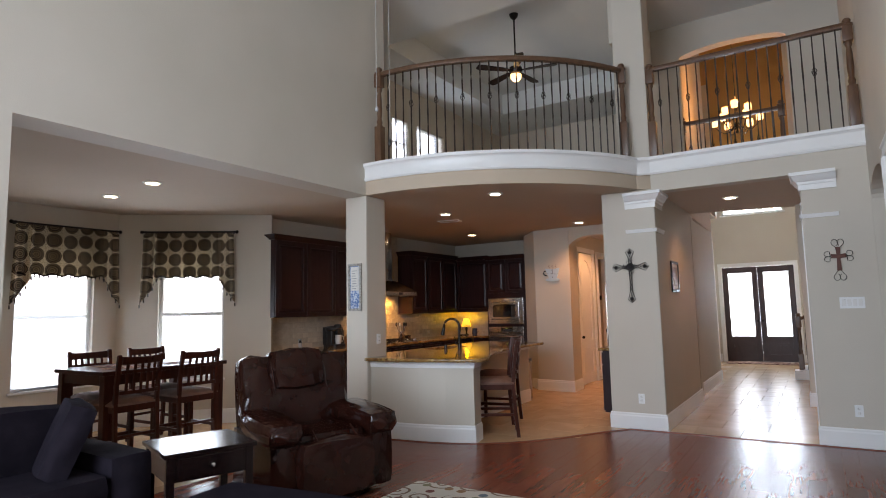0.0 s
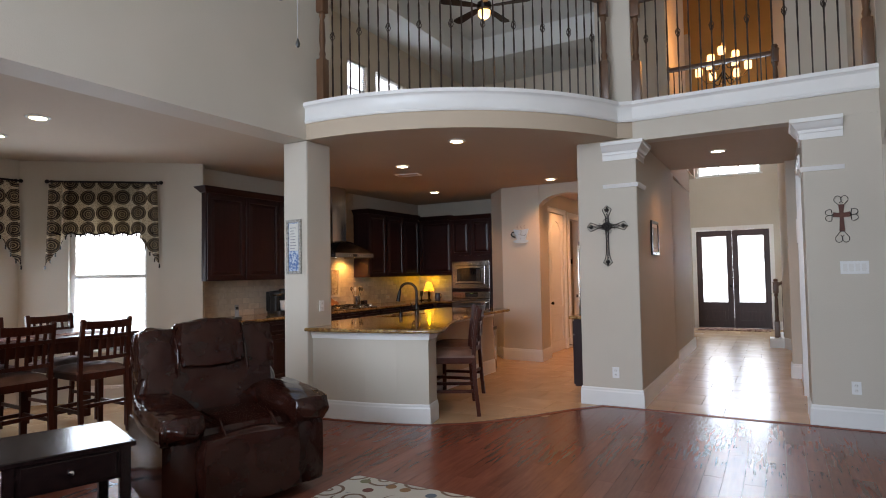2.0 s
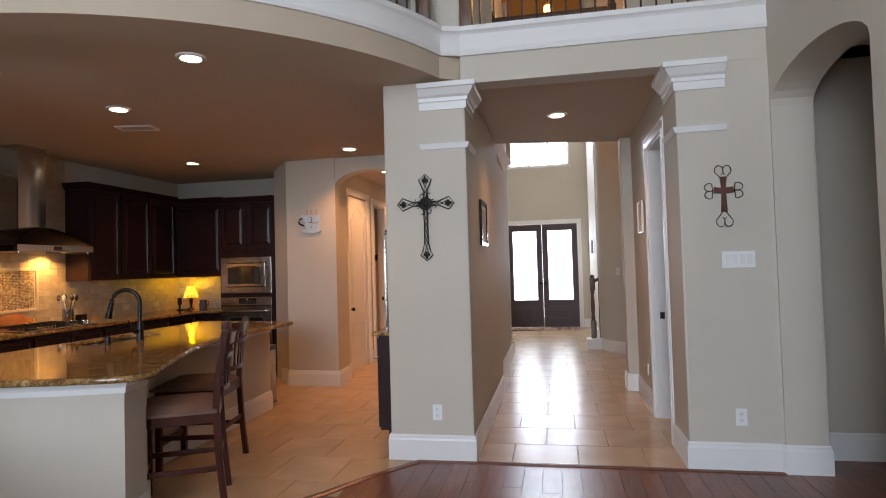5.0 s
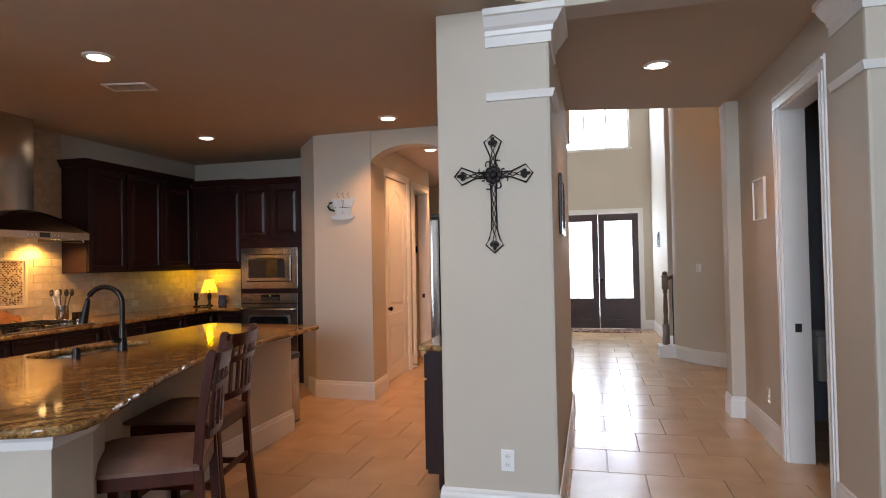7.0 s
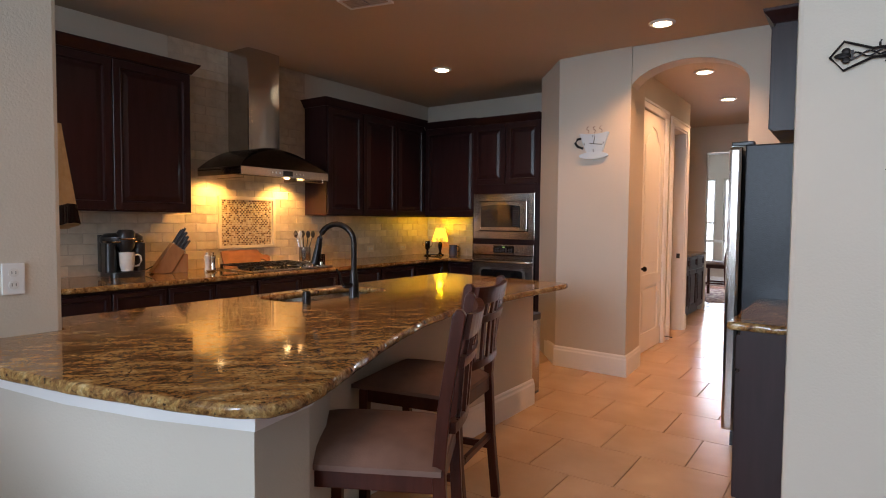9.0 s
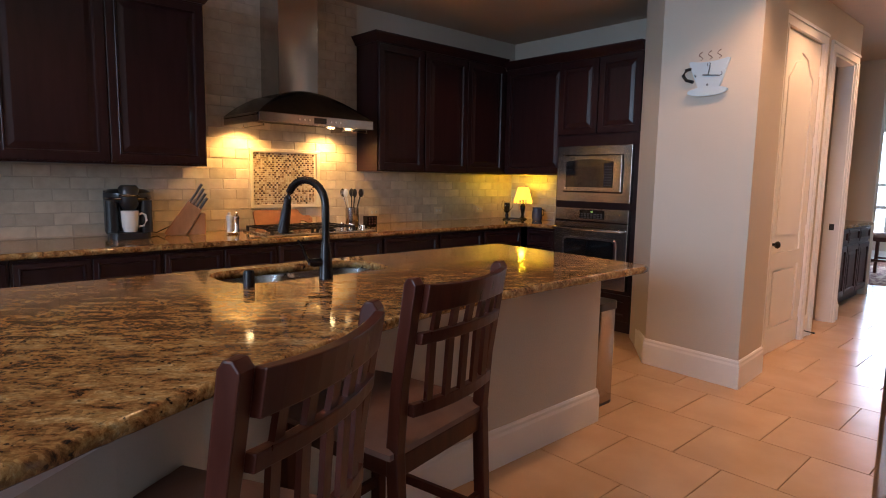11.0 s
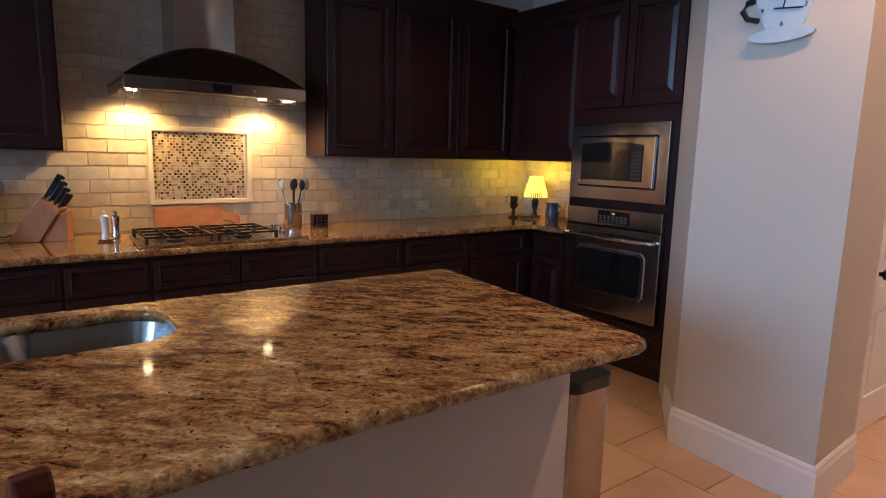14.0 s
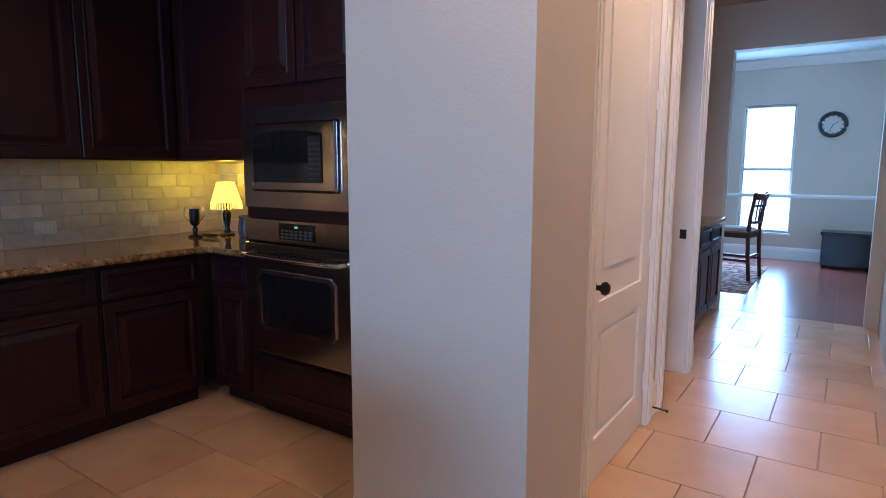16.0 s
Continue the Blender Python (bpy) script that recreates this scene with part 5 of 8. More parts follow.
# valances
def valance(w, m, label):
    t = thing("valance", label, "valance", group="dining nook valances")
    t.matrix_world = m
    bm = bmesh.new()
    uv = bm.loops.layers.uv.new("UVMap")

    def sheet(outline_top, outline_bot, n):
        rows = []
        for j in range(9):
            s = j / 8
            row = []
            for i in range(n + 1):
                f = i / n
                u = outline_top[0] + (outline_top[1] - outline_top[0]) * f
                z0, z1 = outline_top[2], outline_bot(f)
                z = z0 + (z1 - z0) * s
                d = -0.07 - 0.018 * math.sin(f * n * 0.55) * (0.4 + 0.6 * s) - 0.01 * math.sin(f * 17)
                flare = 1 + 0.05 * s
                row.append(bm.verts.new((u * flare, d, z)))
            rows.append(row)
        for j in range(8):
            for i in range(n):
                f = bm.faces.new((rows[j][i], rows[j][i + 1], rows[j + 1][i + 1], rows[j + 1][i]))
                for lp in f.loops:
                    lp[uv].uv = (lp.vert.co.x, lp.vert.co.z)
    sheet((-w / 2, w / 2, 0), lambda f: -0.60 + 0.012 * math.sin(f * 40), 60)
    bmesh.ops.solidify(bm, geom=bm.faces[:], thickness=0.004)
    body = part("cloth", bm, VALANCE, t, smooth=True)
    bm = bmesh.new()
    tube(bm, [(f / 60 * w * 1.05 - w * 0.525, -0.07 - 0.018 * math.sin(f * 0.55) - 0.01 * math.sin(f / 60 * 17) - 0.003, -0.598 + 0.012 * math.sin(f / 60 * 40)) for f in range(61)], 0.011, 6)
    part("braid", bm, ESPRESSO, t, "dark braid along the hem", smooth=True)
    for s in (-1, 1):
        bm = bmesh.new()
        uv = bm.loops.layers.uv.new("UVMap")
        a, b = s * (w / 2 - 0.17), s * (w / 2 + 0.03)
        sheet((min(a, b), max(a, b), -0.02), (lambda f: -0.62 - 0.34 * (f if s > 0 else 1 - f) ** 0.8), 14)
        bmesh.ops.translate(bm, verts=bm.verts, vec=(0, -0.02, 0))
        bmesh.ops.solidify(bm, geom=bm.faces[:], thickness=0.004)
        part("jabot", bm, VALANCE, t, smooth=True)
        for k in range(5):
            bm = bmesh.new()
            f = k / 4
            u = a + (b - a) * f
            z = -0.62 - 0.34 * f ** 0.8
            lathe(bm, [(0.001, -0.05), (0.009, -0.045), (0.007, -0.015), (0.010, -0.008), (0.002, 0)], (u * 1.05, -0.10, z), 8)
            part("tassel", bm, ESPRESSO, t)
    for k in range(int(w / 0.06)):
        bm = bmesh.new()
        u = -w / 2 + 0.12 + k * (w - 0.24) / int(w / 0.06)
        lathe(bm, [(0.001, -0.04), (0.008, -0.035), (0.006, -0.012), (0.009, -0.006), (0.002, 0.004)], (u * 1.05, -0.075, -0.60), 6)
        part("tassel", bm, ESPRESSO, t)
    bm = bmesh.new()
    rod(bm, (-w / 2 - 0.05, -0.06, 0.012), (w / 2 + 0.05, -0.06, 0.012), 0.012)
    for s in (-1, 1):
        ball(bm, (s * (w / 2 + 0.065), -0.06, 0.012), 0.024, 10)
        box(bm, s * (w / 2 + 0.02) - 0.008, s * (w / 2 + 0.02) + 0.008, -0.06, 0, -0.01, 0.03)
    part("curtain_rod", bm, IRON, t, smooth=True)


valance(1.14, pose(-7.56, 2.73, 2.565, 0, 0, 90), "medallion print valance with tassels over the nook window")
mv = NOOK_A + bay * 0.955
valance(1.10, Matrix.Translation((mv.x, mv.y, 2.56)) @ Matrix.Rotation(math.atan2(bay.y, bay.x), 4, "Z"), "medallion print valance with tassels over the bay window")

# ---- balcony rail ----


def baluster(parent, x, y, z0, z1, basket):
    bm = bmesh.new()
    s = 0.0065
    n = 10
    rings = []
    for i in range(n + 1):
        f = i / n
        a = 0 if f < 0.35 or f > 0.8 else (f - 0.35) / 0.45 * math.pi * 3
        rings.append([bm.verts.new((s * math.sqrt(2) * math.cos(a + math.pi / 4 + k * math.pi / 2), s * math.sqrt(2) * math.sin(a + math.pi / 4 + k * math.pi / 2), (z1 - z0) * f)) for k in range(4)])
    for a, b in zip(rings, rings[1:]):
        for k in range(4):
            bm.faces.new((a[k], a[(k + 1) % 4], b[(k + 1) % 4], b[k]))
    if basket:
        zc = (z1 - z0) * 0.62
        for k in range(4):
            a0 = k * math.pi / 2
            tube(bm, [(0.026 * math.sin(math.pi * i / 6) * math.cos(a0 + i * 0.35), 0.026 * math.sin(math.pi * i / 6) * math.sin(a0 + i * 0.35), zc - 0.05 + i * 0.0167) for i in range(7)], 0.004, 5)
    else:
        ball(bm, (0, 0, 0.01), 0.012, 6)
    return part("baluster", bm, BALUSTER, parent, loc=(x, y, z0))


def newel(parent, x, y, z0, h, name="newel_post"):
    bm = bmesh.new()
    box(bm, -0.045, 0.045, -0.045, 0.045, 0, h * 0.38, 0.004)
    box(bm, -0.045, 0.045, -0.045, 0.045, h * 0.80, h - 0.06, 0.004)
    lathe(bm, [(0.042, h * 0.38), (0.030, h * 0.40), (0.036, h * 0.43), (0.026, h * 0.46), (0.034, h * 0.55), (0.028, h * 0.70), (0.022, h * 0.74), (0.036, h * 0.77), (0.03, h * 0.79), (0.042, h * 0.80)], seg=14)
    lathe(bm, [(0.055, h - 0.06), (0.055, h - 0.045), (0.03, h - 0.035), (0.042, h - 0.01), (0.03, h + 0.012), (0.004, h + 0.02)], seg=14)
    return part(name, bm, RAIL_WOOD, parent, loc=(x, y, z0), smooth=True)


RAILP = [(-0.03, 0), (0.03, 0), (0.034, 0.02), (0.030, 0.045), (0.015, 0.058), (-0.015, 0.058), (-0.030, 0.045), (-0.034, 0.02)]


def handrail(parent, path, z):
    bm = bmesh.new()
    sweep(bm, path, [(o, z + v) for o, v in RAILP])
    return part("handrail", bm, RAIL_WOOD, parent, smooth=True)


curve_rail = thing("balcony_railing", "curved balcony railing of brown wood and twisted iron balusters", "railing", 0, 0, LZ)
ZR = 1.06
arcp = arc_pts(ARC_R - 0.06, A0 + 3.5, A1 - 2.5, 30)
handrail(curve_rail, arcp, ZR)
newel(curve_rail, *arc_pts(ARC_R - 0.06, A0 + 3, A0 + 4, 1)[0], 0, 1.16)
newel(curve_rail, *arc_pts(ARC_R - 0.06, A1 - 3, A1 - 2, 1)[0], 0, 1.16)
NB = 30
for i in range(1, NB):
    x, y = arc_pts(ARC_R - 0.06, A0 + 3.5 + (A1 - A0 - 6) * i / NB, 0, 1)[0]
    baluster(curve_rail, x, y, 0, ZR, i % 3 == 1)
bridge_rail = thing("bridge_railing", "straight bridge railing of brown wood and twisted iron balusters", "railing", 0, 6.27, LZ)
handrail(bridge_rail, [(-1.18, 0), (0.80, 0)], ZR)
newel(bridge_rail, -1.19, 0, 0, 1.14)
newel(bridge_rail, 0.80, 0, 0, 1.14)
for i in range(1, 19):
    baluster(bridge_rail, -1.19 + 1.99 * i / 19, 0, 0, ZR, i % 3 == 1)
foyer_rail = thing("overlook_railing", "brown wood and iron railing overlooking the foyer", "railing", 0, 8.50, LZ)
handrail(foyer_rail, [(-1.22, 0), (0.10, 0)], 0.96)
newel(foyer_rail, -1.22, 0, 0, 1.08)
newel(foyer_rail, 0.10, 0, 0, 1.08)
for i in range(1, 13):
    baluster(foyer_rail, -1.22 + 1.32 * i / 13, 0, 0, 0.96, i % 3 == 1)

# two pull cords hanging in the living room
for x, z in ((-1.80, 2.64), (-1.703, 2.415)):
    pc = thing("pull_cord", "thin hanging pull cord with a small weight", "pull cord", x, 1.74, z, group="pull cords")
    bm = bmesh.new()
    rod(bm, (0, 0, 0.02), (0, 0, TOP - z), 0.0016, seg=6)
    part("cord", bm, GREY_PLASTIC, pc)
    bm = bmesh.new()
    lathe(bm, [(0.002, -0.016), (0.008, -0.012), (0.010, 0.0), (0.006, 0.014), (0.002, 0.024)], seg=12)
    part("weight", bm, GREY_PLASTIC if z > 2.5 else BLACK, pc, smooth=True)

# ceiling fan of the loft
fan = thing("ceiling_fan", "dark bronze ceiling fan with five blades and a lit glass bowl", "ceiling fan", -3.50, 7.45, 5.13)
bm = bmesh.new()
lathe(bm, [(0.03, 0.06), (0.09, 0.08), (0.11, 0.12), (0.10, 0.17), (0.03, 0.20)], seg=20)
part("motor", bm, BRONZE, fan, smooth=True)
bm = bmesh.new()
rod(bm, (0, 0, 0.19), (0, 0, 1.02), 0.014)
part("downrod", bm, BRONZE, fan)
bm = bmesh.new()
lathe(bm, [(0.02, 0.98), (0.06, 1.02), (0.075, 1.07)], seg=16)
part("canopy", bm, BRONZE, fan, smooth=True)
for i in range(5):
    bm = bmesh.new()
    plate(bm, [(0.10, -0.02), (0.20, -0.05), (0.60, -0.075), (0.66, -0.05), (0.66, 0.05), (0.60, 0.075), (0.20, 0.05), (0.10, 0.02)], [], 0.115, 0.125, flat)
    bmesh.ops.rotate(bm, verts=bm.verts, cent=(0, 0, 0.12), matrix=Matrix.Rotation(radians(9), 3, "X"))
    bmesh.ops.rotate(bm, verts=bm.verts, cent=(0, 0, 0), matrix=Matrix.Rotation(radians(72 * i + 12), 3, "Z"))
    part("blade", bm, ESPRESSO, fan)
bm = bmesh.new()
lathe(bm, [(0.004, -0.06), (0.05, -0.05), (0.085, -0.01), (0.09, 0.05)], seg=20)
part("light_bowl", bm, SHADE_GLASS, fan, "glowing frosted glass bowl", smooth=True)
lamp("POINT", "fan_light", pose(-3.50, 7.45, 4.98), 12, (1.0, 0.75, 0.45), 0.08)

# chandelier of the foyer
ch = thing("chandelier", "bronze chandelier with two tiers of frosted glass shades", "chandelier", -0.58, 9.75, 4.36)
bm = bmesh.new()
lathe(bm, [(0.004, -0.12), (0.03, -0.10), (0.012, -0.05), (0.03, 0.0), (0.014, 0.06), (0.02, 0.25), (0.035, 0.33), (0.012, 0.40), (0.008, 0.62)], seg=12)
rod(bm, (0, 0, 0.6), (0, 0, 4.2), 0.006)
part("stem", bm, BRONZE, ch, smooth=True)
for tier, (r, z, n, ph) in enumerate(((0.34, 0.0, 6, 0), (0.20, 0.22, 3, 30))):
    for i in range(n):
        a = radians(360 / n * i + ph)
        bm = bmesh.new()
        tube(bm, [(r * f * math.cos(a), r * f * math.sin(a), z + 0.10 - 0.20 * math.sin(f * math.pi) * (1 - 0.3 * f) - 0.05 * f) for f in (0.03, 0.2, 0.4, 0.6, 0.8, 1.0)], 0.008, 6)
        part("arm", bm, BRONZE, ch)
        bm = bmesh.new()
        lathe(bm, [(0.03, 0.05), (0.05, 0.06), (0.055, 0.13), (0.05, 0.17), (0.045, 0.17)], (r * math.cos(a), r * math.sin(a), z), 14)
        part("shade", bm, SHADE_GLASS, ch, "glowing frosted glass shade", smooth=True)
lamp("POINT", "chandelier_light", pose(-0.58, 9.75, 4.9), 40, (1.0, 0.42, 0.10), 0.25)

# ---- recessed lights ----
for i, (x, y) in enumerate(((-2.85, 5.31), (-4.12, 6.20), (-5.02, 8.55), (-2.88, 8.35), (-4.95, 5.45), (-0.53, 7.49), (-2.92, 10.02), (-2.95, 11.52), (-5.39, 2.52), (-6.38, 2.63))):
    t = thing("recessed_light", "round recessed ceiling light with white trim, lit", "recessed light", x, y, CZ, group="recessed ceiling lights")
    bm = bmesh.new()
    lathe(bm, [(0.062, -0.001), (0.095, -0.001), (0.095, -0.008), (0.085, -0.014), (0.064, -0.012)], seg=28)
    part("trim_ring", bm, WHITE, t, smooth=True)
    bm = bmesh.new()
    rod(bm, (0, 0, -0.0135), (0, 0, -0.005), 0.064, seg=28)
    part("lens", bm, BULB, t, "glowing lens")
    lamp("SPOT", "downlight", pose(x, y, CZ - 0.03), (10 if i in (8, 9) else 78 if i == 3 else 62 if i in (6, 7) else 20 if i in (0, 1) else 29), WARM, 0.06, spot=130)
vent = thing("ceiling_vent", "white louvred ceiling vent in the kitchen", "ceiling vent", -4.42, 6.80, CZ, 12)
bm = bmesh.new()
plate(bm, rect(-0.17, 0.17, -0.09, 0.09), [rect(-0.15, 0.15, -0.07, 0.07)], -0.012, -0.001, flat)
part("frame", bm, TRIM, vent)
# thin black sheet on the closed ceiling, painted shade between the slats
bm = bmesh.new()
box(bm, -0.15, 0.15, -0.07, 0.07, -0.0025, -0.001)
part("shade_sheet", bm, BLACK, vent, "black sheet for the shade behind the slats")
for sx in (-1, 1):
    for i in range(6):
        bm = bmesh.new()
        box(bm, sx * 0.077 - 0.072, sx * 0.077 + 0.072, -0.064 + i * 0.0235, -0.053 + i * 0.0235, -0.009, -0.004)
        part("slat", bm, CEIL, vent)
vent2 = thing("ceiling_vent", "white ceiling vent in the dining room", "ceiling vent", -3.25, 15.4, 2.95, 0)
bm = bmesh.new()
plate(bm, rect(-0.15, 0.15, -0.09, 0.09), [rect(-0.12, 0.12, -0.06, 0.06)], -0.012, -0.001, flat)
part("frame", bm, TRIM, vent2)

# ---- stools and dining set ----


def make_stool(label, group):
    t = thing("counter_chair", label, "chair", group=group)
    W, D, S = 0.46, 0.40, 0.60
    for sx in (-1, 1):
        x = sx * (W / 2 - 0.02)
        bm = bmesh.new()
        box(bm, x - 0.02, x + 0.02, -D / 2 - 0.05, -D / 2 - 0.01, 0, S - 0.02, 0.004)
        part("leg", bm, STOOL_WOOD, t)
        bm = bmesh.new()
        prof = [(0.235, 0.0), (0.205, 0.30), (0.190, 0.60), (0.205, 0.78), (0.247, 1.062), (0.258, 1.078), (0.275, 1.078), (0.287, 1.062), (0.243, 0.78), (0.230, 0.60), (0.245, 0.30), (0.275, 0.0)]
        plate(bm, prof, [], x - 0.018, x + 0.018, along_y)
        part("back_post", bm, STOOL_WOOD, t, bevel=0.004)
    bm = bmesh.new()
    box(bm, -W / 2 + 0.01, W / 2 - 0.01, -D / 2 - 0.045, D / 2 + 0.02, S - 0.075, S - 0.012, 0.004)
    part("apron", bm, STOOL_WOOD, t)
    bm = bmesh.new()
    n = 8
    top = []
    for j in range(n + 1):
        for i in range(n + 1):
            u, v = -1 + 2 * i / n, -1 + 2 * j / n
            k = (1 - abs(u) ** 4) * (1 - abs(v) ** 4)
            top.append(bm.verts.new((u * (W / 2 + 0.015), v * (D / 2 + 0.05) - 0.03, S + 0.005 + 0.042 * k ** 0.5)))
    for j in range(n):
        for i in range(n):
            a = j * (n + 1) + i
            bm.faces.new((top[a], top[a + 1], top[a + n + 2], top[a + n + 1]))
    r = bmesh.ops.extrude_face_region(bm, geom=bm.faces[:])
    for v in [g for g in r["geom"] if isinstance(g, bmesh.types.BMVert)]:
        v.co.z = S - 0.012
    bmesh.ops.recalc_face_normals(bm, faces=bm.faces)
    part("seat", bm, SUEDE, t, smooth=True, label="taupe suede cushion seat")
    for z, y, k in ((0.20, -D / 2 - 0.03, 0.018), (0.30, D / 2 + 0.02, 0.014)):
        bm = bmesh.new()
        box(bm, -W / 2 + 0.03, W / 2 - 0.03, y - 0.01, y + 0.01, z - k, z + k, 0.003)
        part("stretcher", bm, STOOL_WOOD, t)
    for sx in (-1, 1):
        for z in (0.25,):
            x = sx * (W / 2 - 0.02)
            bm = bmesh.new()
            box(bm, x - 0.010, x + 0.010, -D / 2 - 0.02, D / 2 + 0.03, z - 0.016, z + 0.016, 0.003)
            part("stretcher", bm, STOOL_WOOD, t)
    # crest, middle and lower rail, bowed backwards
    for z0, z1 in ((0.985, 1.066), (0.90, 0.932), (0.70, 0.735)):
        bm = bmesh.new()
        def at(u, z):
            base = 0.225 + max(0.0, (z - 0.78)) * 0.16 if z > 0.78 else 0.222
            return base + 0.034 * (1 - (u / (W / 2)) ** 2)
        n = 10
        ring = []
        for i in range(n + 1):
            u = -W / 2 + 0.038 + (W - 0.076) * i / n
            crown = -0.012 * (1 - (u / (W / 2)) ** 2) if z1 > 1.0 else 0
            ring.append([bm.verts.new(p) for p in ((u, at(u, z0), z0), (u, at(u, z0) + 0.024, z0), (u, at(u, z1) + 0.024, z1 + crown), (u, at(u, z1), z1 + crown))])
        for a, b in zip(ring, ring[1:]):
            for k in range(4):
                bm.faces.new((a[k], a[(k + 1) % 4], b[(k + 1) % 4], b[k]))
        bm.faces.new(ring[0])
        bm.faces.new(ring[-1])
        bmesh.ops.recalc_face_normals(bm, faces=bm.faces)
        part("back_rail", bm, STOOL_WOOD, t, bevel=0.003)
    for i in range(5):
        u = -0.136 + i * 0.068
        bm = bmesh.new()
        off = 0.042 * (1 - (u / (W / 2)) ** 2)
        plate(bm, [(0.226 + off, 0.73), (0.238 + off, 0.90), (0.258 + off, 1.005), (0.270 + off, 1.005), (0.250 + off, 0.90), (0.238 + off, 0.73)], [], u - 0.013, u + 0.013, along_y)
        part("back_slat", bm, STOOL_WOOD, t)
    return t


st = make_stool("reddish cherry counter chair with taupe seat beside the island", "counter chairs")
st.matrix_world = pose(-2.925, 5.28, 0, 0, 0, -62)
copy_thing(st, pose(-3.25, 5.985, 0, 0, 0, -78.5))
for x, y, r in ((-5.60, 2.42, -90), (-5.60, 3.10, -92), (-6.30, 2.55, 88), (-6.30, 3.22, 91)):
    c_ = copy_thing(st, pose(x, y, 0, 0, 0, r))
    tagged(c_, "reddish cherry counter chair tucked under the dining table", group="chairs round the table")

dt = thing("dining_table", "counter-height dark cherry dining table with square legs", "dining table", -5.945, 2.83, 0)
bm = bmesh.new()
box(bm, -0.475, 0.475, -0.70, 0.70, 0.88, 0.92, 0.005)
part("tabletop", bm, STOOL_WOOD, dt)
bm = bmesh.new()
plate(bm, rect(-0.43, 0.43, -0.65, 0.65), [rect(-0.41, 0.41, -0.63, 0.63)], 0.78, 0.88, flat)
part("apron", bm, STOOL_WOOD, dt)
for sx in (-1, 1):
    for sy in (-1, 1):
        bm = bmesh.new()
        x, y = sx * 0.405, sy * 0.625
        box(bm, x - 0.045, x + 0.045, y - 0.045, y + 0.045, 0, 0.88, 0.005)
        part("leg", bm, STOOL_WOOD, dt)
for x, y in ((-5.75, 2.5), (-6.15, 2.6), (-5.75, 3.1)):
    pm = thing("placemat", "dark patterned placemat on the dining table", "placemat", x, y, 0.92, 90, group="placemats")
    bm = bmesh.new()
    box(bm, -0.2, 0.2, -0.14, 0.14, 0, 0.004)
    part("mat", bm, RED_RUG, pm)

# ---- living room ----


def puff(bm, x0, x1, y0, y1, z0, z1, k=0.5, n=10, bulge=0.0, crease=0.0):
    """Soft cushion: a box rounded on all sides."""
    c = Vector(((x0 + x1) / 2, (y0 + y1) / 2, (z0 + z1) / 2))
    h = Vector((abs(x1 - x0) / 2, abs(y1 - y0) / 2, abs(z1 - z0) / 2))
    r = bmesh.ops.create_cube(bm, size=2.0)
    es = list({e for v in r["verts"] for e in v.link_edges})
    bmesh.ops.subdivide_edges(bm, edges=es, cuts=n - 1, use_grid_fill=True)
    for v in bm.verts:
        p = v.co.copy()
        s = p.normalized()
        m = max(abs(p.x), abs(p.y), abs(p.z))
        q = p.lerp(s * 1.15, k)
        w = noise.noise(Vector((p.x * 1.7 + c.x * 5, p.y * 1.7 + c.y * 5, p.z * 1.7))) * bulge
        if crease:
            e = sum(sorted((abs(p.x), abs(p.y), abs(p.z)))[1:2])
            o = Vector((c.x * 7 + p.x * h.x * 26, c.y * 7 + p.y * h.y * 26, c.z * 7 + p.z * h.z * 9))
            w -= crease * (0.35 + e * e) * (1 - abs(noise.noise(o)) * 2.2)
        v.co = Vector((c.x + q.x * h.x * (1 + w), c.y + q.y * h.y * (1 + w), c.z + q.z * h.z * (1 + w)))


rec = thing("recliner", "dark brown glossy leather recliner with padded arms", "recliner", -3.33, 2.70, 0, 70)
rec.scale = (1.10, 1.06, 1.06)


def rec_part(name, args, label="", rot=None, mat=LEATHER):
    bm = bmesh.new()
    puff(bm, *args)
    if rot:
        bmesh.ops.rotate(bm, verts=bm.verts, cent=rot[0], matrix=Matrix.Rotation(radians(rot[1]), 3, "X"))
    return part(name, bm, mat, rec, label, smooth=True)


LEAN = ((0, 0.2, 0.45), -14)
rec_part("base", (-0.42, 0.42, -0.36, 0.36, 0.05, 0.34, 0.12, 8, 0.02))
rec_part("seat", (-0.27, 0.27, -0.44, 0.22, 0.26, 0.50, 0.32, 24, 0.04, 0.010))
rec_part("footrest", (-0.29, 0.29, -0.54, -0.36, 0.06, 0.46, 0.30, 24, 0.04, 0.010))
for sx in (-1, 1):
    rec_part("arm", (sx * 0.27, sx * 0.47, -0.47, 0.34, 0.05, 0.50, 0.16, 18, 0.02, 0.008))
    rec_part("arm_pad", (sx * 0.25, sx * 0.50, -0.53, 0.14, 0.455, 0.62, 0.46, 30, 0.05, 0.016), rot=((0, -0.2, 0.52), 4))
    rec_part("wing", (sx * 0.19, sx * 0.44, 0.10, 0.32, 0.68, 1.03, 0.46, 30, 0.05, 0.016), rot=LEAN)
rec_part("lower_back", (-0.43, 0.43, 0.09, 0.33, 0.36, 0.80, 0.34, 26, 0.05, 0.012), rot=LEAN)
rec_part("head_pillow", (-0.215, 0.215, 0.035, 0.28, 0.73, 1.065, 0.48, 30, 0.05, 0.014), rot=LEAN)
rec_part("back_shell", (-0.42, 0.42, 0.24, 0.40, 0.12, 0.98, 0.12, 8, 0.02), rot=((0, 0.2, 0.45), -12))
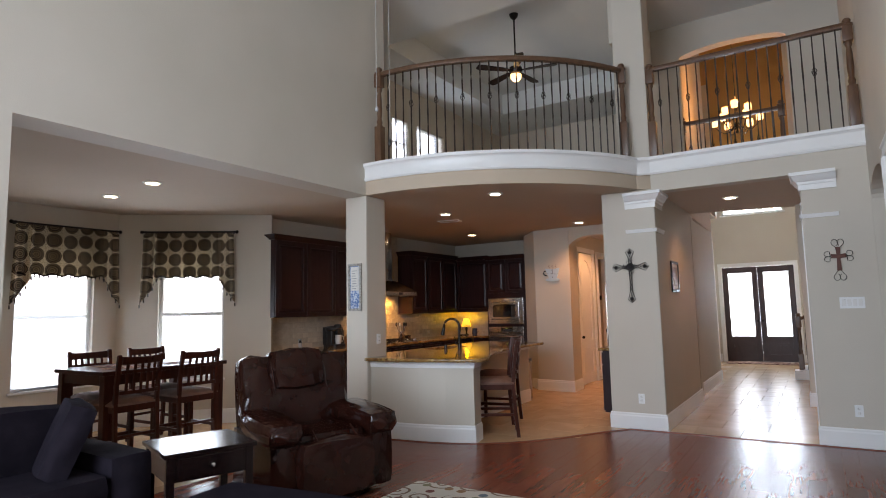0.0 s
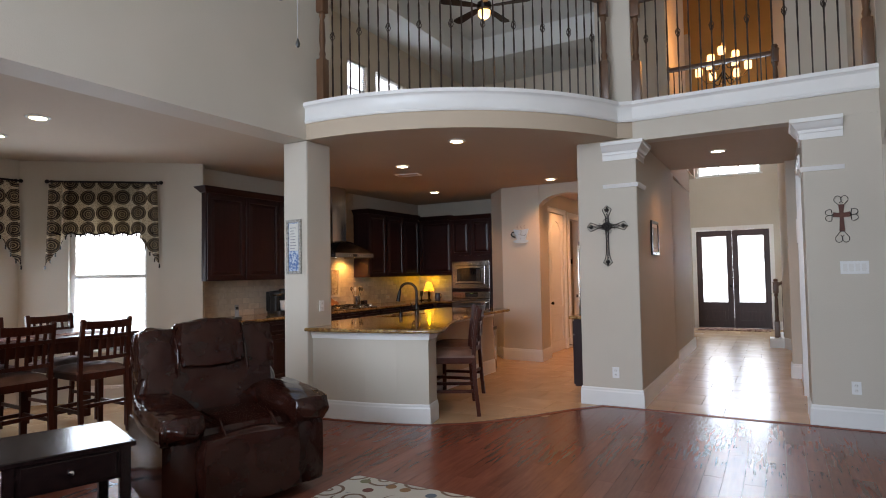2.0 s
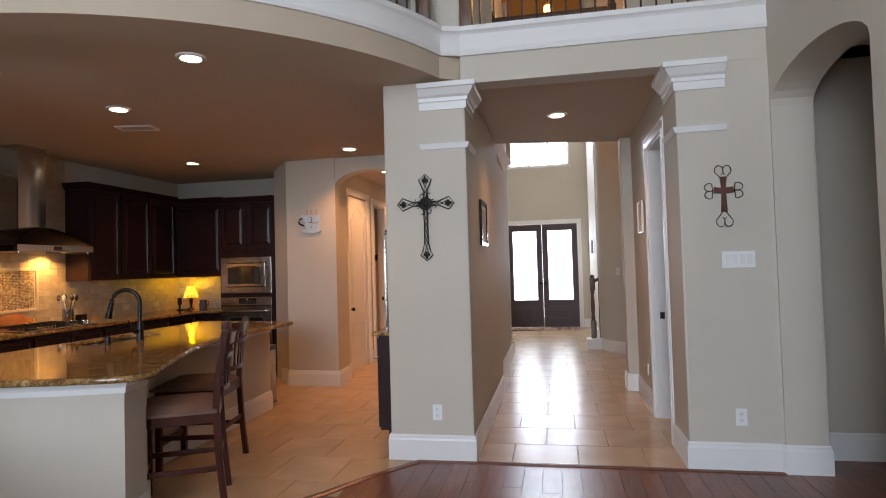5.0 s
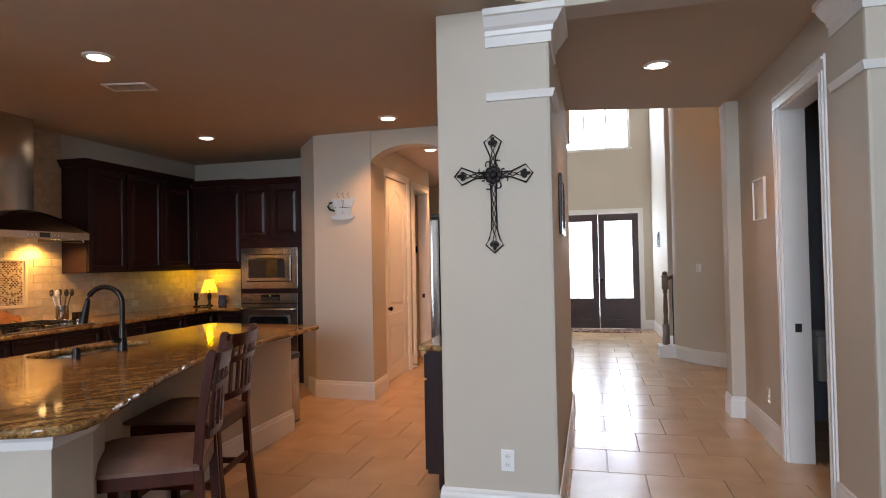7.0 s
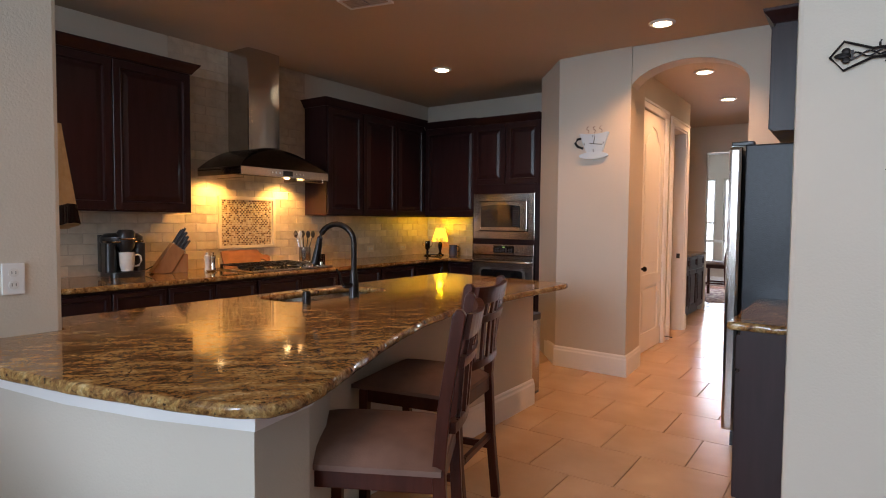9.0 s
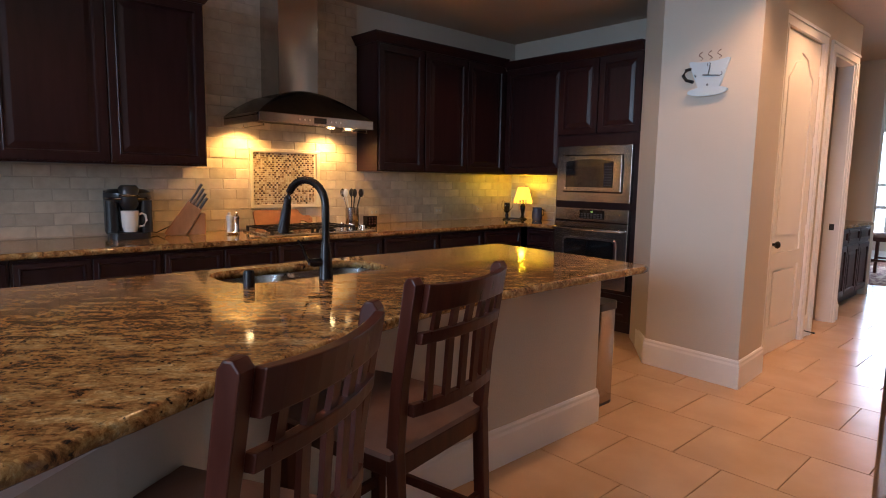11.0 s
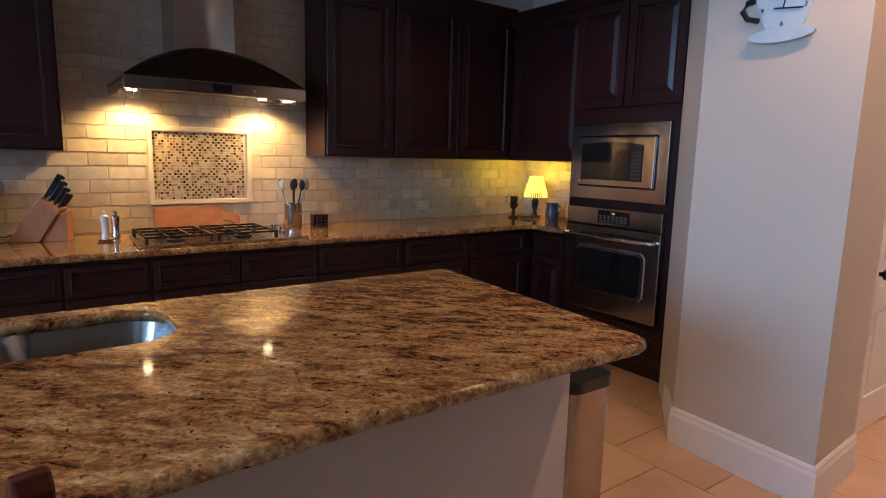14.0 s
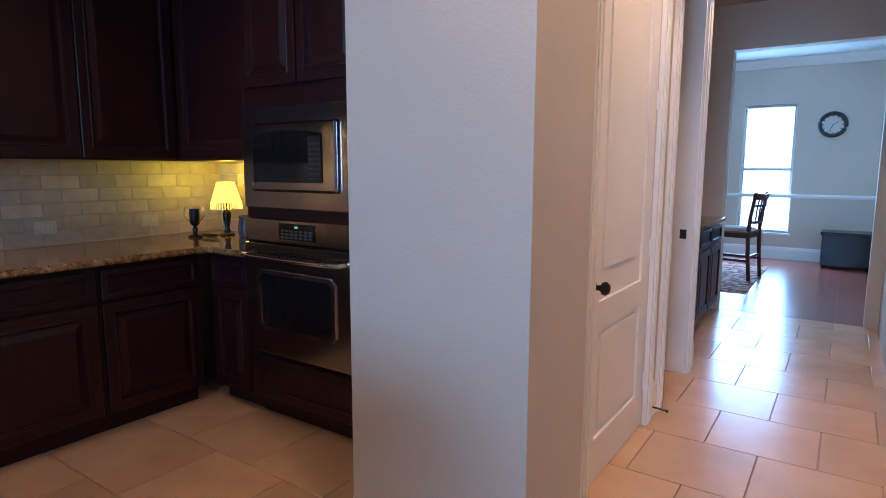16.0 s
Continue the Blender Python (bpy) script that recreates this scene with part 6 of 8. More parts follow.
for sx in (-1, 1):
    bm = bmesh.new()
    tube(bm, [(sx * 0.215, 0.05 + 0.06 * k + 0.010 * math.sin(k * 9), 0.70 + 0.33 * k) for k in (0, 0.25, 0.5, 0.75, 1.0)], 0.007, 6)
    bmesh.ops.rotate(bm, verts=bm.verts, cent=LEAN[0], matrix=Matrix.Rotation(radians(LEAN[1]), 3, "X"))
    part("seam", bm, LEATHER, rec)
for u in (-0.15, 0.15):
    bm = bmesh.new()
    tube(bm, [(u, -0.49, 0.12), (u, -0.535, 0.25), (u, -0.515, 0.44), (u, -0.40, 0.515), (u, -0.10, 0.52)], 0.008, 6)
    part("seam", bm, LEATHER, rec)
for sx in (-1, 1):
    for sy in (-0.3, 0.3):
        bm = bmesh.new()
        rod(bm, (sx * 0.33, sy, 0), (sx * 0.33, sy, 0.09), 0.025)
        part("foot", bm, BLACK, rec)

et = thing("end_table", "espresso square end table with one drawer", "end table", -3.25, 1.61, 0, 71)
bm = bmesh.new()
box(bm, -0.29, 0.29, -0.29, 0.29, 0.572, 0.60, 0.005)
part("top", bm, ESPRESSO, et)
bm = bmesh.new()
plate(bm, rect(-0.265, 0.265, -0.265, 0.265), [rect(-0.245, 0.245, -0.245, 0.245)], 0.42, 0.572, flat)
part("apron", bm, ESPRESSO, et)
bm = bmesh.new()
box(bm, -0.20, 0.20, -0.275, -0.262, 0.435, 0.56, 0.003)
dr = part("drawer", bm, ESPRESSO, et)
bm = bmesh.new()
lathe(bm, [(0.006, 0), (0.006, 0.012), (0.014, 0.02), (0.012, 0.028), (0.002, 0.03)], seg=12)
bmesh.ops.transform(bm, matrix=pose(0, -0.275, 0.50, 90, 0, 0), verts=bm.verts)
part("knob", bm, CHROME, dr, smooth=True)
for sx in (-1, 1):
    for sy in (-1, 1):
        bm = bmesh.new()
        box(bm, sx * 0.245 - 0.025, sx * 0.245 + 0.025, sy * 0.245 - 0.025, sy * 0.245 + 0.025, 0, 0.572, 0.003)
        part("leg", bm, ESPRESSO, et)
bm = bmesh.new()
box(bm, -0.24, 0.24, -0.24, 0.24, 0.15, 0.17, 0.003)
part("shelf", bm, ESPRESSO, et)

sofa = thing("sofa", "charcoal upholstered sofa with loose pillows", "sofa", -3.72, 0.15, 0, 90)
for nm, q in (("base", (-1.05, 1.05, -0.46, 0.40, 0.06, 0.36, 0.08, 8, 0.0)), ("arm", (0.88, 1.14, -0.48, 0.42, 0.06, 0.62, 0.22, 8, 0.02)), ("arm", (-1.14, -0.88, -0.48, 0.42, 0.06, 0.62, 0.22, 8, 0.02)), ("backrest", (-1.0, 1.0, 0.20, 0.44, 0.30, 0.82, 0.20, 8, 0.02)), ("seat_cushion", (0.0, 0.88, -0.50, 0.24, 0.34, 0.52, 0.25, 8, 0.02)), ("seat_cushion", (-0.88, 0.0, -0.50, 0.24, 0.34, 0.52, 0.25, 8, 0.02)), ("back_cushion", (0.02, 0.88, 0.04, 0.30, 0.48, 0.90, 0.35, 8, 0.04)), ("back_cushion", (-0.88, -0.02, 0.04, 0.30, 0.48, 0.90, 0.35, 8, 0.04))):
    bm = bmesh.new()
    puff(bm, *q)
    part(nm, bm, SOFA_CLOTH, sofa, smooth=True)
for sx in (-1, 1):
    for sy in (-0.38, 0.32):
        bm = bmesh.new()
        rod(bm, (sx * 1.0, sy, 0), (sx * 1.0, sy, 0.09), 0.025)
        part("foot", bm, ESPRESSO, sofa)
pil = thing("throw_pillow", "dark plum square throw pillow leaning on the sofa arm", "pillow", -3.62, 0.84, 0.50)
bm = bmesh.new()
puff(bm, -0.24, 0.24, -0.08, 0.08, 0.0, 0.46, 0.30, 10, 0.04)
bmesh.ops.rotate(bm, verts=bm.verts, cent=(0, 0, 0), matrix=Matrix.Rotation(radians(-22), 3, "X"))
bmesh.ops.rotate(bm, verts=bm.verts, cent=(0, 0, 0), matrix=Matrix.Rotation(radians(-20), 3, "Z"))
part("cushion", bm, SOFA_CLOTH, pil, smooth=True)
ott = thing("ottoman", "large charcoal upholstered ottoman on the rug", "ottoman", -2.25, 1.18, 0.012, 8)
bm = bmesh.new()
puff(bm, -0.48, 0.48, -0.40, 0.40, 0.06, 0.42, 0.12, 8, 0.01)
part("cushion", bm, SOFA_CLOTH, ott, smooth=True)
for sx in (-1, 1):
    for sy in (-1, 1):
        bm = bmesh.new()
        rod(bm, (sx * 0.38, sy * 0.30, 0), (sx * 0.38, sy * 0.30, 0.10), 0.025)
        part("foot", bm, ESPRESSO, ott)
rug = thing("area_rug", "cream area rug with brown and green scroll pattern", "rug", -1.55, 2.0, 0.0)
bm = bmesh.new()
box(bm, -1.07, 1.07, -1.35, 1.28, 0, 0.012, 0.004)
part("woven_field", bm, RUG, rug)

# bookcase in the east wall
bc = thing("built_in_bookcase", "white built-in bookcase with moulded shelf edges", "bookcase", 0.86, 3.36, 0)
bm = bmesh.new()
box(bm, 0.40, 0.42, -1.16, 1.16, 0, 2.52)
part("back", bm, TRIM, bc)
for sy in (-1, 1):
    bm = bmesh.new()
    box(bm, 0.002, 0.40, sy * 1.16 - (0.02 if sy > 0 else 0), sy * 1.16 + (0.02 if sy < 0 else 0), 0, 2.52)
    side = part("side", bm, TRIM, bc)
    if sy > 0:
        for z0 in (0.55, 1.0, 1.45, 1.9, 2.3):
            for k in range(-3, 4):
                for xx in (0.06, 0.34):
                    bm = bmesh.new()
                    rod(bm, (xx, 1.1395, z0 + k * 0.055), (xx, 1.138, z0 + k * 0.055), 0.004, seg=6)
                    part("peg_hole", bm, BLACK, side)
bm = bmesh.new()
box(bm, 0.002, 0.40, -1.16, 1.16, 2.50, 2.52)
part("top", bm, TRIM, bc)
for z in (0.50, 0.94, 1.38, 1.82, 2.26):
    bm = bmesh.new()
    box(bm, 0.05, 0.40, -1.14, 1.14, z - 0.02, z + 0.012)
    sweep(bm, [(0.05, 1.14), (0.05, -1.14)], [(0, z - 0.028), (0.012, z - 0.024), (0.022, z - 0.006), (0.026, z + 0.004), (0.026, z + 0.014), (0, z + 0.014)])
    part("shelf", bm, TRIM, bc)
for sy in (-1, 1):
    bm = bmesh.new()
    u0, u1 = sorted((sy * 1.16, sy * 1.25))
    step = [(u0, 0), (u0, -0.022), (u0 + 0.012, -0.032), (u0 + 0.022, -0.024), (u1 - 0.026, -0.024), (u1 - 0.014, -0.036), (u1, -0.036), (u1, 0)]
    plate(bm, [(w, u) for u, w in step], [], 0, 2.52, flat)
    part("casing_leg", bm, TRIM, bc)
bm = bmesh.new()
plate(bm, [(2.52, 0), (2.52, -0.024), (2.535, -0.032), (2.545, -0.024), (2.585, -0.024), (2.597, -0.036), (2.61, -0.036), (2.61, 0)], [], -1.25, 1.25, lambda u, v, w: (v, w, u))
part("casing_head", bm, TRIM, bc)
bm = bmesh.new()
box(bm, 0.02, 0.06, -1.14, 1.14, 0, 0.12)
part("plinth", bm, TRIM, bc)
bk = thing("pine_cone_basket", "heap of dark brown pine cones in the bookcase", "pine cones", 1.02, 4.36, 0.0)
for i in range(9):
    bm = bmesh.new()
    cx, cy, cz = random.uniform(-0.08, 0.08), random.uniform(-0.10, 0.10), 0.16 + random.uniform(0, 0.16)
    for k in range(6):
        r = 0.045 * math.sin(math.pi * (k + 1) / 7.5)
        lathe(bm, [(r * 0.6, 0), (r, 0.006), (r * 0.7, 0.014)], (cx, cy, cz + k * 0.013), 8)
    part("pine_cone", bm, surface("pine_cone_brown", (0.05, 0.02, 0.012), (0.11, 0.05, 0.03), 0.8, 40.0) if i == 0 else bpy.data.materials["pine_cone_brown"], bk)
bm = bmesh.new()
lathe(bm, [(0.10, 0), (0.14, 0.05), (0.15, 0.17), (0.14, 0.17), (0.09, 0.02)], seg=18)
part("basket", bm, ESPRESSO, bk)

# ---- wall decoration ----


def arm_outline(L, w0, w1):
    """A flared arm: narrow at the centre, with a pointed end."""
    if L > 0.3:
        half = [(w0, 0.04), (w0 * 0.8, L * 0.35), (w0 * 0.9, L * 0.68), (w1 * 0.6, L * 0.82), (w1, L * 0.90)]
        return half + [(0, L)] + [(-a, c) for a, c in reversed(half)]
    return [(w0, 0.04), (w0 * 0.9, L * 0.45), (w1, L * 0.82), (0, L), (-w1, L * 0.82), (-w0 * 0.9, L * 0.45), (-w0, 0.04)]


cross = thing("iron_wall_cross", "black wrought-iron wall cross with scrolls and fleurs-de-lis", "wall cross", -1.53, 6.212, 1.90)
for ang, L in ((0, 0.22), (90, 0.215), (-90, 0.215), (180, 0.425)):
    bm = bmesh.new()
    tube(bm, [(u, -0.006, v) for u, v in arm_outline(L, 0.016, 0.048)], 0.0045, 6)
    for s in (-1, 1):
        tube(bm, [(s * 0.009 * math.sin(i * (6 if L > 0.3 else 3) * math.pi / 16), -0.006, 0.05 + (L - 0.10) * i / 16) for i in range(17)], 0.003, 5)
    bmesh.ops.rotate(bm, verts=bm.verts, cent=(0, 0, 0), matrix=Matrix.Rotation(radians(ang), 3, "Y"))
    part("arm", bm, IRON, cross)
    bm = bmesh.new()
    ball(bm, (0, -0.008, L - 0.035), 0.016, 8, (0.7, 0.5, 1.5))
    for s in (-1, 1):
        ball(bm, (s * 0.015, -0.008, L - 0.045), 0.011, 8, (1, 0.5, 1.2))
    box(bm, -0.016, 0.016, -0.012, -0.004, L - 0.066, L - 0.058)
    bmesh.ops.rotate(bm, verts=bm.verts, cent=(0, 0, 0), matrix=Matrix.Rotation(radians(ang), 3, "Y"))
    part("fleur_de_lis", bm, IRON, cross)
bm = bmesh.new()
for k in range(8):
    a = k * math.pi / 4
    ball(bm, (0.033 * math.cos(a), -0.010, 0.033 * math.sin(a)), 0.018, 8, (1, 0.5, 1))
ball(bm, (0, -0.012, 0), 0.022, 8, (1, 0.6, 1))
part("rosette", bm, IRON, cross)
for k in range(8):
    a = math.pi / 4 * (k // 2 * 2 + 1)
    s = 1 if k % 2 else -1
    bm = bmesh.new()
    pts = []
    for i in range(12):
        th = i / 11 * 4.4
        rr = 0.022 - 0.0014 * i
        pts.append((math.cos(a) * 0.058 + s * -math.sin(a) * 0.026 + rr * math.cos(th + a), -0.006, math.sin(a) * 0.058 + s * math.cos(a) * 0.026 + s * rr * math.sin(th + a)))
    tube(bm, pts, 0.0035, 5)
    part("scroll", bm, IRON, cross)

rc = thing("rustic_wall_cross", "small rust-red metal cross with wire heart loops", "wall cross", 0.546, 6.212, 1.89)
bm = bmesh.new()
plate(bm, [(-0.021, -0.145), (0.021, -0.145), (0.015, -0.02), (0.062, -0.016), (0.062, 0.026), (0.015, 0.020), (0.023, 0.095), (-0.023, 0.095), (-0.015, 0.020), (-0.062, 0.026), (-0.062, -0.016), (-0.015, -0.02)], [], -0.012, -0.002, along_x)
part("body", bm, RUST, rc, bevel=0.002)
for ang, L in ((0, 0.178), (90, 0.128), (-90, 0.128), (180, 0.25)):
    bm = bmesh.new()
    for s in (-1, 1):
        pts = [(0, -0.006, 0.07 if ang != 180 else 0.13)]
        for i in range(14):
            th = i / 13 * 4.6
            pts.append((s * (0.026 + 0.027 * math.cos(th - 0.4)), -0.006, L - 0.040 + 0.034 * math.sin(th - 0.4)))
        tube(bm, pts, 0.003, 5)
    bmesh.ops.rotate(bm, verts=bm.verts, cent=(0, 0, 0), matrix=Matrix.Rotation(radians(ang), 3, "Y"))
    part("wire_loop", bm, IRON, rc)


def plate_switch(name, x, y, z, rz, gangs, kind, tilt=0):
    t = thing(name, "%s %s cover plate on the %s" % (("beige", kind, "backsplash tiles") if tilt else ("white", kind, "wall")), kind, x, y, z, rz)
    t.matrix_world = pose(x, y, z, 0, tilt, rz)
    w = 0.072 + 0.046 * (gangs - 1)
    bm = bmesh.new()
    box(bm, -w / 2, w / 2, -0.007, 0, -0.057, 0.057, 0.003)
    part("cover", bm, CREAM if tilt else WHITE, t)
    for i in range(gangs):
        u = (i - (gangs - 1) / 2) * 0.046
        if kind == "outlet":
            for v in (-0.022, 0.022):
                bm = bmesh.new()
                lathe(bm, [(0.016, 0), (0.016, 0.003), (0.001, 0.003)], seg=14)
                bmesh.ops.transform(bm, matrix=pose(u, -0.006, v, 90, 0, 0), verts=bm.verts)
                f = part("socket", bm, CERAMIC, t)
                bm = bmesh.new()
                box(bm, u - 0.007, u - 0.005, -0.0098, -0.0088, v - 0.004, v + 0.006)
                box(bm, u + 0.005, u + 0.007, -0.0098, -0.0088, v - 0.004, v + 0.006)
                part("slot", bm, BLACK, f)
        else:
            bm = bmesh.new()
            box(bm, u - 0.016, u + 0.016, -0.0105, -0.006, -0.033, 0.033, 0.002)
            part("rocker", bm, CERAMIC, t)


plate_switch("outlet", -1.485, 6.22, 0.355, 0, 1, "outlet")
plate_switch("outlet", 0.60, 6.22, 0.36, 0, 1, "outlet")
plate_switch("light_switch", 0.625, 6.22, 1.42, 0, 4, "light switch")
plate_switch("outlet", -4.12, 4.63, 1.115, 90, 1, "outlet")
plate_switch("outlet", 0.275, 8.05, 0.36, -90, 1, "outlet")
plate_switch("outlet", HOODX + 0.012, 8.90, 1.01, 90, 1, "outlet", 90)
plate_switch("outlet", HOODX + 0.012, 8.10, 1.01, 90, 1, "outlet", 90)
plate_switch("outlet", HOODX + 0.012, 9.50, 1.01, 90, 1, "outlet", 90)
plate_switch("light_switch", 0.36, 11.465, 1.28, -45, 1, "light switch")


def picture(name, x, y, z, rz, w, h, frame_mat, art, label, fw=0.03, mat_w=0.0):
    t = thing(name, label, "picture", x, y, z, rz)
    bm = bmesh.new()
    plate(bm, rect(-w / 2, w / 2, -h / 2, h / 2), [rect(-w / 2 + fw, w / 2 - fw, -h / 2 + fw, h / 2 - fw)], -0.022, -0.002, along_x)
    part("frame", bm, frame_mat, t, bevel=0.003)
    bm = bmesh.new()
    box(bm, -w / 2 + fw - 0.004, w / 2 - fw + 0.004, -0.010, -0.003, -h / 2 + fw - 0.004, h / 2 - fw + 0.004)
    part("print", bm, PAPER if mat_w else art, t)
    if mat_w:
        bm = bmesh.new()
        box(bm, -w / 2 + fw + mat_w, w / 2 - fw - mat_w, -0.012, -0.009, -h / 2 + fw + mat_w, h / 2 - fw - mat_w)
        part("image", bm, art, t)
    return t


cp = picture("calendar_frame", -4.29, 4.418, 1.73, 0, 0.205, 0.56, GREY_FRAME, BLUE_ART, "narrow grey patterned frame with a notepad and blue print", 0.03)
bm = bmesh.new()
box(bm, -0.06, 0.06, -0.014, -0.009, -0.04, 0.24)
pad = part("notepad", bm, PAPER, cp)
for i in range(8):
    bm = bmesh.new()
    box(bm, -0.045, random.uniform(0.0, 0.045), -0.0150, -0.0138, -0.02 + i * 0.03, -0.012 + i * 0.03)
    part("text_line", bm, GREY_PLASTIC, pad)
picture("hall_picture", -1.222, 7.16, 1.80, 90, 0.44, 0.40, ESPRESSO, DARK_ART, "dark framed picture on the hall wall", 0.035, 0.04)
picture("small_canvas", 0.272, 8.10, 1.87, -90, 0.32, 0.32, WHITE, PAPER, "small white canvas with a dark crest on the hall wall", 0.01)
picture("powder_picture", 1.10, 8.745, 1.58, 0, 0.34, 0.50, ESPRESSO, DARK_ART, "dark framed picture in the powder room", 0.05, 0.05)
picture("foyer_picture", 0.155, 14.2, 1.75, -90, 0.22, 0.26, BLUE_POT, DARK_ART, "small dark framed picture beside the front door", 0.03)

# teacup clock
ck = thing("teacup_wall_clock", "pale blue enamel wall clock shaped like a teacup", "wall clock", -3.565, 8.835, 1.90, -3)
ck.scale = (1.22, 1.0, 1.10)
bm = bmesh.new()
plate(bm, [(-0.085, 0.03), (-0.07, 0.035), (-0.045, 0.02), (0.045, 0.02), (0.07, 0.06), (0.10, 0.165), (0.112, 0.20), (0.10, 0.205), (0.05, 0.195), (0.0, 0.193), (-0.05, 0.195), (-0.10, 0.205), (-0.112, 0.20), (-0.10, 0.165)][2:], [], -0.022, -0.004, along_x)
part("cup", bm, SKY_BLUE, ck, bevel=0.003)
bm = bmesh.new()
plate(bm, [(0.11 * math.cos(a * math.pi / 12), 0.022 + 0.028 * math.sin(a * math.pi / 12)) for a in range(24)], [], -0.030, -0.012, along_x)
part("saucer", bm, SKY_BLUE, ck, bevel=0.003)
bm = bmesh.new()
tube(bm, [(-0.095, -0.014, 0.165), (-0.13, -0.014, 0.16), (-0.145, -0.014, 0.13), (-0.125, -0.014, 0.10), (-0.085, -0.014, 0.085)], 0.010, 8)
part("handle", bm, BLACK, ck, smooth=True)
for a, L in ((80, 0.05), (-8, 0.065), (172, 0.03)):
    bm = bmesh.new()
    rod(bm, (0, -0.025, 0.115), (L * math.cos(radians(a)), -0.025, 0.115 + L * math.sin(radians(a))), 0.0028, seg=6)
    part("clock_hand", bm, BLACK, ck)
for s, u, v in (("12", 0, 0.175), ("3", 0.072, 0.115), ("6", 0, 0.06), ("9", -0.07, 0.115)):
    f = bpy.data.curves.new("numeral", "FONT")
    f.body, f.size, f.align_x, f.align_y, f.extrude = s, 0.026, "CENTER", "CENTER", 0.0005
    o = new("numeral", f)
    o.data.materials.append(BLACK)
    o.parent = ck
    o.matrix_local = pose(u, -0.0235, v, 90, 0, 0)
for u in (-0.05, 0.0, 0.05):
    bm = bmesh.new()
    tube(bm, [(u + 0.012 * math.sin(i * 1.4), -0.012, 0.205 + i * 0.010) for i in range(6)], 0.0022, 5)
    part("steam_wire", bm, RUST, ck)

# ---- things on the kitchen counter ----
CT = 0.908


cof = thing("coffee_maker", "black single-cup coffee maker with silver bands", "coffee maker", -6.10, 5.99, CT, 80)
cof.scale = (1.15, 1.15, 1.15)
bm = bmesh.new()
plate(bm, rounded(-0.105, 0.105, -0.15, 0.12, 0.05), [], 0.0, 0.036, flat)
part("drip_tray", bm, BLACK, cof, bevel=0.006)
bm = bmesh.new()
plate(bm, rounded(-0.118, 0.118, -0.01, 0.125, 0.05), [], 0.03, 0.265, flat)
part("body", bm, BLACK, cof, bevel=0.008)
for s_ in (-1, 1):
    bm = bmesh.new()
    plate(bm, rounded(min(s_ * 0.118, s_ * 0.052), max(s_ * 0.118, s_ * 0.052), -0.10, 0.02, 0.03), [], 0.03, 0.215, flat)
    part("side_pillar", bm, BLACK, cof, bevel=0.006)
    bm = bmesh.new()
    a0 = [radians(d) for d in range(-72, -9, 9)]
    tube(bm, [(s_ * 0.122 * math.cos(a), 0.0 + 0.125 * math.sin(a), 0.225) for a in a0], 0.007, 8)
    part("silver_band", bm, STEEL, cof, smooth=True)
bm = bmesh.new()
lathe(bm, [(0.112, 0.205), (0.124, 0.225), (0.122, 0.255), (0.095, 0.275), (0.004, 0.282)], (0, 0.0, 0), 28)
part("lid", bm, BLACK, cof, smooth=True)
bm = bmesh.new()
lathe(bm, [(0.030, 0.16), (0.048, 0.19), (0.052, 0.24), (0.052, 0.285), (0.040, 0.30), (0.004, 0.303)], (0, -0.085, 0), 24)
head = part("brew_head", bm, BLACK, cof, smooth=True)
bm = bmesh.new()
tube(bm, [(0.053 * math.cos(a), -0.085 + 0.053 * math.sin(a), 0.243) for a in [math.pi * (1 + i / 12) for i in range(13)]], 0.006, 8)
part("silver_trim", bm, STEEL, head, smooth=True)
bm = bmesh.new()
tube(bm, [(0.10, 0.10, 0.02), (0.16, 0.12, 0.012), (0.24, 0.12, 0.05), (0.32, 0.125, 0.09)], 0.004, 6)
part("cord", bm, BLACK, cof, smooth=True)
mug = thing("quilted_mug", "white quilted ceramic mug on the coffee maker tray", "mug", -5.988, 5.972, CT + 0.043, 75)
mug.scale = (1.18, 1.18, 1.15)
bm = bmesh.new()
lathe(bm, [(0.030, 0), (0.035, 0.004), (0.035, 0.012), (0.042, 0.035), (0.043, 0.07), (0.045, 0.12), (0.041, 0.12), (0.038, 0.05), (0.030, 0.014), (0.002, 0.012)], seg=24)
part("cup", bm, CERAMIC, mug, smooth=True)
bm = bmesh.new()
tube(bm, [(0.041, 0, 0.10), (0.060, 0, 0.105), (0.075, 0, 0.095), (0.080, 0, 0.065), (0.066, 0, 0.035), (0.038, 0, 0.03)], 0.006, 8)
part("handle", bm, CERAMIC, mug, smooth=True)
kb = thing("knife_block", "brown wooden knife block full of black-handled knives", "knife block", -6.10, 6.36, CT, 70)
kb.scale = (1.22, 1.25, 1.18)
bm = bmesh.new()
plate(bm, [(-0.115, 0.012), (-0.10, 0), (0.0, 0), (0.085, 0.145), (0.015, 0.20)], [], -0.055, 0.055, along_x)
blk = part("block", bm, BLOCK_WOOD, kb, bevel=0.004)
bm = bmesh.new()
plate(bm, [(0.004, 0), (0.105, 0), (0.105, 0.125), (0.078, 0.127)], [], -0.04, 0.04, along_x)
part("stand", bm, BLOCK_WOOD, kb, bevel=0.003)
